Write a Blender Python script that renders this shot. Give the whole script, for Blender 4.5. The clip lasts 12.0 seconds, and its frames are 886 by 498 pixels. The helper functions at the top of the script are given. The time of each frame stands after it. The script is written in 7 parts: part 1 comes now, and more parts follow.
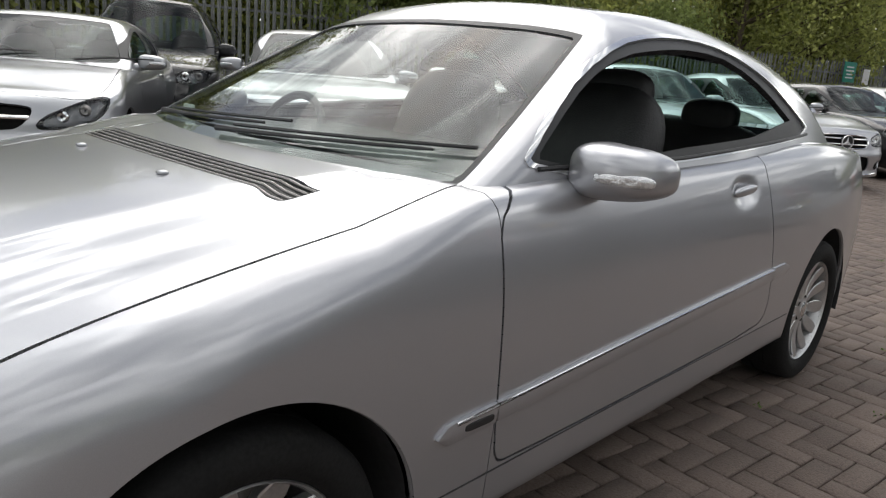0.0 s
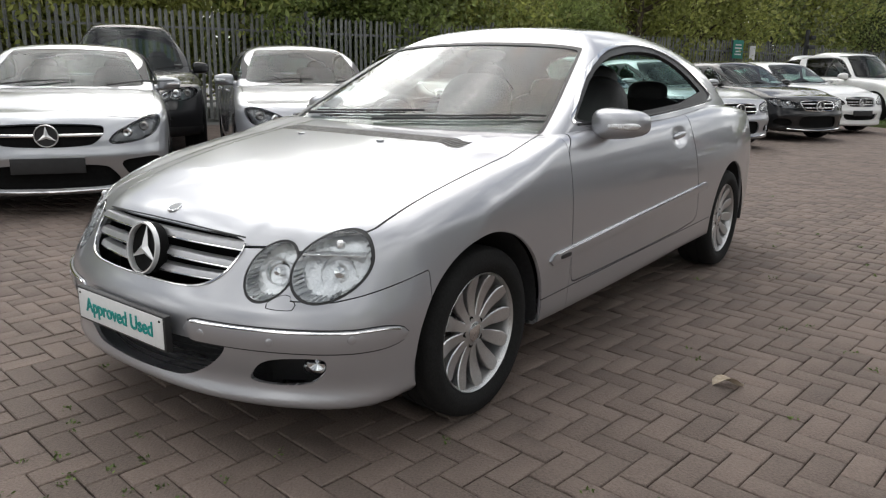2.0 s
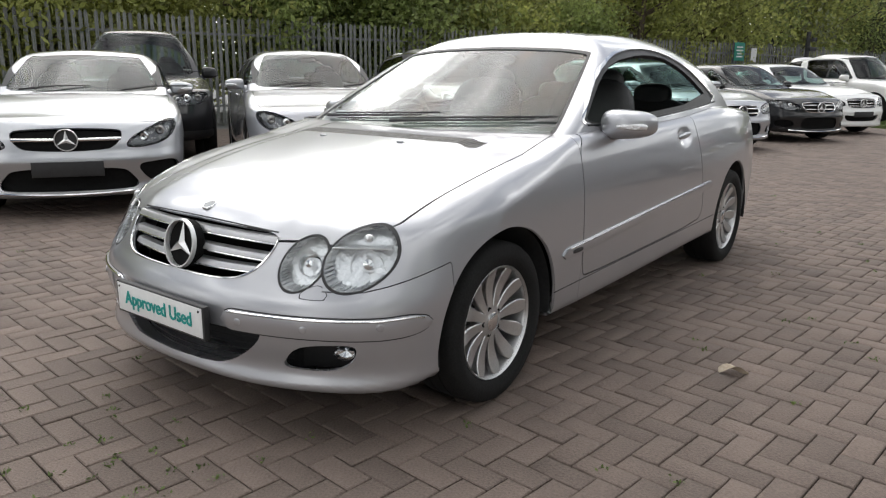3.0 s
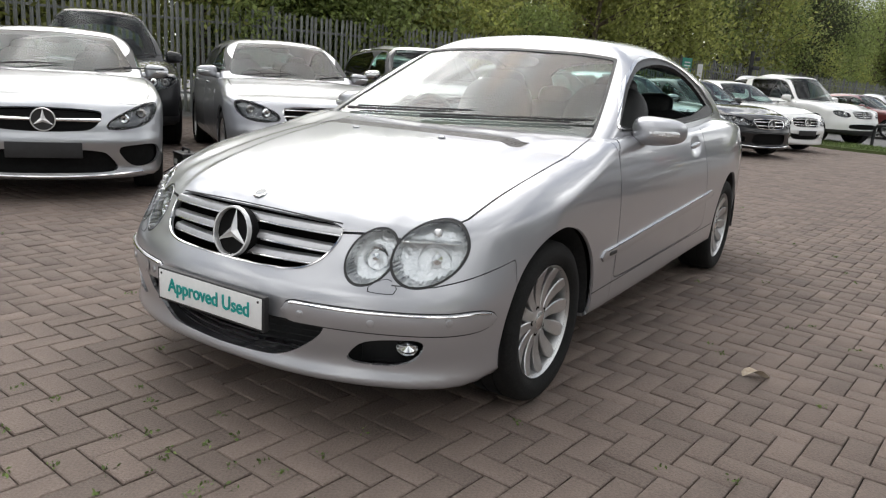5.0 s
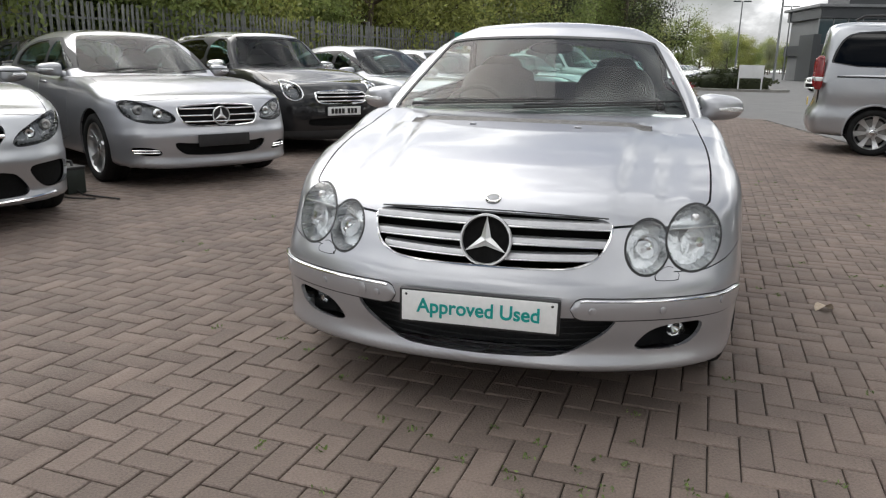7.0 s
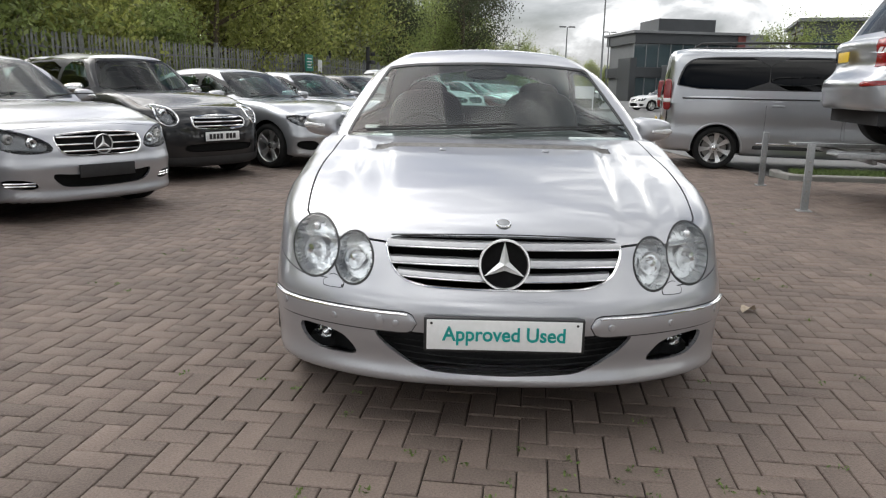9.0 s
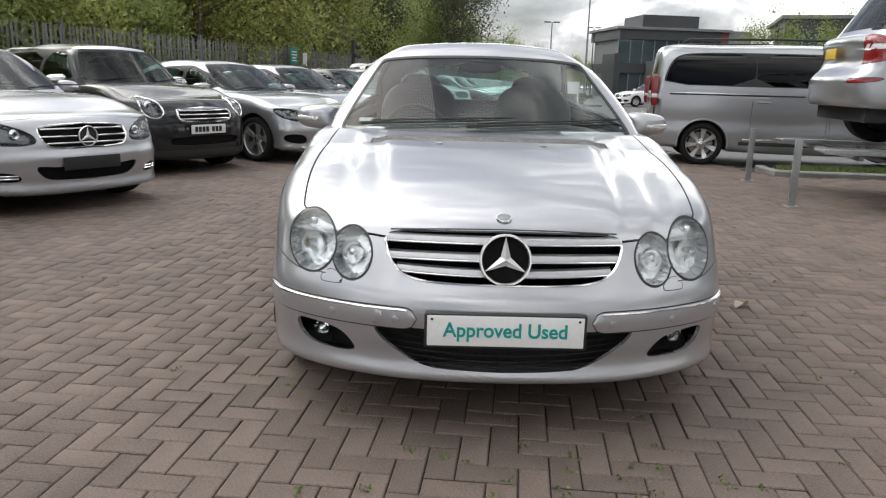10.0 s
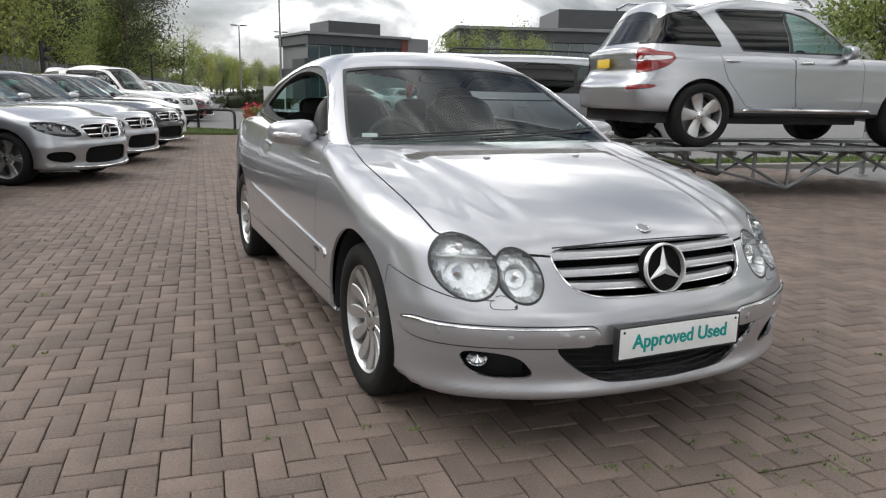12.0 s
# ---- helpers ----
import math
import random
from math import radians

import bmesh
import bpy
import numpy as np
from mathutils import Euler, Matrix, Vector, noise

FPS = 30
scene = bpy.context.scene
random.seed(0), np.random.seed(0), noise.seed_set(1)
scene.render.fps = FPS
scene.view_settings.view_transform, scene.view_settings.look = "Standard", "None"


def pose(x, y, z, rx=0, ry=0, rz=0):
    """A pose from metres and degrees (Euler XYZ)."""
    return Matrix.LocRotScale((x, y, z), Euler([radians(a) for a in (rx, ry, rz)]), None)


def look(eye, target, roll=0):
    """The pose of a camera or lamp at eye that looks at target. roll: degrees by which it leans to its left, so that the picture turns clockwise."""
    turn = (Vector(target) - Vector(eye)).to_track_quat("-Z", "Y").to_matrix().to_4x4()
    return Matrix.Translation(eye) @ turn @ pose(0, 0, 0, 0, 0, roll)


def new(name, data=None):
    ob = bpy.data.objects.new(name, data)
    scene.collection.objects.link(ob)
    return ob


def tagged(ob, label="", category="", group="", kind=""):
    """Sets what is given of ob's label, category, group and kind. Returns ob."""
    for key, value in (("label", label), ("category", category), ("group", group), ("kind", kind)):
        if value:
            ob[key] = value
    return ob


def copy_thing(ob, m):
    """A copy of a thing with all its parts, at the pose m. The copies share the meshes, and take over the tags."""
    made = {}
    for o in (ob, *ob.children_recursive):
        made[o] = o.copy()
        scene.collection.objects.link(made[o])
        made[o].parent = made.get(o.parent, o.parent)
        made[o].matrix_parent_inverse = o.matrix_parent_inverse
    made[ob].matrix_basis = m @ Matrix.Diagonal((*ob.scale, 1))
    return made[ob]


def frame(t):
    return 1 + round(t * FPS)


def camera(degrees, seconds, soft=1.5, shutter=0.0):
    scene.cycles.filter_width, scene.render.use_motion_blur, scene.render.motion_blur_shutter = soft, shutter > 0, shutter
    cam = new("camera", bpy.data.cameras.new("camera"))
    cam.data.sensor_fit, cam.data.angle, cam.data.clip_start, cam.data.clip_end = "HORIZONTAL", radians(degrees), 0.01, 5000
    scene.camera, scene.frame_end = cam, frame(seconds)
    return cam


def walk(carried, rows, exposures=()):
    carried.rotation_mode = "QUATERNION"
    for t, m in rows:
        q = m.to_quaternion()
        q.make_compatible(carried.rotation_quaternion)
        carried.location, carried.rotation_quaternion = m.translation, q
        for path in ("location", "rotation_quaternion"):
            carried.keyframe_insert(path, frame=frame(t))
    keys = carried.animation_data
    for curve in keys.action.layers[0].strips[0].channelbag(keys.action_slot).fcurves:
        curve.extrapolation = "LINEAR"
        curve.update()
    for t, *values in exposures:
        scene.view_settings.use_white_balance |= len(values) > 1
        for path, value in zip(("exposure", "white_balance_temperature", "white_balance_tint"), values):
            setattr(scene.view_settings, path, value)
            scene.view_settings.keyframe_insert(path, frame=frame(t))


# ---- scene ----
cam = camera(62.3, 12.0, soft=1.2)
PATH = [
    (0, (1.764, -0.548, 1.193), (0.432, 0.863, 0.708), 4.7),
    (0.5, (1.902, -0.950, 1.207), (0.613, 0.490, 0.694), 3.7),
    (1, (2.042, -1.370, 1.207), (0.804, 0.121, 0.708), 2.4),
    (1.5, (2.160, -1.698, 1.222), (0.938, -0.189, 0.728), 1.3),
    (2, (2.210, -2.011, 1.203), (1.035, -0.465, 0.724), 0.9),
    (2.5, (2.242, -2.128, 1.198), (1.084, -0.566, 0.729), 0.7),
    (3, (2.247, -2.164, 1.204), (1.066, -0.620, 0.734), 0.6),
    (4.8, (2.060, -2.286, 1.196), (0.933, -0.710, 0.703), 2.9),
    (5, (1.905, -2.403, 1.176), (0.863, -0.760, 0.712), 3.8),
    (5.5, (1.579, -2.543, 1.172), (0.609, -0.859, 0.701), 2.8),
    (6, (1.197, -2.731, 1.186), (0.386, -0.967, 0.706), 1.6),
    (6.5, (0.782, -2.972, 1.206), (0.153, -1.135, 0.724), 0.8),
    (7, (0.397, -3.066, 1.176), (-0.042, -1.178, 0.684), 1.2),
    (7.2, (0.255, -3.085, 1.195), (-0.063, -1.178, 0.680), 1.1),
    (8.8, (-0.168, -3.142, 1.197), (-0.211, -1.188, 0.770), 0.9),
    (9, (-0.175, -3.139, 1.192), (-0.202, -1.186, 0.761), 1.1),
    (9.5, (-0.183, -3.127, 1.193), (-0.184, -1.175, 0.756), 0.9),
    (10, (-0.230, -3.106, 1.184), (-0.213, -1.156, 0.740), 1.5),
    (10.5, (-0.513, -3.083, 1.172), (-0.334, -1.139, 0.736), 3.0),
    (11, (-0.915, -2.999, 1.172), (-0.546, -1.086, 0.720), 3.6),
    (11.5, (-1.312, -2.845, 1.190), (-0.720, -0.983, 0.759), 2.9),
    (12, (-1.724, -2.669, 1.188), (-0.913, -0.889, 0.773), 1.1),
]
walk(cam, [(t, look(eye, target, roll)) for t, eye, target, roll in PATH],
     [(0.0, -0.42), (0.6, -0.6), (1.2, -0.5), (2.5, -0.14), (5.2, -0.05), (6.3, -0.15), (9.5, -0.08), (12.0, -0.11)])

# ---- world, sun, exposure ----
SUN_AZ, SUN_EL = 312.0, 50.0          # degrees from +y towards +x, and above the horizon
sky_world = bpy.data.worlds.new("sky")
scene.world = sky_world
sky_world.use_nodes = True
wn, wl = sky_world.node_tree.nodes, sky_world.node_tree.links
wn.clear()
w_out, w_bg = wn.new("ShaderNodeOutputWorld"), wn.new("ShaderNodeBackground")
w_sky = wn.new("ShaderNodeTexSky")
w_sky.sky_type, w_sky.sun_disc = "NISHITA", False
w_sky.sun_elevation, w_sky.sun_rotation = radians(SUN_EL), radians(SUN_AZ)
w_sky.dust_density, w_sky.air_density = 3.0, 1.0
w_tc, w_map = wn.new("ShaderNodeTexCoord"), wn.new("ShaderNodeMapping")
w_map.inputs["Scale"].default_value = (1.0, 1.0, 2.6)
w_n1 = wn.new("ShaderNodeTexNoise")
w_n1.inputs["Scale"].default_value, w_n1.inputs["Detail"].default_value = 3.0, 8.0
w_n1.inputs["Roughness"].default_value, w_n1.inputs["Distortion"].default_value = 0.55, 0.5
w_r1 = wn.new("ShaderNodeValToRGB")                      # cloud cover
w_r1.color_ramp.elements[0].position, w_r1.color_ramp.elements[1].position = 0.34, 0.52
w_r2 = wn.new("ShaderNodeValToRGB")                      # grey bellies and glaring tops of the clouds
w_r2.color_ramp.elements[0].position, w_r2.color_ramp.elements[1].position = 0.40, 0.72
w_r2.color_ramp.elements[0].color = (10.5, 10.8, 11.2, 1)
w_r2.color_ramp.elements[1].color = (62, 62, 61, 1)
for where, col in ((0.47, (12.0, 12.2, 12.5, 1)), (0.54, (21, 21.2, 21.2, 1)), (0.62, (37, 37, 36.4, 1))):
    w_r2.color_ramp.elements.new(where).color = col
w_mix = wn.new("ShaderNodeMixRGB")
wl.new(w_tc.outputs["Generated"], w_map.inputs["Vector"])
wl.new(w_map.outputs["Vector"], w_n1.inputs["Vector"])
wl.new(w_n1.outputs["Fac"], w_r1.inputs["Fac"])
wl.new(w_n1.outputs["Fac"], w_r2.inputs["Fac"])
wl.new(w_r1.outputs["Color"], w_mix.inputs["Fac"])
wl.new(w_sky.outputs["Color"], w_mix.inputs["Color1"])
wl.new(w_r2.outputs["Color"], w_mix.inputs["Color2"])
# the cloud veil is brighter round the hidden sun
w_dot, w_glow, w_mul = wn.new("ShaderNodeVectorMath"), wn.new("ShaderNodeMapRange"), wn.new("ShaderNodeVectorMath")
w_dot.operation, w_mul.operation = "DOT_PRODUCT", "SCALE"
w_dot.inputs[1].default_value = (math.sin(radians(SUN_AZ)) * math.cos(radians(SUN_EL)), math.cos(radians(SUN_AZ)) * math.cos(radians(SUN_EL)), math.sin(radians(SUN_EL)))
w_glow.inputs["From Min"].default_value, w_glow.inputs["From Max"].default_value = -0.4, 1.0
w_glow.inputs["To Min"].default_value, w_glow.inputs["To Max"].default_value = 0.66, 1.15
wl.new(w_tc.outputs["Generated"], w_dot.inputs[0])
wl.new(w_dot.outputs["Value"], w_glow.inputs["Value"])
wl.new(w_mix.outputs["Color"], w_mul.inputs[0])
w_max, w_pow, w_sum = wn.new("ShaderNodeMath"), wn.new("ShaderNodeMath"), wn.new("ShaderNodeMath")
w_max.operation, w_pow.operation, w_sum.operation = "MAXIMUM", "POWER", "MULTIPLY_ADD"
w_max.inputs[1].default_value, w_pow.inputs[1].default_value, w_sum.inputs[1].default_value = 0.0, 6.0, 1.0
wl.new(w_dot.outputs["Value"], w_max.inputs[0])
wl.new(w_max.outputs[0], w_pow.inputs[0])
wl.new(w_pow.outputs[0], w_sum.inputs[0])
wl.new(w_glow.outputs[0], w_sum.inputs[2])
wl.new(w_sum.outputs[0], w_mul.inputs["Scale"])
wl.new(w_mul.outputs["Vector"], w_bg.inputs["Color"])
wl.new(w_bg.outputs["Background"], w_out.inputs["Surface"])
w_bg.inputs["Strength"].default_value = 0.083

sun_data = bpy.data.lights.new("sun", "SUN")
sun_data.energy, sun_data.angle, sun_data.color = 0.8, radians(50), (1.0, 0.96, 0.9)
sun = new("sun", sun_data)
az, el = radians(SUN_AZ), radians(SUN_EL)
sun.matrix_world = look((math.sin(az) * math.cos(el) * 50, math.cos(az) * math.cos(el) * 50, math.sin(el) * 50), (0, 0, 0))


# ---- materials ----
def node_mat(name):
    m = bpy.data.materials.new(name)
    m.use_nodes = True
    t = m.node_tree
    return m, t.nodes, t.links, t.nodes["Principled BSDF"]


def surface(name, a, b, scale=8.0, rough=(0.5, 0.7), metal=0.0, bump=0.0, fine=60.0, coat=0.0, vary=0.0, spec=0.5, coords="Object"):
    """Two-scale mottled surface between the colours a and b; vary: spread between pieces or islands."""
    m, n, l, p = node_mat(name)
    tc = n.new("ShaderNodeTexCoord")
    n1, n2, mixn = n.new("ShaderNodeTexNoise"), n.new("ShaderNodeTexNoise"), n.new("ShaderNodeMath")
    n1.inputs["Scale"].default_value, n1.inputs["Detail"].default_value = scale, 5
    n2.inputs["Scale"].default_value, n2.inputs["Detail"].default_value = fine, 4
    for k in (n1, n2):
        l.new(tc.outputs[coords], k.inputs["Vector"])
    mixn.operation = "MULTIPLY_ADD"
    l.new(n2.outputs["Fac"], mixn.inputs[0])
    mixn.inputs[1].default_value = 0.5
    half = n.new("ShaderNodeMath")
    half.operation = "MULTIPLY"
    half.inputs[1].default_value = 0.5
    l.new(n1.outputs["Fac"], half.inputs[0])
    l.new(half.outputs[0], mixn.inputs[2])
    ramp = n.new("ShaderNodeValToRGB")
    ramp.color_ramp.elements[0].position, ramp.color_ramp.elements[1].position = 0.34, 0.66
    ramp.color_ramp.elements[0].color, ramp.color_ramp.elements[1].color = (*a, 1), (*b, 1)
    l.new(mixn.outputs[0], ramp.inputs["Fac"])
    col = ramp.outputs["Color"]
    if vary:
        geo, info, add, fr = n.new("ShaderNodeNewGeometry"), n.new("ShaderNodeObjectInfo"), n.new("ShaderNodeMath"), n.new("ShaderNodeMath")
        add.operation, fr.operation = "ADD", "FRACT"
        l.new(geo.outputs["Random Per Island"], add.inputs[0])
        l.new(info.outputs["Random"], add.inputs[1])
        l.new(add.outputs[0], fr.inputs[0])
        rng = n.new("ShaderNodeMapRange")
        rng.inputs["To Min"].default_value, rng.inputs["To Max"].default_value = 1 - vary, 1 + vary
        l.new(fr.outputs[0], rng.inputs["Value"])
        hsv = n.new("ShaderNodeHueSaturation")
        l.new(rng.outputs[0], hsv.inputs["Value"])
        l.new(col, hsv.inputs["Color"])
        col = hsv.outputs["Color"]
    l.new(col, p.inputs["Base Color"])
    rr = n.new("ShaderNodeMapRange")
    rr.inputs["To Min"].default_value, rr.inputs["To Max"].default_value = rough
    l.new(n1.outputs["Fac"], rr.inputs["Value"])
    l.new(rr.outputs[0], p.inputs["Roughness"])
    p.inputs["Metallic"].default_value = metal
    p.inputs["Specular IOR Level"].default_value = spec
    if coat:
        p.inputs["Coat Weight"].default_value, p.inputs["Coat Roughness"].default_value = coat, 0.03
    if bump:
        bp = n.new("ShaderNodeBump")
        bp.inputs["Strength"].default_value, bp.inputs["Distance"].default_value = bump, 0.01
        l.new(n2.outputs["Fac"], bp.inputs["Height"])
        l.new(bp.outputs["Normal"], p.inputs["Normal"])
    return m


def car_paint(name, a, metal=0.75, rough=0.3, flake=0.12, dust=0.1, spec=0.5):
    """Metallic paint under clear coat, with fine flakes and a thin film of road dust low down in patches."""
    m, n, l, p = node_mat(name)
    tc, vor, mix = n.new("ShaderNodeTexCoord"), n.new("ShaderNodeTexNoise"), n.new("ShaderNodeMixRGB")
    vor.inputs["Scale"].default_value, vor.inputs["Detail"].default_value = 900, 2
    l.new(tc.outputs["Object"], vor.inputs["Vector"])
    mix.inputs["Color1"].default_value = (*[c * (1 - flake) for c in a], 1)
    mix.inputs["Color2"].default_value = (*[min(1, c * (1 + flake)) for c in a], 1)
    l.new(vor.outputs["Fac"], mix.inputs["Fac"])
    dn, dr, dm = n.new("ShaderNodeTexNoise"), n.new("ShaderNodeMapRange"), n.new("ShaderNodeMixRGB")
    dn.inputs["Scale"].default_value, dn.inputs["Detail"].default_value = 3.0, 6
    l.new(tc.outputs["Object"], dn.inputs["Vector"])
    dr.inputs["From Min"].default_value, dr.inputs["From Max"].default_value = 0.45, 0.8
    dr.inputs["To Max"].default_value = dust
    l.new(dn.outputs["Fac"], dr.inputs["Value"])
    l.new(dr.outputs[0], dm.inputs["Fac"])
    l.new(mix.outputs["Color"], dm.inputs["Color1"])
    dm.inputs["Color2"].default_value = (0.3, 0.28, 0.26, 1)
    l.new(dm.outputs["Color"], p.inputs["Base Color"])
    rr = n.new("ShaderNodeMapRange")
    rr.inputs["To Min"].default_value, rr.inputs["To Max"].default_value = rough - 0.03, rough + 0.06
    l.new(dn.outputs["Fac"], rr.inputs["Value"])
    l.new(rr.outputs[0], p.inputs["Roughness"])
    p.inputs["Metallic"].default_value = metal
    p.inputs["Specular IOR Level"].default_value = spec
    p.inputs["Coat Weight"].default_value, p.inputs["Coat Roughness"].default_value = 1.0, 0.04
    return m


def glass(name, tint, ior=1.5, rough=0.0):
    """A thin pane: tinted clear with Fresnel gloss."""
    m, n, l, p = node_mat(name)
    n.remove(p)
    out = n["Material Output"]
    tr, gl, mx = n.new("ShaderNodeBsdfTransparent"), n.new("ShaderNodeBsdfGlossy"), n.new("ShaderNodeMixShader")
    lw, pw, fr = n.new("ShaderNodeLayerWeight"), n.new("ShaderNodeMath"), n.new("ShaderNodeMath")
    f0 = ((ior - 1) / (ior + 1)) ** 2
    lw.inputs["Blend"].default_value = 0.5
    pw.operation, fr.operation = "POWER", "MULTIPLY_ADD"
    pw.inputs[1].default_value, fr.inputs[1].default_value, fr.inputs[2].default_value = 5.0, 1 - f0, f0
    l.new(lw.outputs["Facing"], pw.inputs[0])
    l.new(pw.outputs[0], fr.inputs[0])
    tr.inputs["Color"].default_value = (*tint, 1)
    gl.inputs["Roughness"].default_value = rough
    l.new(fr.outputs[0], mx.inputs[0])
    l.new(tr.outputs[0], mx.inputs[1])
    l.new(gl.outputs[0], mx.inputs[2])
    l.new(mx.outputs[0], out.inputs["Surface"])
    return m


def foliage(name, a, b):
    """Leaves that let part of the light through."""
    m = surface(name, a, b, 0.9, (0.45, 0.65), vary=0.4)
    n, l = m.node_tree.nodes, m.node_tree.links
    p, out = n["Principled BSDF"], n["Material Output"]
    tr, mx = n.new("ShaderNodeBsdfTranslucent"), n.new("ShaderNodeMixShader")
    l.new(p.inputs["Base Color"].links[0].from_socket, tr.inputs["Color"])
    mx.inputs[0].default_value = 0.5
    l.new(p.outputs[0], mx.inputs[1])
    l.new(tr.outputs[0], mx.inputs[2])
    l.new(mx.outputs[0], out.inputs["Surface"])
    return m


SILVER = car_paint("silver_paint", (0.435, 0.44, 0.465), metal=0.7, rough=0.3)
SILVER_DARK = car_paint("blue_silver_paint", (0.43, 0.46, 0.49))
SILVER_COOL = car_paint("cool_silver_paint", (0.42, 0.43, 0.45), metal=0.85, rough=0.29)
WHITE_PAINT = car_paint("white_paint", (0.75, 0.75, 0.74), metal=0.0, rough=0.4, flake=0.02)
BLACK_PAINT = car_paint("black_paint", (0.01, 0.01, 0.011), metal=0.0, rough=0.4, dust=0.01, spec=0.1)
RED_PAINT = car_paint("dark_red_paint", (0.12, 0.02, 0.02), metal=0.3)
BLUE_PAINT = car_paint("dark_blue_paint", (0.03, 0.045, 0.09), metal=0.4)
RUBBER = surface("tyre_rubber", (0.007, 0.007, 0.007), (0.016, 0.016, 0.016), 12, (0.75, 0.95), spec=0.25, bump=0.15, fine=120)
BLACK_PLASTIC = surface("black_plastic", (0.012, 0.012, 0.013), (0.025, 0.025, 0.026), 20, (0.45, 0.6), bump=0.05, fine=300)
DARK_LINING = surface("dark_lining", (0.015, 0.015, 0.016), (0.03, 0.03, 0.032), 9, (0.8, 0.95))
LEATHER = surface("black_leather", (0.012, 0.012, 0.013), (0.03, 0.03, 0.03), 14, (0.42, 0.6), bump=0.25, fine=220)
ALLOY = surface("wheel_alloy", (0.50, 0.50, 0.50), (0.64, 0.64, 0.64), 14, (0.25, 0.38), metal=0.85, fine=180)
EMBLEM = surface("emblem_metal", (0.7, 0.7, 0.7), (0.8, 0.8, 0.8), 6, (0.2, 0.3), metal=0.55)
CHROME = surface("chrome", (0.75, 0.75, 0.75), (0.85, 0.85, 0.85), 6, (0.06, 0.13), metal=1.0)
REFLECTOR = surface("lamp_reflector", (0.7, 0.71, 0.72), (0.86, 0.86, 0.86), 22, (0.08, 0.2), metal=0.72, fine=60, bump=0.6)
LAMP_GREY = surface("smoked_lamp_inner", (0.1, 0.1, 0.105), (0.22, 0.22, 0.225), 18, (0.15, 0.3), metal=0.7, fine=50, bump=0.4)
SILVER_SLAT = surface("grille_slat_silver", (0.46, 0.46, 0.47), (0.55, 0.55, 0.56), 10, (0.25, 0.35), metal=0.65)
DISC = surface("brake_disc_steel", (0.2, 0.19, 0.18), (0.34, 0.33, 0.32), 18, (0.35, 0.55), metal=0.9)
GLASS_CLEAR = glass("windscreen_glass", (0.74, 0.83, 0.8), 1.52)
GLASS_SCREEN = glass("parked_car_screen_glass", (0.55, 0.64, 0.61), 1.52)
GLASS_GREEN = glass("green_tinted_glass", (0.5, 0.7, 0.66), 1.6)
GLASS_DARK = glass("privacy_glass", (0.012, 0.014, 0.014), 1.45)
LENS = glass("lamp_lens", (0.93, 0.95, 0.96), 1.5)
RED_LENS = surface("red_lamp_lens", (0.16, 0.006, 0.008), (0.28, 0.012, 0.014), 30, (0.1, 0.18), coat=1.0)
AMBER = surface("amber_lens", (0.5, 0.2, 0.03), (0.6, 0.25, 0.04), 30, (0.15, 0.2), coat=1.0)
PLATE_WHITE = surface("plate_white", (0.72, 0.73, 0.72), (0.8, 0.8, 0.8), 12, (0.35, 0.45))
PLATE_YELLOW = surface("plate_yellow", (0.62, 0.42, 0.03), (0.7, 0.48, 0.05), 12, (0.35, 0.45))
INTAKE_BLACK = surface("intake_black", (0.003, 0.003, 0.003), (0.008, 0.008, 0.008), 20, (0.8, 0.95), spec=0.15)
TEAL = surface("teal_ink", (0.0, 0.26, 0.24), (0.0, 0.32, 0.29), 20, (0.4, 0.5))
INK = surface("black_ink", (0.01, 0.01, 0.01), (0.02, 0.02, 0.02), 20, (0.4, 0.5))
BRICK = surface("paving_block", (0.097, 0.073, 0.06), (0.18, 0.138, 0.116), 3.0, (0.7, 0.9), bump=0.6, fine=110, vary=0.17)
JOINT = surface("joint_sand", (0.026, 0.022, 0.018), (0.058, 0.048, 0.038), 6, (0.9, 1.0), bump=0.6, fine=150)
ASPHALT = surface("asphalt", (0.11, 0.11, 0.11), (0.17, 0.168, 0.165), 1.2, (0.75, 0.92), bump=0.4, fine=90)
CONCRETE = surface("kerb_concrete", (0.17, 0.165, 0.15), (0.29, 0.28, 0.26), 3, (0.8, 0.95), bump=0.3, fine=70)
GRASS_SOIL = surface("grass_soil", (0.05, 0.07, 0.02), (0.11, 0.14, 0.04), 2.2, (0.85, 1.0), bump=0.7, fine=60)
GRASS = surface("grass_blades", (0.06, 0.1, 0.02), (0.14, 0.19, 0.05), 4, (0.6, 0.8), vary=0.35)
STEEL_GREY = surface("galvanised_steel", (0.2, 0.21, 0.215), (0.33, 0.335, 0.34), 5, (0.4, 0.6), metal=0.55, fine=45)
FENCE_STEEL = surface("weathered_palisade_steel", (0.15, 0.155, 0.15), (0.27, 0.275, 0.265), 1.6, (0.6, 0.8), metal=0.25, fine=20, vary=0.18)
BARK = surface("bark", (0.06, 0.045, 0.03), (0.14, 0.11, 0.08), 5, (0.85, 1.0), bump=0.8, fine=30)
LEAF_A = foliage("leaves_olive", (0.22, 0.25, 0.06), (0.42, 0.43, 0.14))
LEAF_B = foliage("leaves_green", (0.15, 0.2, 0.055), (0.33, 0.38, 0.13))
LEAF_C = foliage("leaves_grey_green", (0.17, 0.19, 0.105), (0.34, 0.355, 0.22))
LEAF_D = foliage("leaves_dark", (0.03, 0.04, 0.018), (0.085, 0.1, 0.045))
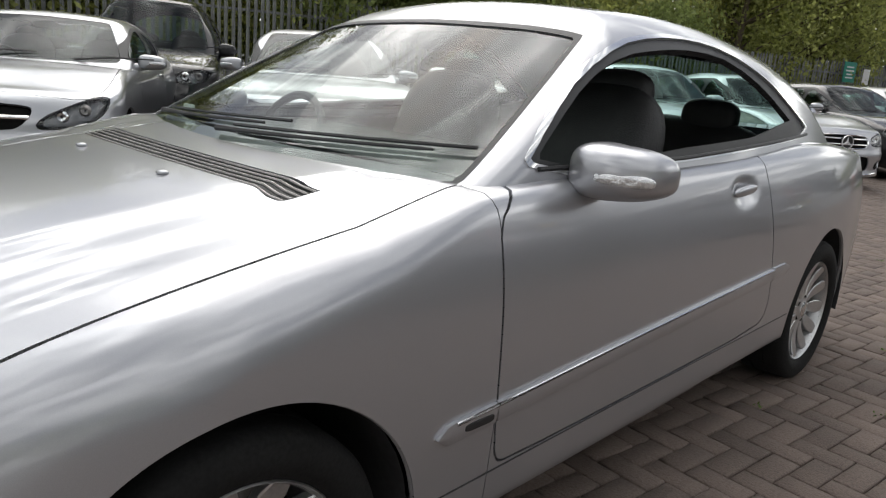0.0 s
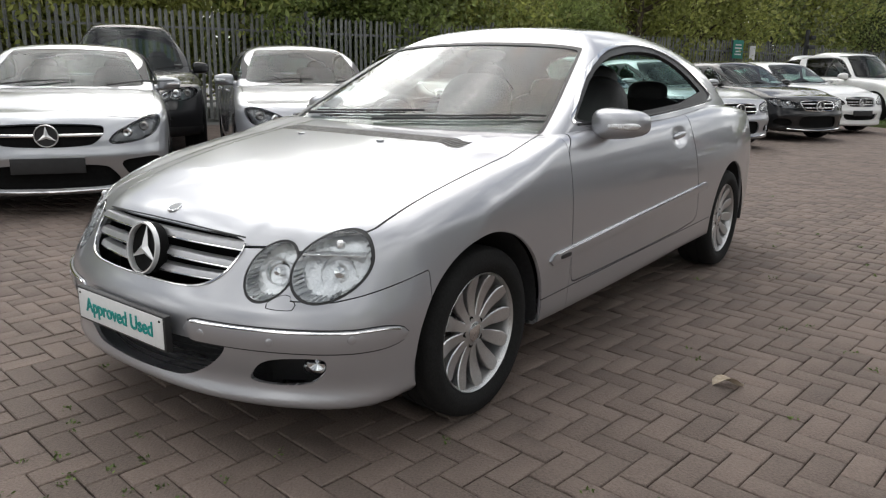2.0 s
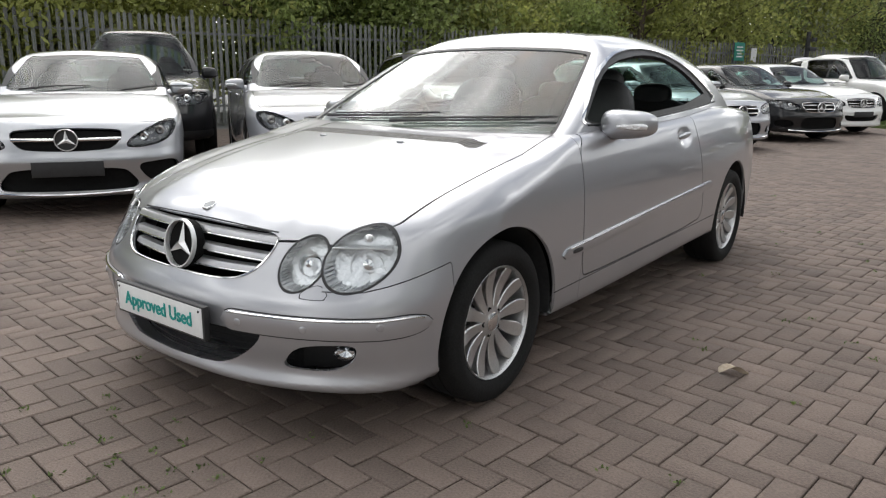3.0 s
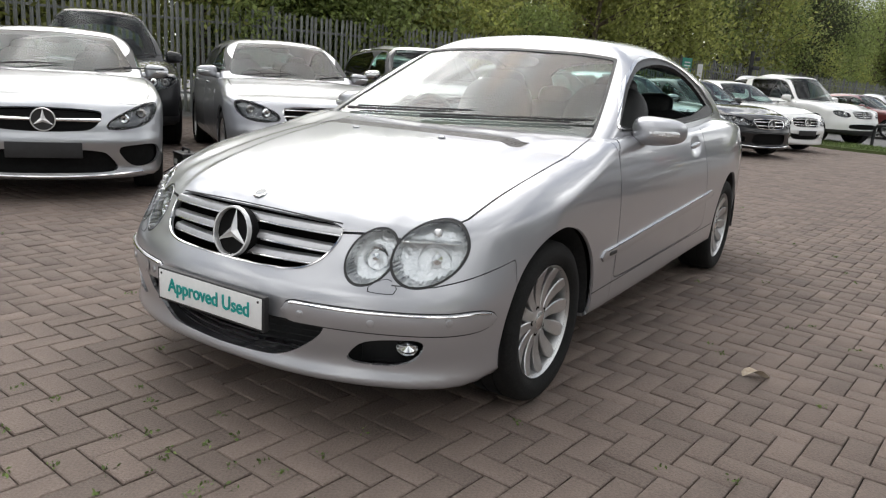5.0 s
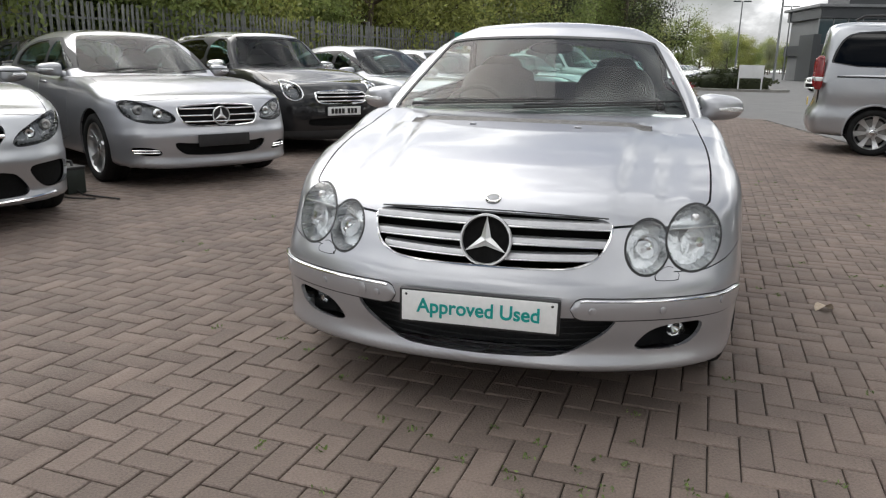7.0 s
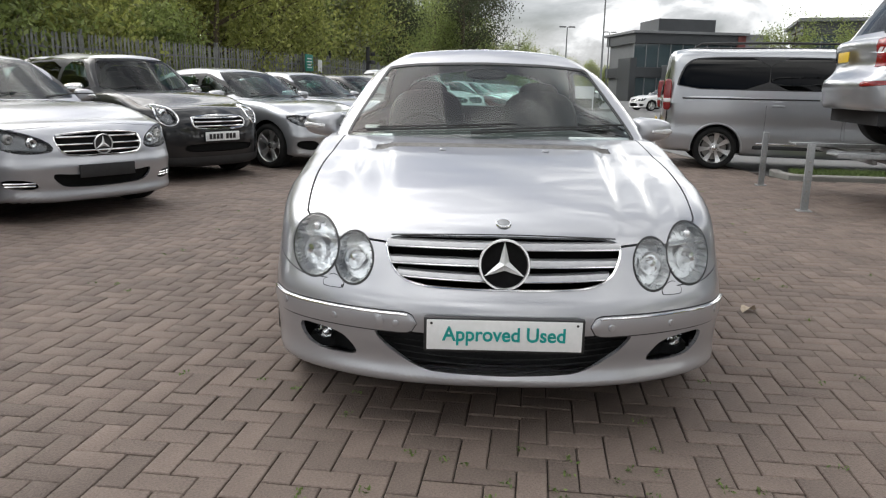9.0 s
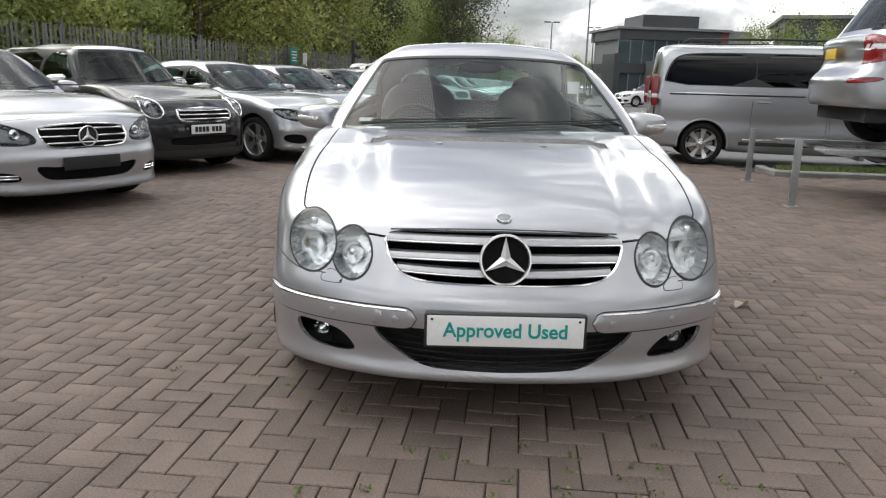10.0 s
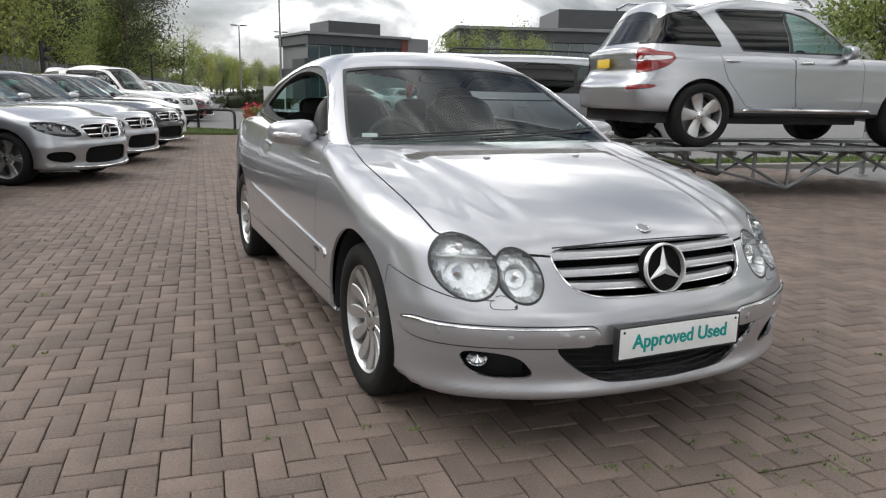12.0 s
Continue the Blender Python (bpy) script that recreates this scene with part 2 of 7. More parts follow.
TERRACOTTA = surface("terracotta", (0.22, 0.075, 0.045), (0.34, 0.13, 0.08), 7, (0.7, 0.9), bump=0.2)
PETAL = surface("red_petals", (0.35, 0.015, 0.03), (0.5, 0.04, 0.07), 10, (0.5, 0.7), vary=0.3)
SIGN_GREEN = surface("green_sign", (0.01, 0.17, 0.12), (0.015, 0.22, 0.16), 5, (0.4, 0.55))
SIGN_WHITE = surface("white_sign", (0.6, 0.6, 0.6), (0.72, 0.72, 0.72), 5, (0.4, 0.55))
CLADDING = surface("dark_cladding", (0.045, 0.048, 0.052), (0.075, 0.08, 0.085), 0.5, (0.4, 0.55), metal=0.2)
PALE_CLADDING = surface("pale_cladding", (0.15, 0.155, 0.16), (0.22, 0.225, 0.23), 0.4, (0.5, 0.65))
RED_CLADDING = surface("red_brown_cladding", (0.13, 0.035, 0.03), (0.18, 0.05, 0.042), 0.6, (0.5, 0.7))
FACADE_GLASS = surface("facade_glass", (0.03, 0.05, 0.055), (0.07, 0.1, 0.11), 0.35, (0.05, 0.12), spec=0.9)
BOX_GREEN = surface("dark_green_box", (0.009, 0.014, 0.011), (0.017, 0.024, 0.018), 14, (0.4, 0.6), bump=0.1)
DRY_LEAF = surface("dry_leaf", (0.3, 0.24, 0.17), (0.45, 0.38, 0.3), 40, (0.7, 0.9))


# ---- geometry tools: a shape is (vertices, faces) ----
def spline(xs, ys, lo=None, hi=None):
    """A smooth curve through a few knots, as a quick lookup; ends run on flat."""
    xs, ys = np.array(xs, float), np.array(ys, float)
    n = len(xs)
    h = np.diff(xs)
    a, r = np.zeros((n, n)), np.zeros(n)
    a[0, 0] = a[-1, -1] = 1
    for i in range(1, n - 1):
        a[i, i - 1], a[i, i], a[i, i + 1] = h[i - 1], 2 * (h[i - 1] + h[i]), h[i]
        r[i] = 6 * ((ys[i + 1] - ys[i]) / h[i] - (ys[i] - ys[i - 1]) / h[i - 1])
    m = np.linalg.solve(a, r)
    q = np.linspace(xs[0], xs[-1], 600)
    k = np.clip(np.searchsorted(xs, q) - 1, 0, n - 2)
    u, v = xs[k + 1] - q, q - xs[k]
    z = (m[k] * u ** 3 + m[k + 1] * v ** 3) / (6 * h[k]) + (ys[k] / h[k] - m[k] * h[k] / 6) * u + (ys[k + 1] / h[k] - m[k + 1] * h[k] / 6) * v
    return lambda t: np.interp(t, q, z)


def chaikin(poly, n=3):
    p = np.array(poly, float)
    for _ in range(n):
        q = np.roll(p, -1, axis=0)
        p = np.stack([0.75 * p + 0.25 * q, 0.25 * p + 0.75 * q], 1).reshape(-1, 2)
    return p


def sd_poly(u, v, poly):
    """Signed distance to a closed outline, negative inside."""
    u, v = np.asarray(u, float), np.asarray(v, float)
    best, inside = np.full(u.shape, 1e9), np.zeros(u.shape, bool)
    for (ax, ay), (bx, by) in zip(poly, np.roll(poly, -1, axis=0)):
        ex, ey = bx - ax, by - ay
        t = np.clip(((u - ax) * ex + (v - ay) * ey) / (ex * ex + ey * ey + 1e-12), 0, 1)
        best = np.minimum(best, np.hypot(u - ax - t * ex, v - ay - t * ey))
        if abs(ey) > 1e-12:
            inside ^= ((ay > v) != (by > v)) & (u < (v - ay) / ey * ex + ax)
    return np.where(inside, -best, best)


def rint(a, b, r):
    """Rounded meeting of two half spaces (signed distances)."""
    return np.minimum(np.maximum(a, b), -r) + np.hypot(np.maximum(a + r, 0), np.maximum(b + r, 0))


def normals(v, t):
    n = np.zeros_like(v)
    c = np.cross(v[t[:, 1]] - v[t[:, 0]], v[t[:, 2]] - v[t[:, 0]])
    for k in range(3):
        np.add.at(n, t[:, k], c)
    return n / np.maximum(np.linalg.norm(n, axis=1, keepdims=True), 1e-12)


def split(v, t, g):
    """Cuts a triangle mesh along g = 0: (vertices, triangles with g < 0, the others)."""
    s = (g < 0)[t]
    c = s.sum(1)
    ins, outs = [t[c == 3]], [t[c == 0]]
    for lone_in, pick in ((True, c == 1), (False, c == 2)):
        m = t[pick]
        if not len(m):
            continue
        k = np.argmax(s[pick] if lone_in else ~s[pick], axis=1)
        i = np.arange(len(m))
        a, b, d = m[i, k], m[i, (k + 1) % 3], m[i, (k + 2) % 3]
        e = np.concatenate([np.stack([a, b], 1), np.stack([a, d], 1)])
        es = np.sort(e, axis=1)
        uq, inv = np.unique(es, axis=0, return_inverse=True)
        inv = inv.ravel()
        g0, g1 = g[uq[:, 0]], g[uq[:, 1]]
        f = (g0 / (g0 - g1))[:, None]
        pts = v[uq[:, 0]] * (1 - f) + v[uq[:, 1]] * f
        base = len(v)
        v = np.concatenate([v, pts])
        g = np.concatenate([g, np.zeros(len(pts))])
        p, q = base + inv[:len(m)], base + inv[len(m):]
        lone, rest = np.stack([a, p, q], 1), np.concatenate([np.stack([p, b, d], 1), np.stack([p, d, q], 1)])
        (ins if lone_in else outs).append(lone)
        (outs if lone_in else ins).append(rest)
    return v, np.concatenate(ins), np.concatenate(outs)


def compact(v, t):
    u, inv = np.unique(t, return_inverse=True)
    return v[u], inv.reshape(t.shape)


def region(v, t, field, lift=0.0, rim=0.0, inside=True):
    """The part of a skin where field(vertices) < 0, lifted along its normals, its edge turned down by rim."""
    n = normals(v, t)
    v2, a, b = split(v, t, field(v))
    t2 = a if inside else b
    if len(v2) > len(v):
        n = normals(v2, np.concatenate([a, b]))
    return finish(v2, t2, n, lift, rim)


def finish(v, t, n, lift=0.0, rim=0.0):
    u, inv = np.unique(t, return_inverse=True)
    vv, nn, tt = v[u] + n[u] * lift, n[u], inv.reshape(t.shape)
    if rim:
        e = np.concatenate([tt[:, [0, 1]], tt[:, [1, 2]], tt[:, [2, 0]]])
        key = np.sort(e, axis=1)
        _, first, count = np.unique(key, axis=0, return_index=True, return_counts=True)
        e = e[first[count == 1]]
        k = np.unique(e)
        pos = {int(i): j for j, i in enumerate(k)}
        m = len(vv)
        top, low = vv[k], vv[k] - nn[k] * rim
        q = [(m + pos[int(b)], m + pos[int(a)], m + len(k) + pos[int(a)], m + len(k) + pos[int(b)]) for a, b in e]
        return np.concatenate([vv, top, low]), [tuple(f) for f in tt.tolist()] + q
    return vv, [tuple(f) for f in tt.tolist()]


def join(*shapes):
    vs, fs, k = [], [], 0
    for v, f in shapes:
        vs.append(np.asarray(v, float))
        fs += [tuple(i + k for i in q) for q in f]
        k += len(v)
    return np.concatenate(vs), fs


def moved(shape, m):
    v, f = shape
    a = np.array(m)
    flip = np.linalg.det(a[:3, :3]) < 0
    return np.asarray(v) @ a[:3, :3].T + a[:3, 3], [tuple(reversed(q)) for q in f] if flip else f


def mirrored(shape):
    v, f = shape
    return np.asarray(v) * (-1, 1, 1), [tuple(reversed(q)) for q in f]


def box(sx, sy, sz, at=(0, 0, 0), bevel=0.01):
    """A box with bevelled edges, centred at a point."""
    b = min(bevel, sx / 2.01, sy / 2.01, sz / 2.01)
    bm = bmesh.new()
    bmesh.ops.create_cube(bm, size=1)
    bmesh.ops.scale(bm, vec=(sx, sy, sz), verts=bm.verts)
    if b > 0:
        bmesh.ops.bevel(bm, geom=bm.edges[:], offset=b, segments=2, affect="EDGES", profile=0.6)
    out = from_bm(bm)
    return out[0] + np.array(at), out[1]


def from_bm(bm):
    bm.verts.index_update()
    v = np.array([x.co[:] for x in bm.verts])
    f = [tuple(x.index for x in q.verts) for q in bm.faces]
    bm.free()
    return v, f


def lathe(profile, n=32, axis="x"):
    """Turns (radius, along) pairs round an axis."""
    v, f, k = [], [], len(profile)
    for i in range(n):
        a = 2 * math.pi * i / n
        for r, h in profile:
            p = (h, r * math.cos(a), r * math.sin(a))
            v.append(p if axis == "x" else (p[1], p[2], p[0]) if axis == "z" else (p[2], p[0], p[1]))
    for i in range(n):
        j = (i + 1) % n
        for q in range(k - 1):
            f.append((i * k + q, j * k + q, j * k + q + 1, i * k + q + 1))
    return np.array(v), f


def tube(points, r, n=8, close=True):
    """A round bar along points; r: one radius or one for each point."""
    p = np.array(points, float)
    rs = np.broadcast_to(np.asarray(r, float), (len(p),))
    d = np.gradient(p, axis=0)
    d /= np.maximum(np.linalg.norm(d, axis=1, keepdims=True), 1e-9)
    up = np.array((0, 0, 1.0)) if abs(d[0][2]) < 0.9 else np.array((1.0, 0, 0))
    v, f = [], []
    for i in range(len(p)):
        s = np.cross(d[i], up)
        s /= np.linalg.norm(s)
        w = np.cross(s, d[i])
        up = w
        for k in range(n):
            a = 2 * math.pi * k / n
            v.append(p[i] + rs[i] * (math.cos(a) * s + math.sin(a) * w))
    for i in range(len(p) - 1):
        for k in range(n):
            j = (k + 1) % n
            f.append((i * n + k, i * n + j, (i + 1) * n + j, (i + 1) * n + k))
    if close:
        f += [tuple(range(n - 1, -1, -1)), tuple((len(p) - 1) * n + k for k in range(n))]
    return np.array(v), f


def prism(poly, z0, z1):
    """A flat outline in xy, made solid from z0 to z1."""
    n = len(poly)
    v = [(x, y, z0) for x, y in poly] + [(x, y, z1) for x, y in poly]
    f = [tuple(range(n - 1, -1, -1)), tuple(range(n, 2 * n))] + [(i, (i + 1) % n, n + (i + 1) % n, n + i) for i in range(n)]
    return np.array(v, float), f


def blob(sx, sy, sz, at=(0, 0, 0), e=2.5, nu=28, nv=18):
    """A rounded, slightly squared ball."""
    v, f = [], []
    def s(c):
        return math.copysign(abs(c) ** (2 / e), c)
    for j in range(nv + 1):
        b = -math.pi / 2 + math.pi * j / nv
        for i in range(nu):
            a = 2 * math.pi * i / nu
            v.append((at[0] + sx * s(math.cos(b)) * s(math.cos(a)), at[1] + sy * s(math.cos(b)) * s(math.sin(a)), at[2] + sz * s(math.sin(b))))
    for j in range(nv):
        for i in range(nu):
            k = (i + 1) % nu
            f.append((j * nu + i, j * nu + k, (j + 1) * nu + k, (j + 1) * nu + i))
    return np.array(v), f


def mesh_of(name, shape, material, smooth=True, sharp=38):
    if isinstance(shape, bmesh.types.BMesh):
        shape = from_bm(shape)
    v, f = shape
    me = bpy.data.meshes.new(name)
    me.from_pydata([tuple(p) for p in np.asarray(v).tolist()], [], [tuple(q) for q in f])
    me.materials.append(material)
    if smooth:
        me.polygons.foreach_set("use_smooth", [True] * len(me.polygons))
        if sharp:
            me.set_sharp_from_angle(angle=radians(sharp))
    me.update()
    return me


def part(name, shape, material, parent, label="", smooth=True, sharp=38):
    ob = new(name, mesh_of(name, shape, material, smooth, sharp))
    ob.parent = parent
    return tagged(ob, label)


def thing(name, m, label, category, group="", kind=""):
    ob = new(name)
    ob.empty_display_size = 0.2
    ob.matrix_world = m
    return tagged(ob, label, category, group, kind)


def solid(name, shape, material, m, label, category, group="", kind="", smooth=True, sharp=38):
    ob = new(name, mesh_of(name, shape, material, smooth, sharp))
    ob.matrix_world = m
    return tagged(ob, label, category, group, kind)


# ---- vehicles: skins cut into panels ----
# A vehicle faces -y, its left is +x, its origin lies on the ground under the front axle.
def half(y, a, b):
    return np.clip((y - a) / (b - a), 0, 1)


def lower_field(P):
    top, plan, prof, wz, wy, bot = (spline(*zip(*P[k])) for k in ("top", "plan", "prof", "wz", "wy", "bot"))
    rprof = spline(*zip(*P["rprof"]))
    bow, crown, tail, rr = P["bow"], P["crown"], P["tail"], P["rear_round"]
    ridges, dents, domes = P.get("ridges", ()), P.get("dents", ()), P.get("domes", ())
    bend, r_top, r_nose = P["bow_end"], P["r_top"], P["r_nose"]
    r_bon = P.get("r_bonnet", r_top)

    def f(x, y, z):
        ax = np.abs(x)
        k = np.clip((bend - y) / 0.9, 0, 1)
        t = top(y - bow * (ax / 0.75) ** 2 * k) - crown * (ax / 0.75) ** 2
        for x0, x1, wide, tall, y0, y1 in ridges:
            u = half(y, y0, y1)
            t = t + tall * np.exp(-np.sqrt(((ax - x0 - (x1 - x0) * u) / wide) ** 2 + 0.02)) * (1 - u) ** 1.2 * half(y, y0 - 0.3, y0)
        for x0, x1, wide, tall, y0, y1 in domes:
            u = half(y, y0, y1)
            t = t - tall * half(y, y0 - 0.12, y0 + 0.1) * (1 - half(y, y1 - 0.15, y1 + 0.1)) / (1 + np.exp(np.clip((x0 + (x1 - x0) * u - ax) / wide, -30, 30)))
        w = wz(z) * wy(y)
        for yc, zc, ry, rz, d in dents:
            w = w - d * np.exp(-(((y - yc) / ry) ** 2 + ((z - zc) / rz) ** 2) ** 2)
        r1 = r_top + (r_bon - r_top) * np.clip((P["ws_y"] - y) / 0.4, 0, 1)
        d = rint(ax - w, z - t, r1)
        d = rint(d, (plan(ax) + prof(z) - y) * 0.85, r_nose)
        d = rint(d, (y - (tail + rprof(z) - rr * (ax / 0.85) ** 3)) * 0.9, 0.08)
        return rint(d, bot(y) - z, 0.03)
    return f


def upper_field(P):
    roof, side, sy = (spline(*zip(*P[k])) for k in ("roof", "side", "side_y"))
    slope, back_slope = P["ws_slope"], P["back_slope"]

    def f(x, y, z):
        ax = np.abs(x)
        d = rint(ax - side(z) * sy(y), z - (roof(y) - P["roof_crown"] * (ax / 0.6) ** 2), P["r_roof"])
        ws = (P["ws_y"] + P["ws_bow"] * (ax / 0.7) ** 2 + (z - P["ws_z"]) * slope - y) / math.hypot(1, slope)
        bk = (y - (P["back_y"] - P["back_bow"] * (ax / 0.7) ** 2 - (z - P["back_z"]) * back_slope)) / math.hypot(1, back_slope)
        return rint(rint(d, ws, P["r_ws"]), bk, P["r_back"])
    return f


def cast(f, o, d, far):
    lo, hi = np.zeros(d.shape[:-1]), np.full(d.shape[:-1], far)
    for _ in range(34):
        mid = (lo + hi) / 2
        p = o + d * mid[..., None]
        inside = f(p[..., 0], p[..., 1], p[..., 2]) < 0
        lo, hi = np.where(inside, mid, lo), np.where(inside, hi, mid)
    return o + d * lo[..., None]


def sheet(p):
    """Triangles of a grid of points, rows by columns, with normals."""
    r, c = p.shape[:2]
    i = np.arange(r * c).reshape(r, c)
    a, b, d, e = i[:-1, :-1].ravel(), i[:-1, 1:].ravel(), i[1:, 1:].ravel(), i[1:, :-1].ravel()
    t = np.concatenate([np.stack([a, d, b], 1), np.stack([a, e, d], 1)])
    v = p.reshape(-1, 3)
    n = normals(v, t)
    return np.concatenate([v, n], 1), t


def lower_skin(P, step):
    f, zc = lower_field(P), P["axis_z"]
    yn, yt = -P["nose"] + 0.72, P["tail"] - 0.6
    th = np.radians(np.linspace(-90, 270, int(3.7 / step) // 2 * 2 + 1))
    o, d = [], []
    for b in np.radians(np.linspace(0.05, 90, int(1.1 / step))):
        o.append(np.tile((0, yn, zc), (len(th), 1)))
        d.append(np.stack([np.cos(th) * math.sin(b), np.full(len(th), -math.cos(b)), np.sin(th) * math.sin(b)], 1))
    for y in np.arange(yn + step, yt, step):
        o.append(np.tile((0, y, zc), (len(th), 1)))
        d.append(np.stack([np.cos(th), 0 * th, np.sin(th)], 1))
    for b in np.radians(np.linspace(90, 179.9, int(0.8 / step))):
        o.append(np.tile((0, yt, zc), (len(th), 1)))
        d.append(np.stack([np.cos(th) * math.sin(b), np.full(len(th), -math.cos(b)), np.sin(th) * math.sin(b)], 1))
    return sheet(cast(f, np.array(o), np.array(d), 1.6)), f


def upper_skin(P, step):
    f, zc = upper_field(P), P["up_z"]
    th = np.radians(np.linspace(-4, 184, int(2.2 / step)))
    ys = np.arange(P["ws_y"] - (P["ws_z"] - zc) * P["ws_slope"] + 0.02, P["back_y"] + (P["back_z"] - zc) * P["back_slope"] - 0.02, step)
    o = np.array([np.tile((0, y, zc), (len(th), 1)) for y in ys])
    d = np.array([np.stack([np.cos(th), 0 * th, np.sin(th)], 1)] * len(ys))
    return sheet(cast(f, o, d, 1.4)), f


def skin_part(name, v6, t, material, parent, label="", lift=0.0, rim=0.0):
    """A panel with the normals of the whole skin, so that light runs on over the joints."""
    u, inv = np.unique(t, return_inverse=True)
    v, n, tt = v6[u, :3] + v6[u, 3:] * lift, v6[u, 3:], inv.reshape(t.shape)
    n = n / np.maximum(np.linalg.norm(n, axis=1, keepdims=True), 1e-9)
    faces = tt
    me = bpy.data.meshes.new(name)
    quads = []
    if rim:
        e = np.concatenate([tt[:, [0, 1]], tt[:, [1, 2]], tt[:, [2, 0]]])
        _, first, count = np.unique(np.sort(e, axis=1), axis=0, return_index=True, return_counts=True)
        e = e[first[count == 1]]
        k, ki = np.unique(e, return_inverse=True)
        ki = ki.reshape(e.shape)
        m, q = len(v), len(k)
        en = np.cross(v[e[:, 1]] - v[e[:, 0]], n[e[:, 0]])
        rn = np.zeros((q, 3))
        np.add.at(rn, ki[:, 0], en)
        np.add.at(rn, ki[:, 1], en)
        rn /= np.maximum(np.linalg.norm(rn, axis=1, keepdims=True), 1e-9)
        quads = np.stack([m + ki[:, 1], m + ki[:, 0], m + q + ki[:, 0], m + q + ki[:, 1]], 1).tolist()
        v, n = np.concatenate([v, v[k], v[k] - n[k] * rim]), np.concatenate([n, rn, rn])
    me.from_pydata(v.tolist(), [], faces.tolist() + quads)
    me.materials.append(material)
    me.polygons.foreach_set("use_smooth", [True] * len(me.polygons))
    me.normals_split_custom_set_from_vertices(n.tolist())
    ob = new(name, me)
    ob.parent = parent
    return tagged(ob, label)


class Skin:
    """A skin from which panels are cut one after another."""
    def __init__(self, v6, t):
        self.v, self.t = v6, t

    def take(self, field, gap=0.0):
        """Cuts out where field < 0, leaving a joint of twice gap; returns the triangles."""
        p = self.v
        self.v, a, self.t = split(self.v, self.t, field(p[:, 0], p[:, 1], p[:, 2]) - gap)
        if gap:
            p = self.v
            self.v, a, _ = split(self.v, a, field(p[:, 0], p[:, 1], p[:, 2]) + gap)
        return a

    def peek(self, field):
        """The triangles where field < 0, left in place."""
        p = self.v
        self.v, a, _ = split(self.v, self.t, field(p[:, 0], p[:, 1], p[:, 2]))
        return a


def front_poly(poly, ymax, n=3):
    """A field over the nose: an outline in x (right and left alike) and z."""
    q = chaikin(poly, n) if n else np.array(poly, float)
    return lambda x, y, z: np.maximum(sd_poly(np.abs(x), z, q), (y - ymax) * 0.8)


def side_poly(poly, xmin=0.35, n=3, sgn=0):
    """A field over the flanks: an outline in y and z; sgn picks one flank."""
    q = chaikin(poly, n) if n else np.array(poly, float)

    def f(x, y, z):
        ax = np.abs(x) if sgn == 0 else x * sgn
        return np.maximum(sd_poly(y, z, q), (xmin - ax) * 0.8)
    return f


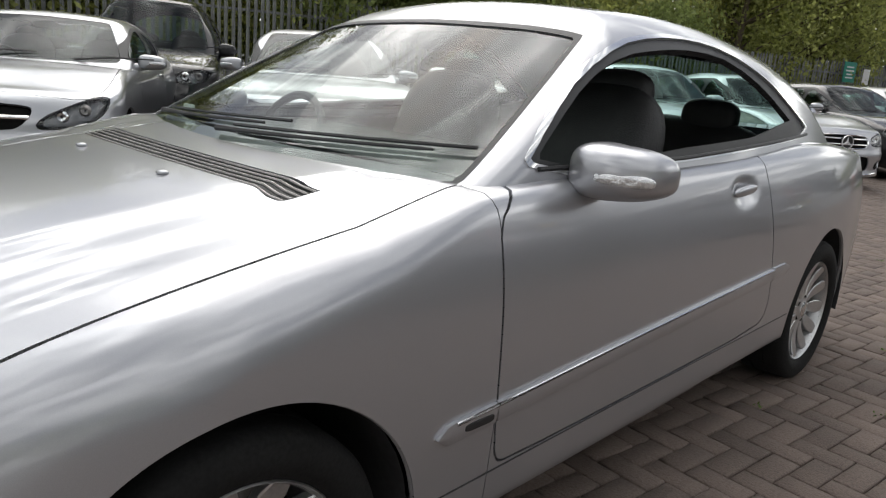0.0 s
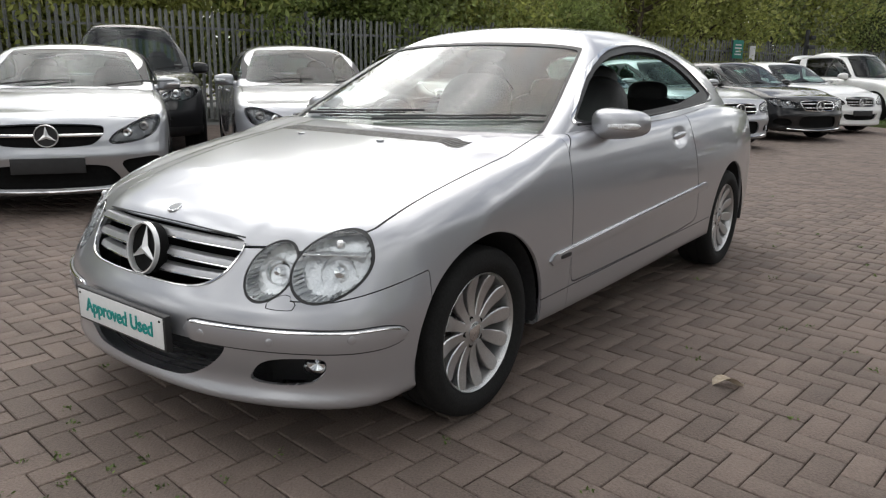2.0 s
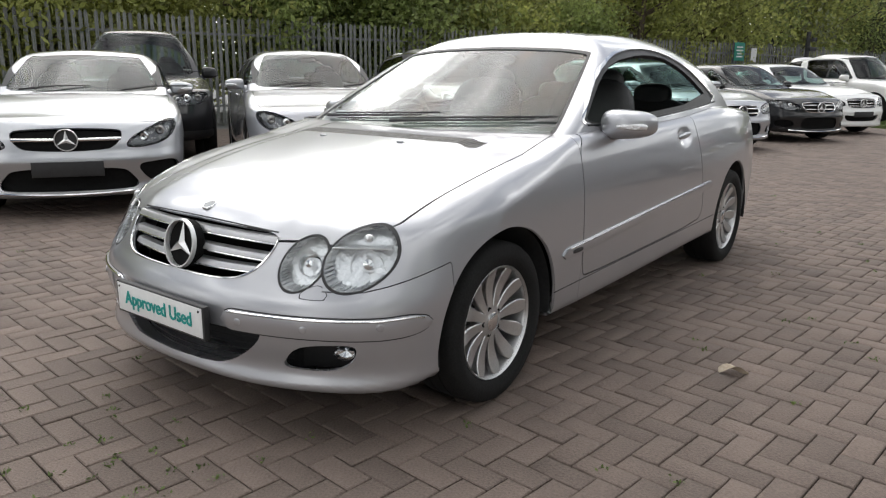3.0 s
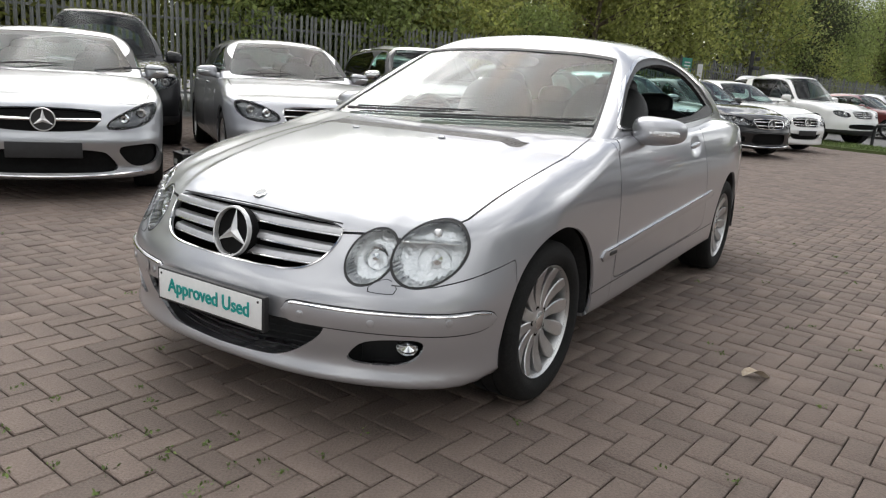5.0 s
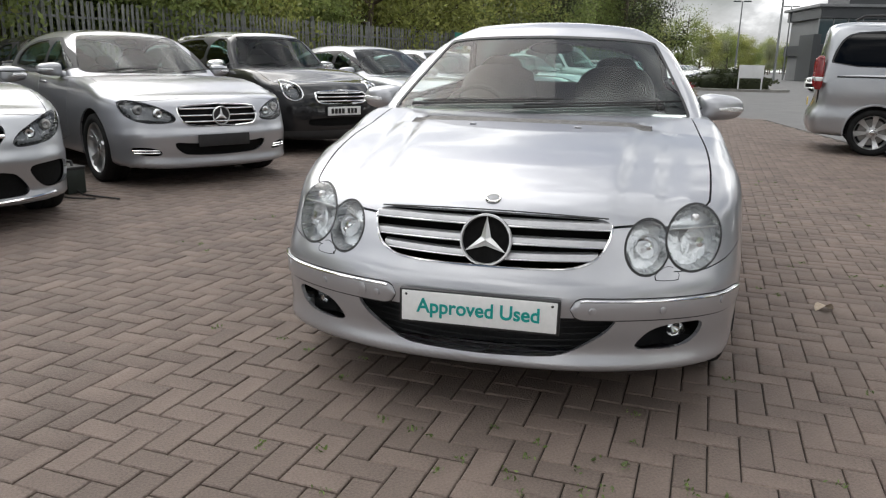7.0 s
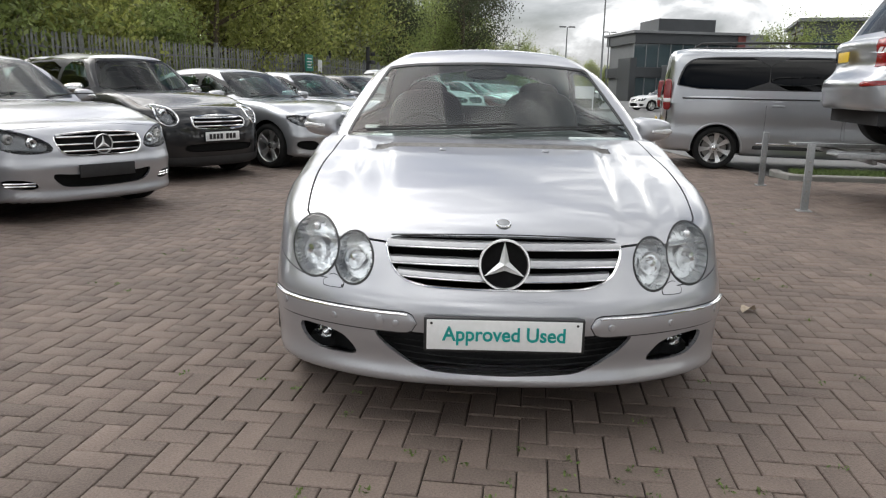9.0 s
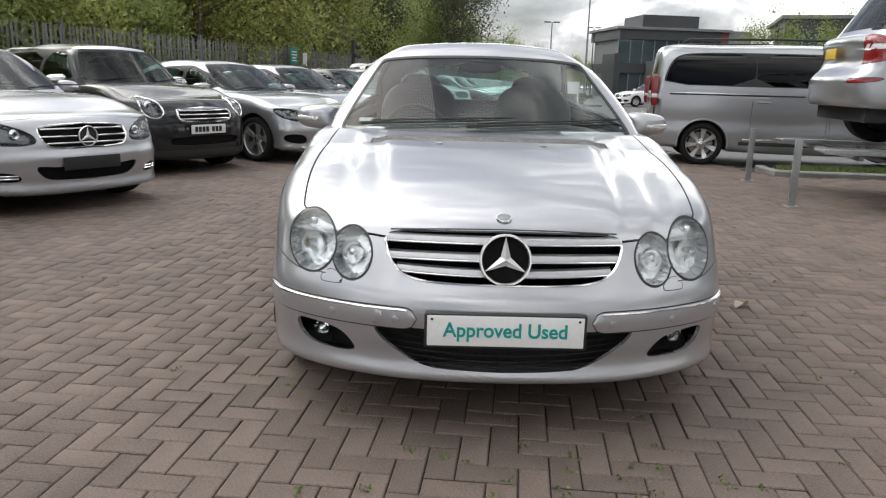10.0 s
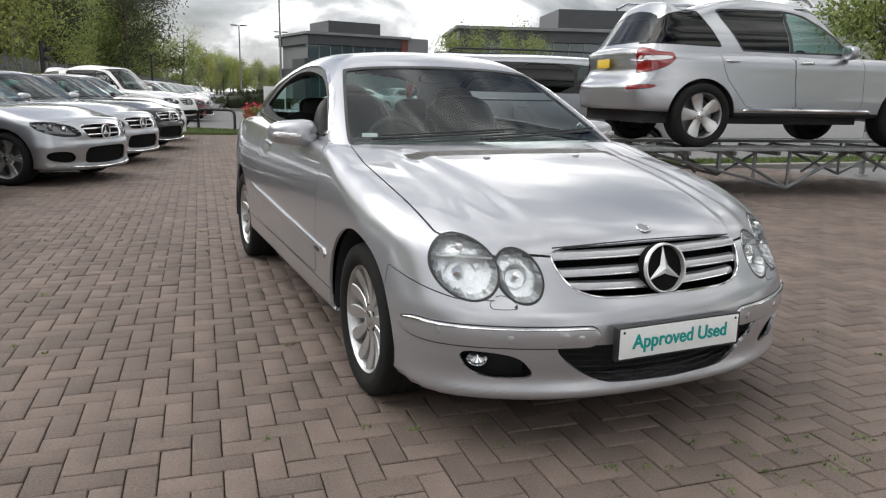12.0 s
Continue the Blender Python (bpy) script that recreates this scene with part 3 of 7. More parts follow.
def wheel_parts(parent, at, r, width, rim_r, style, sgn, name="wheel", alloy=None):
    """A wheel with its rim as the part and tyre, cap, bolts and brake disc under it; sgn: +1 on the left flank."""
    key = (r, width, rim_r, style)
    alloy = alloy or ALLOY
    if key not in WHEELS:
        w, a = width / 2, rim_r
        tyre = lathe([(a * 0.97, -w * 0.86), (a + 0.008, -w * 0.98), (a + (r - a) * 0.45, -w * 1.06), (r * 0.965, -w * 0.96), (r * 0.992, -w * 0.8), (r, -w * 0.5),
                      (r, -w * 0.33), (r - 0.006, -w * 0.31), (r - 0.006, -w * 0.27), (r, -w * 0.25), (r, w * 0.25), (r - 0.006, w * 0.27), (r - 0.006, w * 0.31), (r, w * 0.33),
                      (r, w * 0.5), (r * 0.992, w * 0.8), (r * 0.965, w * 0.96), (r * 0.93, w * 1.03), (a + (r - a) * 0.5, w * 1.07), (a + (r - a) * 0.42, w * 1.075), (a + 0.012, w * 1.0), (a + 0.004, w * 0.9), (a * 0.97, w * 0.84)], 56)
        hub_x = w * 0.72
        rim = [lathe([(a * 0.9, -w * 0.8), (a * 0.93, w * 0.2), (a * 0.955, w * 0.74), (a * 0.975, w * 0.86), (a * 1.0, w * 0.93), (a * 1.012, w * 0.9), (a * 1.0, w * 0.8), (a * 0.965, w * 0.6), (a * 0.94, -w * 0.8)], 56),
               lathe([(0.0, hub_x - 0.006), (a * 0.2, hub_x - 0.004), (a * 0.3, hub_x - 0.012), (a * 0.34, hub_x - 0.03), (a * 0.3, hub_x - 0.06)], 40)]
        n, root, tip, pair = {"twelve": (12, 0.0135, 0.0265, 0), "five": (5, 0.036, 0.056, 0), "ten": (10, 0.016, 0.016, 0), "twin5": (5, 0.015, 0.02, 0.16), "twin7": (7, 0.014, 0.017, 0.1)}[style]
        for i in range(n):
            for off in ((0,) if not pair else (-pair, pair)):
                ang = 2 * math.pi * i / n + 0.1
                v, f = [], []
                for u in np.linspace(0, 1, 7):
                    rr = a * (0.26 + 0.71 * u)
                    hw = (root + (tip - root) * min(1, u / 0.72)) * (a / 0.2) * (0.72 if u > 0.99 and not pair else 1.0)
                    x0 = hub_x - 0.012 + (w * 0.80 - hub_x + 0.012) * u - 0.012 * math.sin(math.pi * u)
                    turn = ang + off * (0.35 + 0.65 * u)
                    c, s = math.cos(turn), math.sin(turn)
                    for lx, lw in ((-0.022, -hw * 0.9), (0.0, -hw), (0.003, -hw * 0.86), (0.003, hw * 0.86), (0.0, hw), (-0.022, hw * 0.9)):
                        v.append((x0 + lx, rr * c - lw * s, rr * s + lw * c))
                for q in range(6):
                    for k in range(6):
                        j = (k + 1) % 6
                        f.append((q * 6 + k, q * 6 + j, (q + 1) * 6 + j, (q + 1) * 6 + k))
                rim.append((np.array(v), f))
        cap = lathe([(0.0, hub_x + 0.006), (a * 0.12, hub_x + 0.005), (a * 0.165, hub_x), (a * 0.17, hub_x - 0.01)], 28)
        bolts = [moved(lathe([(0.0, hub_x - 0.008), (0.010, hub_x - 0.006), (0.012, hub_x - 0.02)], 10), pose(0, a * 0.235 * math.cos(2 * math.pi * (i + 0.5) / 5), a * 0.235 * math.sin(2 * math.pi * (i + 0.5) / 5))) for i in range(5)]
        disc = lathe([(0.02, -w * 0.1), (a * 0.78, -w * 0.1), (a * 0.78, -w * 0.3), (0.02, -w * 0.3)], 40)
        back = lathe([(0.0, -w * 0.45), (a * 0.92, -w * 0.45)], 40)
        spokes = rim[2:] if style != "five" else []
        rim = rim[:2] if style != "five" else rim
        # bolts near black: the shade of their holes is put into the colour
        WHEELS[key] = [mesh_of("wheel", join(*rim), ALLOY), mesh_of("tyre", tyre, RUBBER, sharp=50), mesh_of("hub_cap", cap, CHROME),
                       [mesh_of("wheel_bolt", b, INTAKE_BLACK) for b in bolts], mesh_of("brake_disc", disc, DISC), mesh_of("brake_shield", back, DARK_LINING), [mesh_of("spoke", q, ALLOY, sharp=24) for q in spokes]]
    rim_m, tyre_m, cap_m, bolt_m, disc_m, back_m, spoke_m = WHEELS[key]
    wheel = new(name, rim_m)
    wheel.parent = parent
    wheel.matrix_basis = pose(*at, at[1] * 40, 0, 0) @ (Matrix.Identity(4) if sgn > 0 else pose(0, 0, 0, 0, 0, 180))
    for nm, me in [("tyre", tyre_m), ("hub_cap", cap_m), ("brake_disc", disc_m), ("brake_shield", back_m)] + [("wheel_bolt", b) for b in bolt_m] + [("spoke", b) for b in spoke_m]:
        c = new(nm, me)
        c.parent = wheel
    return wheel


WHEELS = {}


def star_badge(r, depth=0.012):
    """A chrome ring with a three-armed emblem, flat in xz and facing -y."""
    ring = lathe([(r, 0), (r * 0.97, -depth), (r * 0.91, -depth), (r * 0.88, 0), (r * 0.91, depth * 0.4), (r, 0)], 40, "y")
    arms = []
    for i in range(3):
        a = math.pi / 2 + 2 * math.pi * i / 3
        c, s = math.cos(a), math.sin(a)
        pts = [(r * 0.92 * c, r * 0.92 * s), (-s * r * 0.19 + c * r * 0.11, c * r * 0.19 + s * r * 0.11), (s * r * 0.19 + c * r * 0.11, -c * r * 0.19 + s * r * 0.11)]
        v = [(pts[0][0], 0, pts[0][1]), (pts[1][0], 0, pts[1][1]), (pts[2][0], 0, pts[2][1]), (0, -depth * 0.9, 0), (0, 0, 0)]
        arms.append((np.array(v), [(0, 3, 1), (0, 2, 3), (1, 3, 2), (0, 1, 2)]))
    return join(ring, *arms)


def seat_shape(cx, cy, z0, wide=0.5):
    """Cushion and backrest of a front seat."""
    cushion = moved(blob(wide / 2, 0.27, 0.09, e=4), pose(cx, cy, z0, -6))
    back = moved(blob(wide / 2, 0.085, 0.34, e=3.4), pose(cx, cy + 0.31, z0 + 0.36, -20))
    return cushion, back


def cabin(car, P, seats=True, lining=True):
    """Tub, dashboard, steering wheel and seats."""
    y0, y1, zb, hw = P.get("cabin_y", P["ws_y"] + 0.02), P["back_y"] - 0.05, P["belt_in"], P["cabin_w"]
    zf = P["floor_z"]
    v = [(-hw, y0, zf), (hw, y0, zf), (hw, y1, zf), (-hw, y1, zf), (-hw, y0, zb), (hw, y0, zb), (hw, y1, zb), (-hw, y1, zb)]
    part("cabin_lining", (np.array(v, float), [(0, 1, 2, 3), (0, 4, 5, 1), (1, 5, 6, 2), (2, 6, 7, 3), (3, 7, 4, 0)]), DARK_LINING, car, smooth=False)
    d = moved(blob(hw * 0.98, 0.26, 0.17, e=4), pose(0, y0 + 0.24, zb - 0.14))
    part("dashboard", d, BLACK_PLASTIC, car)
    part("parcel_shelf", box(hw * 1.9, 0.42, 0.03, (0, y1 - 0.2, zb - 0.03)), DARK_LINING, car)
    if not seats:
        return
    ys = P.get("seat_y", y0 + 0.95)
    for sx in (-0.36, 0.36):
        c, b = seat_shape(sx, ys, zb - 0.46)
        s = part("seat", c, LEATHER, car, "black leather front seat")
        part("backrest", b, LEATHER, s)
        h = moved(blob(0.13, 0.055, 0.1, e=3), pose(sx, ys + 0.47, zb + P.get("head_up", 0.13), -8))
        part("headrest", h, LEATHER, s)
        part("headrest_post", join(*[tube([(sx + k, ys + 0.45, zb - 0.06), (sx + k, ys + 0.47, zb + 0.1)], 0.006) for k in (-0.05, 0.05)]), CHROME, s)
    yr = P.get("rear_seat_y", y1 - 0.75)
    bench = part("rear_seat", moved(blob(hw * 0.92, 0.26, 0.1, e=5), pose(0, yr, zb - 0.46)), LEATHER, car, "black leather rear bench")
    part("backrest", moved(blob(hw * 0.9, 0.09, 0.32, e=5), pose(0, yr + 0.3, zb - 0.2, -22)), LEATHER, bench)
    for sx in (-0.36, 0.36):
        part("headrest", moved(blob(0.125, 0.05, 0.075, e=3), pose(sx, yr + 0.38, zb + P.get("rear_head_up", 0.1), -8)), LEATHER, bench)
    ring = [(0.18 * math.cos(a), 0, 0.18 * math.sin(a)) for a in np.linspace(0, 2 * math.pi, 33)]
    sw = part("steering_wheel", moved(tube(ring, 0.014, 8, False), pose(-0.36, ys - 0.42, zb - 0.06, -22)), LEATHER, car)
    part("boss", moved(join(blob(0.07, 0.03, 0.06), *[tube([(0, 0, 0), (0.17 * math.cos(a), 0, 0.17 * math.sin(a))], 0.014) for a in (0, math.pi, -math.pi / 2)]), pose(-0.36, ys - 0.4, zb - 0.06, -22)), LEATHER, sw)
    part("interior_mirror", blob(0.12, 0.02, 0.032, (0, P["ws_y"] + (P["roof_z"] - 0.12 - P["ws_z"]) * P["ws_slope"] + 0.13, P["roof_z"] - 0.14)), BLACK_PLASTIC, car)


def mirror_parts(car, P, sgn, paint, at, size=(0.115, 0.085, 0.062), indicator=True):
    cx, cy, cz = at
    v, f = blob(size[0], size[1], size[2], (0, 0, 0), 3.1)
    v = v.copy()
    v[:, 2] *= 1 + 0.25 * v[:, 0] / size[0] * -1 * 0.6
    v[:, 1] = np.where(v[:, 1] > 0, v[:, 1] * 0.55, v[:, 1])
    v[:, 1] += 0.35 * np.maximum(v[:, 0], 0)
    shape = (v + (cx, cy, cz), f)
    arm = tube([(cx - size[0] * 1.25, cy - 0.02, cz - size[2] * 0.85), (cx - size[0] * 0.9, cy - 0.01, cz - size[2] * 0.7), (cx - size[0] * 0.3, cy, cz - size[2] * 0.3)], [0.04, 0.034, 0.04], 14)
    face = moved(blob(size[0] * 0.85, 0.006, size[2] * 0.8), pose(cx + 0.005, cy + size[1] * 0.5, cz, 0, 0, 14))
    lens = moved(blob(size[0] * 0.6, 0.014, size[2] * 0.25, e=3), pose(cx + size[0] * 0.4, cy - size[1] * 0.68, cz - size[2] * 0.1, 0, 0, 24))
    flip = (lambda s: s) if sgn > 0 else mirrored
    m = part("door_mirror", flip(shape), paint, car)
    part("mirror_arm", flip(arm), paint, m)
    part("mirror_glass", flip(face), CHROME, m)
    if indicator:
        part("indicator_lens", flip(lens), REFLECTOR, m, "clear indicator lens")


def lamp_unit(car, skin, field, name="headlight", lens=None, inner=REFLECTOR, depth=0.05, ring=None, bulbs=()):
    """A lamp let into the skin: bowl behind, clear lens flush, a dark or bright rim."""
    a = skin.take(field, 0.0015)
    out = []
    for sgn in (1, -1):
        pick = a[(skin.v[a, 0].mean(1) * sgn) > 0]
        if not len(pick):
            continue
        ob = skin_part(name, skin.v, pick, lens or LENS, car, lift=0.001)
        bowl = skin.v.copy()
        c = bowl[np.unique(pick), :3].mean(0)
        shift = np.array((0, depth, 0))
        bv = np.concatenate([bowl[:, :3] * 0.94 + (c * 0.06) + shift, bowl[:, 3:]], 1)
        skin_part("reflector", bv, pick, inner, ob)
        u = np.unique(pick)
        e = np.concatenate([pick[:, [0, 1]], pick[:, [1, 2]], pick[:, [2, 0]]])
        _, first, count = np.unique(np.sort(e, axis=1), axis=0, return_index=True, return_counts=True)
        e = e[first[count == 1]]
        p, q = skin.v[e, :3], bv[e, :3]
        v = np.concatenate([p.reshape(-1, 3), q.reshape(-1, 3)])
        n = len(e) * 2
        part("lamp_housing", (v, [(2 * i, 2 * i + 1, n + 2 * i + 1, n + 2 * i) for i in range(len(e))]), BLACK_PLASTIC if inner is not REFLECTOR else inner, ob, smooth=False)
        for bx, bz, br, style in bulbs:
            yb = c[1] + 0.012
            k = moved(lathe([(br * 0.2, 0.004), (br * 0.25, -0.006), (br * 0.62, -0.012), (br * 0.9, 0.0), (br, 0.012), (br * 0.92, 0.03)], 24, "y"), pose(sgn * (abs(c[0]) + bx), yb + (0.55 * bx), c[2] + bz))
            part("lamp_projector", k, CHROME if style else DISC, ob)
        out.append(ob)
    return out


def plain_car(name, P, m, paint, label, group="", step=0.03, category="car"):
    """A parked car: skin cut into panels, lamps, grille, panes, wheels, cabin."""
    car = thing(name, m, label, category, group)
    (v6, t), lf = lower_skin(P, step)
    (u6, ut), uf = upper_skin(P, step)
    low, up = Skin(v6, t), Skin(u6, ut)
    hubs = [(0.0, P["hub_z"]), (P["wb"], P["hub_z"])]
    low.take(lambda x, y, z: np.maximum(uf(x, y, np.maximum(z, P["cut_z"])) + 0.012, P["cut_z"] - 0.1 - z))
    for hy, hz in hubs:
        low.take(lambda x, y, z: np.maximum(np.hypot(y - hy, z - hz) - P["arch_r"], (0.42 - np.abs(x))))
    for nm, kind, poly, mat, rim in P.get("holes", ()):
        f = front_poly(poly, P["wb"] / 2, 2) if kind == "front" else side_poly(poly, 0.66, 2)
        a = low.take(f, 0.002)
        for sgn in ((1, -1) if min(q[0] for q in poly) > 0.02 or kind == "side" else (0,)):
            pick = a if sgn == 0 else a[(low.v[a, 0].mean(1) * sgn) > 0]
            if len(pick):
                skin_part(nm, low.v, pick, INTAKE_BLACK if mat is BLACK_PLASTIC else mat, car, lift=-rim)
    for poly, bulbs in P.get("lamps", ()):
        lamp_unit(car, low, front_poly(poly, P["wb"] / 2, 1 if len(poly) < 12 else 2), inner=LAMP_GREY, bulbs=bulbs)
    for poly in P.get("doors", ()):
        a = low.take(side_poly(poly, 0.5, 1), 0.003)
        for sgn in (1, -1):
            pick = a[(low.v[a, 0].mean(1) * sgn) > 0]
            d = skin_part("door", low.v, pick, paint, car, rim=0.015)
            hy, hz = max(q[0] for q in poly) - 0.17, P["handle_z"]
            hx = float(cast(lf, np.array([[0, hy, hz]]), np.array([[1.0, 0, 0]]), 1.5)[0, 0])
            part("door_handle", blob(0.016, 0.095, 0.014, (sgn * (hx + 0.012), hy, hz), 3), P.get("handle_mat", paint), d)
    if "bonnet" in P:
        a = low.take(front_poly(P["bonnet"], P["ws_y"] + 0.15, 1), 0.0025) if P.get("bonnet_front") else low.take(lambda x, y, z: np.maximum(sd_poly(np.abs(x), y, chaikin(P["bonnet"], 2)), (P["axis_z"] - z)), 0.0025)
        skin_part("bonnet", low.v, a, paint, car, rim=0.012)
    if "skirt_z" in P:
        a = low.take(lambda x, y, z: z - P["skirt_z"])
        skin_part("lower_trim", low.v, a, BLACK_PLASTIC, car)
    skin_part("body", low.v, low.t, paint, car, rim=0.02)
    # panes
    pw = chaikin(P["windscreen"], 2)
    a = up.take(lambda x, y, z: np.maximum(sd_poly(np.abs(x), z, pw), (y - P["mid_y"])))
    skin_part("windscreen", up.v, a, P.get("front_glass", GLASS_SCREEN), car, lift=-0.003).visible_shadow = False
    pb = chaikin(P["backlight"], 2)
    a = up.take(lambda x, y, z: np.maximum(sd_poly(np.abs(x), z, pb), (P["mid_y"] - y)))
    skin_part("rear_window", up.v, a, P.get("rear_glass", GLASS_GREEN), car, lift=-0.003)
    for poly, gl in P["panes"]:
        a = up.take(side_poly(poly, 0.3, P.get("pane_round", 1)), 0.001)
        for sgn in (1, -1):
            pick = a[(up.v[a, 0].mean(1) * sgn) > 0]
            if len(pick):
                skin_part("side_window", up.v, pick, gl, car, lift=-0.006)
    if "dlo" in P:
        a = up.take(side_poly(P["dlo"], 0.3, P.get("pane_round", 1)))
        for sgn in (1, -1):
            skin_part("window_surround", up.v, a[(up.v[a, 0].mean(1) * sgn) > 0], BLACK_PLASTIC, car, lift=-0.001)
    if "roof_mat" in P:
        a = up.take(lambda x, y, z: P["roof_cut"] - z)
        skin_part("soft_top" if P["roof_mat"] is DARK_LINING else "roof_panel", up.v, a, P["roof_mat"], car)
    skin_part("roof", up.v, up.t, P.get("upper_paint", paint), car, rim=0.015)
    # under side, wells, wheels
    z0, hw, sill = P["sill_z"], P["hw"], P["hub_z"] + P["arch_r"]
    part("underbody", box(hw * 1.5, P["wb"] + 1.0, 0.05, (0, P["wb"] / 2, z0 + 0.05)), DARK_LINING, car)
    for hy, hz in hubs:
        for sgn in (1, -1):
            well = moved(lathe([(P["arch_r"] + 0.004, 0.02), (P["arch_r"] + 0.01, -0.42), (0.05, -0.42)], 28), pose(sgn * (hw - 0.045), hy, hz, 0, 0, 0 if sgn > 0 else 180))
            keep = [q for q in well[1] if min(well[0][i][2] for i in q) > z0 - 0.02]
            part("wheel_well", (well[0], keep), DARK_LINING, car)
            wheel_parts(car, (sgn * (hw - P["inset"]), hy, hz), P["wheel_r"], P["wheel_w"], P["rim_r"], P["style"], sgn)
    # grille slats, badge, plate
    gx, g0, g1 = P["grille_box"]
    for k, zz in enumerate(P.get("slats", ())):
        w = P["slat_w"][k]
        pts = []
        for xx in np.linspace(-w, w, 17):
            yy = float(cast(lf, np.array([[xx, 0.1, zz]]), np.array([[0, -1.0, 0]]), 2.0)[0, 1])
            pts.append((xx, yy + 0.004, zz))
        part("grille_slat", tube(pts, P.get("slat_r", 0.011), 8), P.get("slat_mat", CHROME), car)
    on = lambda x, z, out=0.0: (x, float(cast(lf, np.array([[x, 0.1, z]]), np.array([[0, -1.0, 0]]), 2.0)[0, 1]) - out, z)
    if "rim_r_chrome" in P:
        q = chaikin(P["holes"][0][2], 2)
        q = [p for p in q if p[0] > 0.0]
        q = sorted(q, key=lambda p: math.atan2(p[1] - P["star"][1] if "star" in P else p[1] - 0.72, p[0]))
        loop = [on(x, z) for x, z in q] + [on(-x, z) for x, z in reversed(q)]
        part("grille_surround", tube(loop + loop[:1], P["rim_r_chrome"], 6), CHROME, car)
    for z, w, rise in P.get("lips", ()):
        part("chrome_lip", tube([on(x, z + rise * (abs(x) / w) ** 2, 0.004) for x in np.linspace(-w, w, 25)], 0.011, 6), CHROME, car)
    for z, x0, x1 in P.get("bars", ()):
        for sgn in (1, -1):
            part("intake_bar", tube([on(sgn * x, z, -0.008) for x in np.linspace(x0, x1, 7)], 0.008, 6), CHROME, car)
    for x0, z0, rx, rz in P.get("rings", ()):
        for sgn in (1, -1):
            part("lamp_ring", tube([on(sgn * (x0 + rx * math.cos(a)), z0 + rz * math.sin(a), 0.003) for a in np.linspace(0, 2 * math.pi, 33)], 0.011, 6), CHROME, car)
    if "star" in P:
        r, zz = P["star"]
        yy = float(cast(lf, np.array([[0.0, 0.1, zz]]), np.array([[0, -1.0, 0]]), 2.0)[0, 1])
        part("emblem_disc", moved(lathe([(0.0, 0.0), (r * 0.92, 0.002), (r * 0.95, 0.012)], 32, "y"), pose(0, yy - 0.012, zz)), BLACK_PLASTIC, car)
        part("emblem", moved(star_badge(r), pose(0, yy - 0.016, zz)), EMBLEM, car, "round chrome emblem")
    if "plate" in P:
        w, h, zz, mat = P["plate"]
        yy = float(cast(lf, np.array([[0.0, 0.1, zz]]), np.array([[0, -1.0, 0]]), 2.0)[0, 1])
        pl = part("number_plate", box(w, 0.012, h, (0, yy - 0.012, zz), 0.004), mat, car)
        if mat is PLATE_WHITE:
            for bx, bw in ((-0.19, 0.042), (-0.135, 0.042), (-0.08, 0.042), (-0.025, 0.042), (0.065, 0.042), (0.12, 0.042), (0.175, 0.042)):
                part("plate_bar", box(bw, 0.004, h * 0.58, (bx, yy - 0.019, zz), 0.001), INK, pl)
    for sgn in (1, -1):
        mirror_parts(car, P, sgn, P.get("mirror_paint", paint), P["mirror_at"], P.get("mirror_size", (0.115, 0.085, 0.065)), P.get("indicator", True))
    cabin(car, P)
    for sgn in (-1, 1):
        a0 = np.array((sgn * 0.45 - 0.1, P["ws_y"] + 0.06, P["ws_z"] + 0.02))
        part("wiper", tube([a0, a0 + (0.3, 0.0, 0.035), a0 + (0.62, 0.03, 0.04)], [0.01, 0.008, 0.006], 6), BLACK_PLASTIC, car)
    return car, low, up, lf, uf


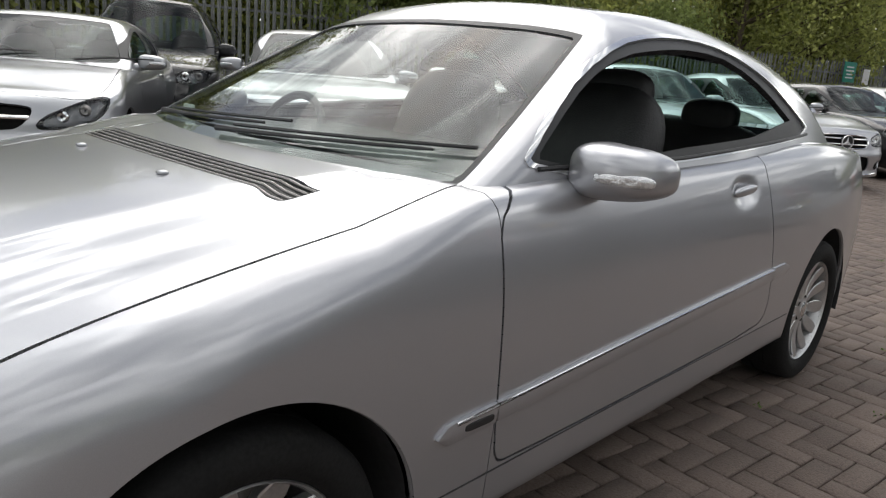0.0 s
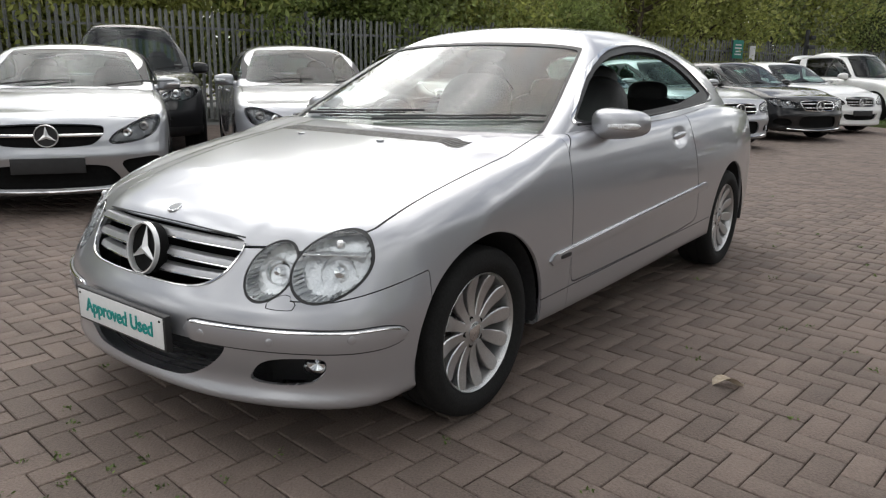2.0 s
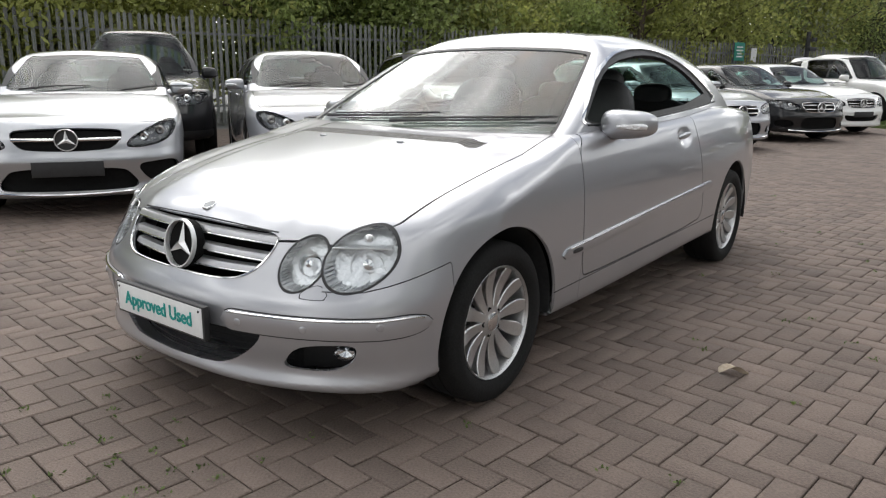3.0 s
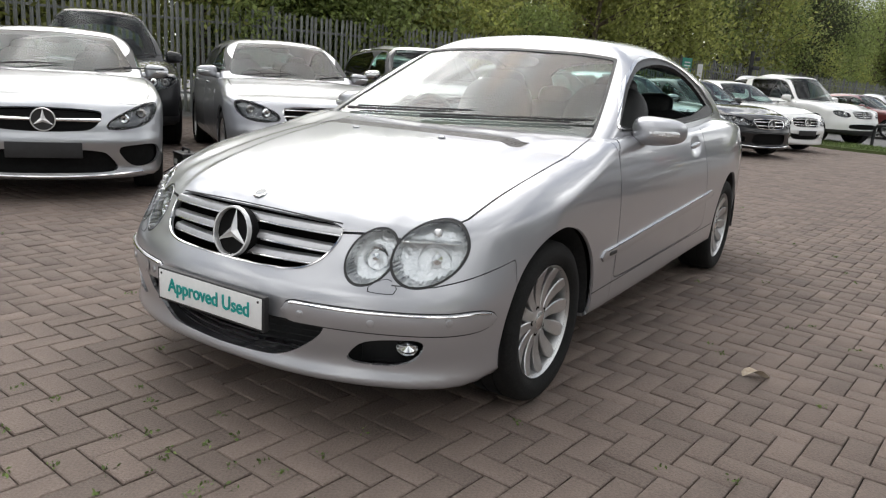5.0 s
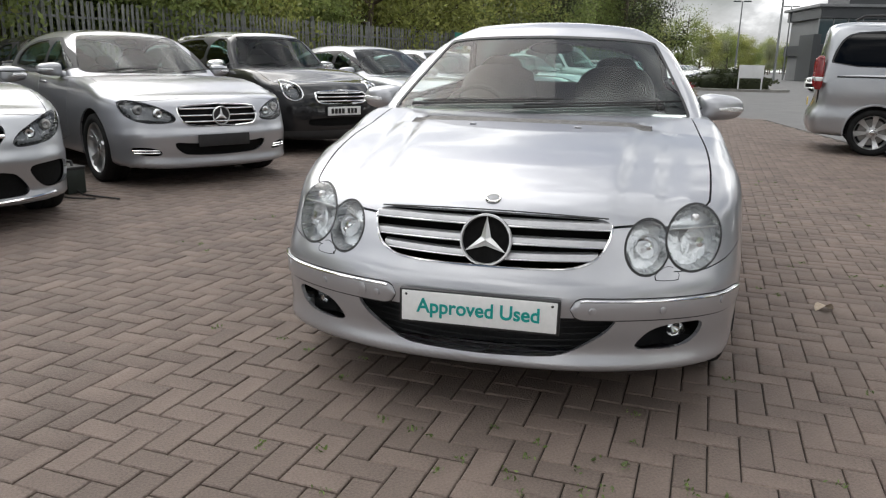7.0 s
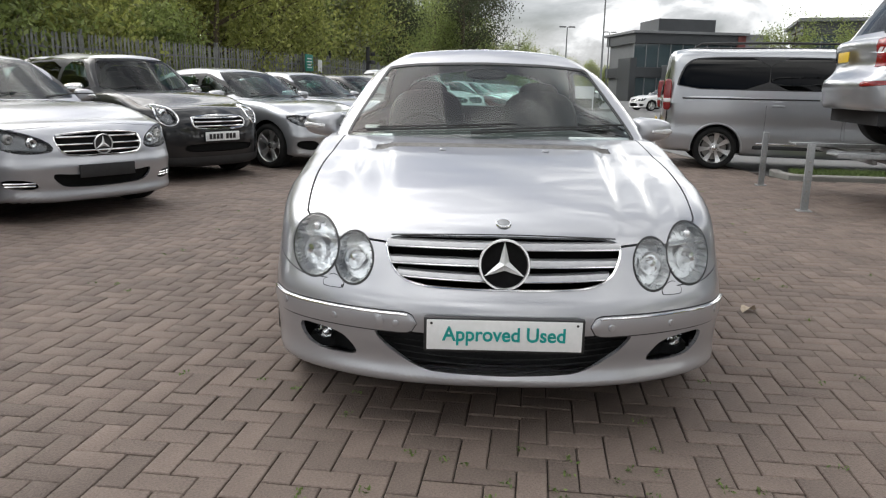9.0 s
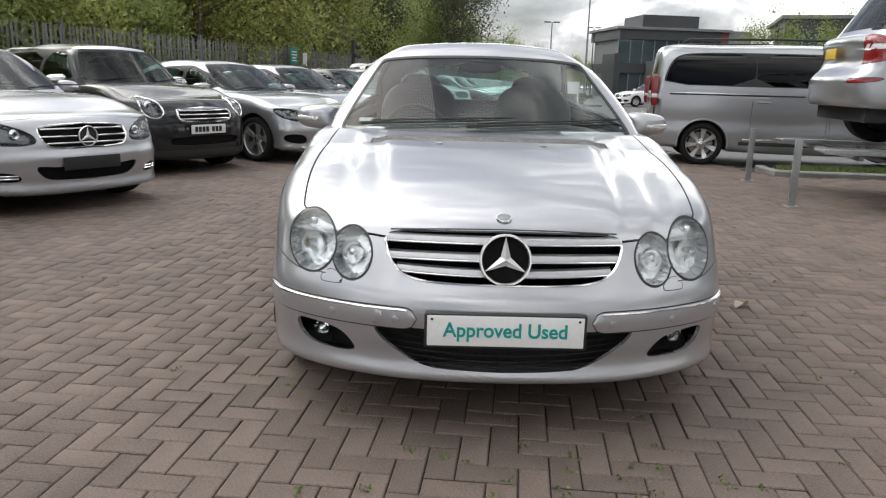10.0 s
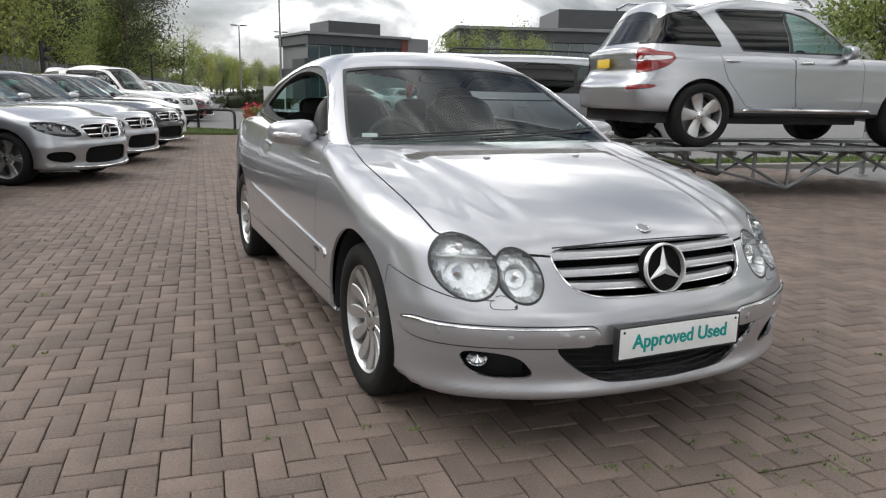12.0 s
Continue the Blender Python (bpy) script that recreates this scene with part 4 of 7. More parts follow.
# ---- the silver coupe ----
def coupe_shape():
    return dict(
        top=[(-0.745, 0.63), (-0.675, 0.715), (-0.625, 0.75), (-0.52, 0.785), (-0.33, 0.832), (-0.1, 0.878), (0.2, 0.922), (0.45, 0.95), (0.708, 0.97), (1.028, 0.976), (1.507, 0.985), (1.986, 1.0), (2.519, 1.02), (2.881, 1.01), (3.231, 0.98), (3.631, 0.93), (3.931, 0.87)],
        plan=[(0, -0.815), (0.28, -0.797), (0.5, -0.738), (0.65, -0.664), (0.75, -0.588), (0.83, -0.466), (0.875, -0.32), (0.9, -0.2)],
        prof=[(0.16, 0.1), (0.185, 0.035), (0.21, 0.006), (0.232, 0.01), (0.26, 0.018), (0.33, 0.008), (0.4, 0.0), (0.46, 0.004), (0.5, 0.02), (0.53, 0.04), (0.57, 0.066), (0.62, 0.098), (0.68, 0.14), (0.73, 0.195), (0.8, 0.34), (0.95, 0.7)],
        wz=[(0.15, 0.83), (0.24, 0.868), (0.33, 0.88), (0.5, 0.888), (0.65, 0.887), (0.75, 0.88), (0.83, 0.867), (0.9, 0.848), (0.96, 0.825), (1.02, 0.79), (1.06, 0.76)],
        wy=[(-0.8, 0.99), (-0.4, 1.0), (1.0, 1.0), (2.3, 1.0), (2.75, 0.99), (3.1, 0.955), (3.5, 0.88), (4.0, 0.76)],
        bot=[(-0.9, 0.182), (-0.5, 0.195), (-0.35, 0.22), (0.35, 0.235), (2.413, 0.25), (3.131, 0.25), (3.931, 0.33)],
        rprof=[(0.2, -0.1), (0.35, -0.02), (0.5, 0.0), (0.65, -0.01), (0.85, -0.07), (1.0, -0.16)],
        bow=0.16, bow_end=0.5, crown=0.012, tail=3.76, rear_round=0.38, r_top=0.04, r_bonnet=0.10, r_nose=0.05,
        ridges=((0.655, 0.70, 0.04, 0.012, -0.5, 0.6),),
        domes=((0.41, 0.50, 0.008, 0.015, -0.62, 0.45), (0.55, 0.61, 0.008, 0.011, -0.55, 0.45)),
        dents=((1.80, 0.877, 0.085, 0.036, 0.016),),
        nose=0.825, axis_z=0.52,
        ws_y=0.475, ws_z=0.962, ws_bow=0.125, ws_slope=1.93, r_ws=0.035, r_roof=0.13,
        roof=[(0.708, 1.210), (1.028, 1.350), (1.294, 1.403), (1.56, 1.426), (1.88, 1.433), (2.2, 1.418), (2.519, 1.375), (2.831, 1.300), (3.131, 1.160), (3.431, 1.010)],
        side=[(0.85, 0.825), (0.97, 0.797), (1.1, 0.744), (1.2, 0.691), (1.3, 0.626), (1.36, 0.58), (1.45, 0.5)],
        side_y=[(0.5, 0.97), (0.761, 0.985), (1.241, 1.0), (1.986, 1.0), (2.413, 0.97), (2.831, 0.91), (3.331, 0.82)], roof_crown=0.05,
        back_y=3.25, back_z=1.0, back_bow=0.12, back_slope=1.6, r_back=0.06, up_z=0.9,
        wb=2.711, hub_z=0.305, arch_r=0.365, cut_z=0.985, roof_z=1.41, mid_y=1.85,
        cabin_y=0.66, cabin_w=0.735, belt_in=0.95, floor_z=0.25, seat_y=1.3, rear_seat_y=2.15, head_up=0.18, rear_head_up=0.12)


def polyline(xs, ys):
    return lambda t: np.interp(t, xs, ys)


def clip_min(*f):
    return lambda x, y, z: np.minimum.reduce([k(x, y, z) for k in f])


def front_of(lf, x, z):
    return float(cast(lf, np.array([[x, 0.1, z]]), np.array([[0, -1.0, 0]]), 2.0)[0, 1])


def side_of(lf, y, z):
    return float(cast(lf, np.array([[0, y, z]]), np.array([[1.0, 0, 0]]), 1.5)[0, 0])


def top_of(lf, x, y):
    return float(cast(lf, np.array([[x, y, 0.5]]), np.array([[0, 0, 1.0]]), 1.5)[0, 2])


def ellipse(cx, cz, rx, rz, ymax=0.2):
    def f(x, y, z):
        u, w = (np.abs(x) - cx) / rx, (z - cz) / rz
        return np.maximum((np.hypot(u, w) - 1) * min(rx, rz), y - ymax)
    return f


def silver_coupe():
    P = coupe_shape()
    car = thing("coupe", pose(0, 0, 0), "silver two-door coupe parked on block paving, side windows lowered", "car")
    (v6, t), lf = lower_skin(P, 0.0125)
    (u6, ut), uf = upper_skin(P, 0.0125)
    low, up = Skin(v6, t), Skin(u6, ut)
    low.take(lambda x, y, z: np.maximum(uf(x, y, np.maximum(z, 0.985)) + 0.012, 0.9 - z))
    for hy in (0.0, 2.711):
        low.take(lambda x, y, z: np.maximum(np.hypot(y - hy, z - 0.305) - 0.365, 0.45 - np.abs(x)))

    # openings of the nose
    low.take(front_poly([(-0.6, 0.53), (0.22, 0.531), (0.32, 0.543), (0.376, 0.575), (0.402, 0.625), (0.408, 0.66), (0.39, 0.682), (0.3, 0.692), (-0.6, 0.7)], 0.2, 2))
    intake = front_poly([(-0.6, 0.234), (0.2, 0.238), (0.3, 0.26), (0.4, 0.325), (0.445, 0.38), (0.42, 0.392), (0.3, 0.385), (-0.6, 0.38)], 0.2, 2)
    low.take(intake)
    fog_hole = front_poly([(0.496, 0.276), (0.56, 0.27), (0.64, 0.272), (0.69, 0.288), (0.718, 0.325), (0.722, 0.364), (0.67, 0.366), (0.6, 0.36), (0.55, 0.346), (0.515, 0.31)], 0.2, 2)
    low.take(fog_hole)

    # twin oval lamps
    for nm, cx, cz, rx, rz in (("headlight", 0.675, 0.625, 0.0905, 0.095), ("inner_headlight", 0.522, 0.604, 0.068, 0.079)):
        a = low.take(ellipse(cx, cz, rx + 0.0075, rz + 0.0075))
        for sgn in (1, -1):
            pick = a[(low.v[a, 0].mean(1) * sgn) > 0]
            s2 = Skin(low.v, pick)
            glass_t = s2.take(ellipse(cx, cz, rx, rz))
            lamp = skin_part(nm, s2.v, glass_t, LENS, car, "oval clear headlight", lift=0.004)
            skin_part("lamp_surround", s2.v, s2.t, BLACK_PLASTIC, lamp, lift=-0.002)
            yc = front_of(lf, cx, cz)
            n = low.v[np.unique(pick), 3:].mean(0)
            yaw = math.degrees(math.atan2(n[0], -n[1]))
            # bowl behind the lens, closed by a bright skirt
            mid = s2.v[np.unique(glass_t), :3].mean(0)
            deep = np.concatenate([s2.v[:, :3] * 0.93 + mid * 0.07 + (-sgn * 0.014, 0.05, -0.002), s2.v[:, 3:]], 1)
            skin_part("reflector", deep, glass_t, REFLECTOR, lamp)
            e = np.concatenate([glass_t[:, [0, 1]], glass_t[:, [1, 2]], glass_t[:, [2, 0]]])
            _, first, count = np.unique(np.sort(e, axis=1), axis=0, return_index=True, return_counts=True)
            e = e[first[count == 1]]
            k = 2 * len(e)
            part("lamp_housing", (np.concatenate([s2.v[e, :3].reshape(-1, 3), deep[e, :3].reshape(-1, 3)]), [(2 * i, 2 * i + 1, k + 2 * i + 1, k + 2 * i) for i in range(len(e))]), REFLECTOR, lamp, smooth=False)
            if nm == "headlight":
                shelf = moved(box(0.19, 0.05, 0.005, (0, 0.03, 0), 0.002), pose(sgn * cx, yc + 0.02, cz + 0.03, 0, 0, yaw))
                part("lamp_shelf", shelf, REFLECTOR, lamp)
                bulb = moved(lathe([(0.0, -0.03), (0.017, -0.028), (0.02, 0.0), (0.012, 0.05)], 20, "y"), pose(sgn * (cx + 0.005), yc + 0.045, cz - 0.022, -10, 0, yaw))
                part("bulb_shield", bulb, CHROME, lamp)
                dish = moved(lathe([(0.055, -0.002), (0.052, 0.012), (0.03, 0.03), (0.0, 0.034)], 28, "y"), pose(sgn * (cx + 0.004), yc + 0.035, cz - 0.028, -12, 0, yaw))
                part("main_reflector", dish, REFLECTOR, lamp)
                part("indicator_bulb", moved(blob(0.014, 0.014, 0.014), pose(sgn * (cx + 0.0), yc + 0.05, cz + 0.06)), REFLECTOR, lamp)
            else:
                dish = moved(lathe([(0.042, -0.004), (0.04, 0.01), (0.024, 0.026), (0.0, 0.03)], 28, "y"), pose(sgn * cx, yc + 0.03, cz - 0.005, -12, 0, yaw))
                part("main_reflector", dish, CHROME, lamp)
                part("bulb_shield", moved(lathe([(0.0, -0.012), (0.012, -0.01), (0.013, 0.02)], 16, "y"), pose(sgn * cx, yc + 0.03, cz - 0.005, -12, 0, yaw)), CHROME, lamp)

    # panels
    edge = spline([-0.6, -0.45, -0.3, -0.1, 0.1, 0.3, 0.45, 0.6, 0.8], [0.685, 0.72, 0.738, 0.75, 0.752, 0.745, 0.735, 0.722, 0.70])
    lead = polyline([0.0, 0.38, 0.41, 0.44, 0.5, 0.58, 0.66, 0.74, 0.9], [0.66, 0.66, 0.662, 0.664, 0.668, 0.66, 0.68, 0.735, 0.78])
    bonnet_t = low.take(lambda x, y, z: np.maximum.reduce([np.abs(x) - edge(y), (lead(np.abs(x)) - z), y - 0.63]), 0.0036)
    bs = Skin(low.v, bonnet_t)
    vent = lambda x, y, z: np.maximum(np.abs(x) - 0.545, np.abs(y - (0.285 + 0.03 * (np.abs(x) / 0.56) ** 2)) - 0.05)
    vent_t = bs.take(vent)
    bonnet = skin_part("bonnet", bs.v, bs.t, SILVER, car, rim=0.012)
    skin_part("bonnet_vent", bs.v, vent_t, BLACK_PLASTIC, bonnet, lift=-0.016)
    for k in range(5):
        off = -0.04 + 0.02 * k
        pts = [(x, 0.285 + 0.03 * (abs(x) / 0.56) ** 2 + off, top_of(lf, x, 0.285 + 0.03 * (abs(x) / 0.56) ** 2 + off) - 0.003) for x in np.linspace(-0.54, 0.54, 25)]
        part("vent_slat", tube(pts, 0.0035, 6), DISC, bonnet)
    for x in (-0.23, 0.23):
        part("washer_jet", blob(0.016, 0.012, 0.006, (x, 0.17, top_of(lf, x, 0.17) + 0.003)), SILVER, bonnet)
    zb = top_of(lf, 0, -0.61)
    badge = part("bonnet_badge", moved(lathe([(0.029, 0.0), (0.027, 0.004), (0.022, 0.004), (0.021, 0.002), (0.0, 0.003)], 28, "z"), pose(0, -0.61, zb - 0.001, 22)), CHROME, bonnet)
    part("badge_centre", moved(lathe([(0.0205, 0.0032), (0.0, 0.0045)], 24, "z"), pose(0, -0.61, zb - 0.001, 22)), STEEL_GREY, badge)

    bumper_t = low.take(lambda x, y, z: np.maximum(y + 0.30, np.where(np.abs(x) > 0.6, z - (0.53 + 0.07 * half(y, -0.58, -0.3)), z - 0.9)), 0.0016)
    bp = Skin(low.v, bumper_t)
    bumper = skin_part("front_bumper", bp.v, bp.t, SILVER, car, rim=0.014)
    def wrap(a, z, out=0.0):
        d = np.array([[math.sin(a), -math.cos(a), 0.0]])
        q = cast(lf, np.array([[0.0, 0.1, z]]), d, 2.0)[0] + d[0] * out
        return tuple(q)
    strip_z = polyline([15, 50, 62, 75], [0.417, 0.417, 0.424, 0.432])
    for sgn in (1, -1):
        path = []
        for u in np.linspace(0, 1, 46):
            deg = 18.0 + 42.0 * u
            tall = 0.036 * min(1.0, (max(1e-4, 1 - (1 - min(1, u / 0.07)) ** 2)) ** 0.5, (max(1e-4, 1 - (1 - min(1, (1 - u) / 0.16)) ** 2)) ** 0.5)
            path.append((radians(deg), float(strip_z(deg)), tall))
        for nm, mat, pad, prof_s in (("bumper_strip_seal", BLACK_PLASTIC, 0.0028, ((-1, -0.002), (-1, 0.0012), (1, 0.0012), (1, -0.002))), ("bumper_strip", SILVER, 0.0, ((-1, -0.003), (-0.93, 0.006), (-0.4, 0.0085), (0.5, 0.0085), (0.93, 0.0065), (1, -0.003)))):
            v = [wrap(a, z + (tall + pad) * k, o) for a, z, tall in path for k, o in prof_s]
            q = len(prof_s)
            f = [(i * q + j, (i + 1) * q + j, (i + 1) * q + j + 1, i * q + j + 1) for i in range(45) for j in range(q - 1)]
            shape = (np.array(v), [tuple(reversed(x)) for x in f])
            part(nm, shape if sgn > 0 else mirrored(shape), mat, bumper)
        rod = tube([wrap(a, z + tall * 0.82, 0.0085) for a, z, tall in path[2:-2]], 0.0042, 8)
        part("strip_trim", rod if sgn > 0 else mirrored(rod), CHROME, bumper, "bright strip")
        # washer covers and parking sensors
        cover = front_poly([(0.545, 0.507), (0.63, 0.505), (0.632, 0.518), (0.6, 0.548), (0.572, 0.54), (0.55, 0.52)], 0.1, 2)
        a = bp.peek(lambda x, y, z: np.maximum(cover(x, y, z) - 0.0022, -x * sgn))
        skin_part("washer_cover_joint", bp.v, a, BLACK_PLASTIC, bumper, lift=0.0004)
        a = bp.peek(lambda x, y, z: np.maximum(cover(x, y, z), -x * sgn))
        skin_part("washer_cover", bp.v, a, SILVER, bumper, lift=0.0012)
        for x, z in ((0.36, 0.414), (0.58, 0.414), (0.775, 0.426)):
            y = front_of(lf, x, z)
            yaw = math.degrees(math.atan2(x, 0.85)) * (1.0 if x < 0.7 else 1.35)
            part("parking_sensor", moved(lathe([(0.0, -0.0115), (0.0105, -0.0115), (0.0125, -0.0105), (0.013, -0.004)], 18, "y"), pose(sgn * x, y, z) @ pose(0, 0, 0, 0, 0, sgn * yaw)), SILVER, bumper)
    part("tow_eye_cover", moved(lathe([(0.0, -0.0085), (0.0255, -0.0085), (0.027, -0.0075)], 26, "y"), pose(-0.425, front_of(lf, 0.425, 0.416), 0.416) @ pose(0, 0, 0, 0, 0, -24)), SILVER, bumper)

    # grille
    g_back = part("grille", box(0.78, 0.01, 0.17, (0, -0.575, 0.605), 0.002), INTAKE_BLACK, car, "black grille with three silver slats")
    for k, (z, w, y) in enumerate(((0.662, 0.403, -0.682), (0.607, 0.398, -0.704), (0.556, 0.365, -0.718))):
        v, f = [], []
        xs = np.linspace(-w, w, 25)
        for x in xs:
            yy = y + 0.10 * (abs(x) / 0.4) ** 2 * 0.35
            zz = z + 0.012 * (abs(x) / 0.4) ** 2 * (k == 2)
            for dy, dz in ((0.02, -0.0135), (0.0, -0.014), (-0.004, -0.0105), (-0.003, -0.001), (0.006, 0.0105), (0.03, 0.0135)):
                v.append((x, yy + dy, zz + dz))
        for i in range(24):
            for j in range(5):
                f.append((i * 6 + j, i * 6 + j + 1, (i + 1) * 6 + j + 1, (i + 1) * 6 + j))
        slat = part("slat", (np.array(v), f), SILVER_SLAT, g_back)
        part("slat_edge", tube([(x, y - 0.004 + 0.035 * (abs(x) / 0.4) ** 2, z - 0.0095 + 0.012 * (abs(x) / 0.4) ** 2 * (k == 2)) for x in xs], 0.003, 6), CHROME, g_back)
    rim_pts = chaikin([(-0.3, 0.691), (-0.39, 0.681), (-0.407, 0.66), (-0.401, 0.625), (-0.375, 0.576), (-0.32, 0.544), (-0.22, 0.532), (0.22, 0.532), (0.32, 0.544), (0.375, 0.576), (0.401, 0.625), (0.407, 0.66), (0.39, 0.681), (0.3, 0.691)], 2)
    low_rim = [(x, front_of(lf, x, z) - 0.001, z) for x, z in rim_pts if z < 0.672]
    part("grille_rim", tube(low_rim, 0.0042, 6), CHROME, g_back)
    part("grille_top", tube([(x, front_of(lf, x, 0.699 - 0.012 * (x / 0.39) ** 2) + 0.002, 0.696 - 0.012 * (x / 0.39) ** 2) for x in np.linspace(-0.39, 0.39, 21)], 0.005, 6), BLACK_PLASTIC, g_back)
    em = part("emblem", moved(star_badge(0.088, 0.014), pose(0, -0.735, 0.611, -11)), EMBLEM, g_back, "large round chrome emblem")
    part("emblem_disc", moved(lathe([(0.0, 0.0), (0.08, 0.0), (0.084, 0.03)], 36, "y"), pose(0, -0.729, 0.611, -11)), INTAKE_BLACK, em)
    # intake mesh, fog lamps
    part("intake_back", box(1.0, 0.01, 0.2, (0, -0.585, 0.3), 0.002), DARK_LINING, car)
    for z in np.arange(0.235, 0.37, 0.022):
        part("intake_slat", tube([(x, -0.755 + 0.12 * (abs(x) / 0.45) ** 2, z) for x in np.linspace(-0.45, 0.45, 13)], 0.003, 5), DARK_LINING, car)
    for sgn in (1, -1):
        fog = part("fog_light", moved(lathe([(0.0, -0.004), (0.024, -0.002), (0.033, 0.004), (0.035, 0.012), (0.034, 0.03)], 28, "y"), pose(sgn * 0.645, -0.595, 0.313, 0, 0, sgn * 30) @ Matrix.Diagonal((1.05, 1, 0.8, 1))), LENS, car, "clear round fog light")
        part("reflector", moved(lathe([(0.033, 0.012), (0.027, 0.026), (0.0, 0.034)], 28, "y"), pose(sgn * 0.645, -0.592, 0.313, 0, 0, sgn * 30) @ Matrix.Diagonal((1.05, 1, 0.8, 1))), CHROME, fog)
        part("fog_recess", moved(box(0.3, 0.01, 0.15, (0, 0.055, 0), 0.003), pose(sgn * 0.64, -0.58, 0.315, 0, 0, sgn * 34)), BLACK_PLASTIC, car)

    # plate
    plate = part("number_plate", box(0.512, 0.01, 0.104, (0, -0.842, 0.398), 0.004), PLATE_WHITE, car, "white display plate with teal lettering")
    part("plate_holder", box(0.53, 0.024, 0.118, (0, -0.833, 0.397), 0.006), BLACK_PLASTIC, plate)
    txt = bpy.data.curves.new("lettering", "FONT")
    txt.body, txt.size, txt.align_x, txt.align_y, txt.extrude, txt.offset = "Approved Used", 0.068, "CENTER", "CENTER", 0.0012, 0.0012
    tmp = bpy.data.objects.new("tmp", txt)
    me = bpy.data.meshes.new_from_object(tmp)
    bpy.data.objects.remove(tmp)
    me.materials.clear()
    me.materials.append(TEAL)
    ob = new("lettering", me)
    ob.parent = plate
    wide = max(v.co.x for v in me.vertices) - min(v.co.x for v in me.vertices)
    ob.matrix_basis = pose(0, -0.8485, 0.400, 90) @ Matrix.Diagonal((0.405 / wide, 1.0, 1.0, 1))
    for x in (-0.24, 0.24):
        part("plate_screw", moved(lathe([(0.0, -0.002), (0.004, -0.001), (0.005, 0.002)], 10, "y"), pose(x, -0.848, 0.437)), INK, plate)

    # doors
    door_poly = [(0.71, 0.985), (0.64, 0.94), (0.58, 0.895), (0.577, 0.8), (0.577, 0.6), (0.585, 0.45), (0.6, 0.37), (0.64, 0.357), (1.2, 0.362), (2.02, 0.38), (2.1, 0.43), (2.06, 0.6), (2.02, 0.75), (1.99, 0.87), (1.98, 1.06), (1.5, 1.06), (0.8, 1.03)]
    dt = low.take(side_poly(door_poly, 0.5, 1), 0.003)
    wing_t = low.take(lambda x, y, z: y - 0.58, 0.0015)
    for sgn in (1, -1):
        pick = wing_t[(low.v[wing_t, 0].mean(1) * sgn) > 0]
        ws = Skin(low.v, pick)
        wing = skin_part("front_wing", ws.v, ws.t, SILVER, car, rim=0.014)
        ds = Skin(low.v, dt[(low.v[dt, 0].mean(1) * sgn) > 0])
        door = skin_part("door", ds.v, ds.t, SILVER, car, rim=0.016)
        mz = polyline([0.4, 0.6, 1.2, 2.22], [0.488, 0.497, 0.528, 0.58])
        for owner, y0, y1 in ((wing, 0.4, 0.5755), (door, 0.5795, 2.06), (None, 2.068, 2.22)):
            ys = np.linspace(y0, y1, 8 if y1 - y0 < 0.3 else 40)
            prof_m = ((-1, -0.003), (-0.92, 0.007), (-0.3, 0.0095), (0.4, 0.0095), (0.93, 0.007), (1, -0.003))
            v = []
            for y in ys:
                e = min(1.0, max(1e-4, 1 - (1 - min(1, (y - 0.4) / 0.05)) ** 2) ** 0.5, max(1e-4, 1 - (1 - min(1, (2.22 - y) / 0.06)) ** 2) ** 0.5)
                v += [(side_of(lf, y, float(mz(y)) + 0.0245 * e * k) + o, y, float(mz(y)) + 0.0245 * e * k) for k, o in prof_m]
            f = [(i * 6 + j, (i + 1) * 6 + j, (i + 1) * 6 + j + 1, i * 6 + j + 1) for i in range(len(ys) - 1) for j in range(5)]
            shape = (np.array(v), f)
            md = part("side_moulding", shape if sgn > 0 else mirrored(shape), SILVER, owner or car)
            rod = tube([(side_of(lf, y, float(mz(y)) + 0.019) + 0.0085, y, float(mz(y)) + 0.019) for y in ys if 0.43 < y < 2.2], 0.0042, 8)
            if owner:
                part("moulding_trim", rod if sgn > 0 else mirrored(rod), CHROME, owner, "bright strip")
            if owner is wing:
                inset = blob(0.004, 0.045, 0.009, (side_of(lf, 0.52, 0.492) + 0.0085, 0.52, 0.492), 4)
                part("moulding_inset", inset if sgn > 0 else mirrored(inset), BLACK_PLASTIC, wing)
        hx = side_of(lf, 1.72, 0.89)
        grip = moved(blob(0.012, 0.082, 0.015, e=2.6), pose(sgn * (hx + 0.006), 1.80, 0.882, 4))
        part("door_handle", grip, SILVER, door)
        mirror_parts(car, P, sgn, SILVER, (0.893, 0.955, 0.985), (0.115, 0.1, 0.064))
        # sill line, wheels and wells
        for hy in (0.0, 2.711):
            well = moved(lathe([(0.367, 0.03), (0.372, -0.4), (0.05, -0.4)], 40), pose(sgn * 0.83, hy, 0.305, 0, 0, 0 if sgn > 0 else 180))
            part("wheel_well", (well[0], [q for q in well[1] if min(well[0][i][2] for i in q) > 0.2]), DARK_LINING, car)
            lip = [(sgn * (side_of(lf, hy + 0.366 * math.cos(a), 0.305 + 0.366 * math.sin(a)) - 0.007), hy + 0.366 * math.cos(a), 0.305 + 0.366 * math.sin(a)) for a in np.radians(np.linspace(-4, 184, 36))]
            part("arch_lip", tube(lip, 0.004, 6), SILVER, car)
            wheel_parts(car, (sgn * 0.757, hy, 0.305), 0.305, 0.205, 0.213, "twelve", sgn)
    skin_part("rear_body", low.v, low.t, SILVER, car, rim=0.016)
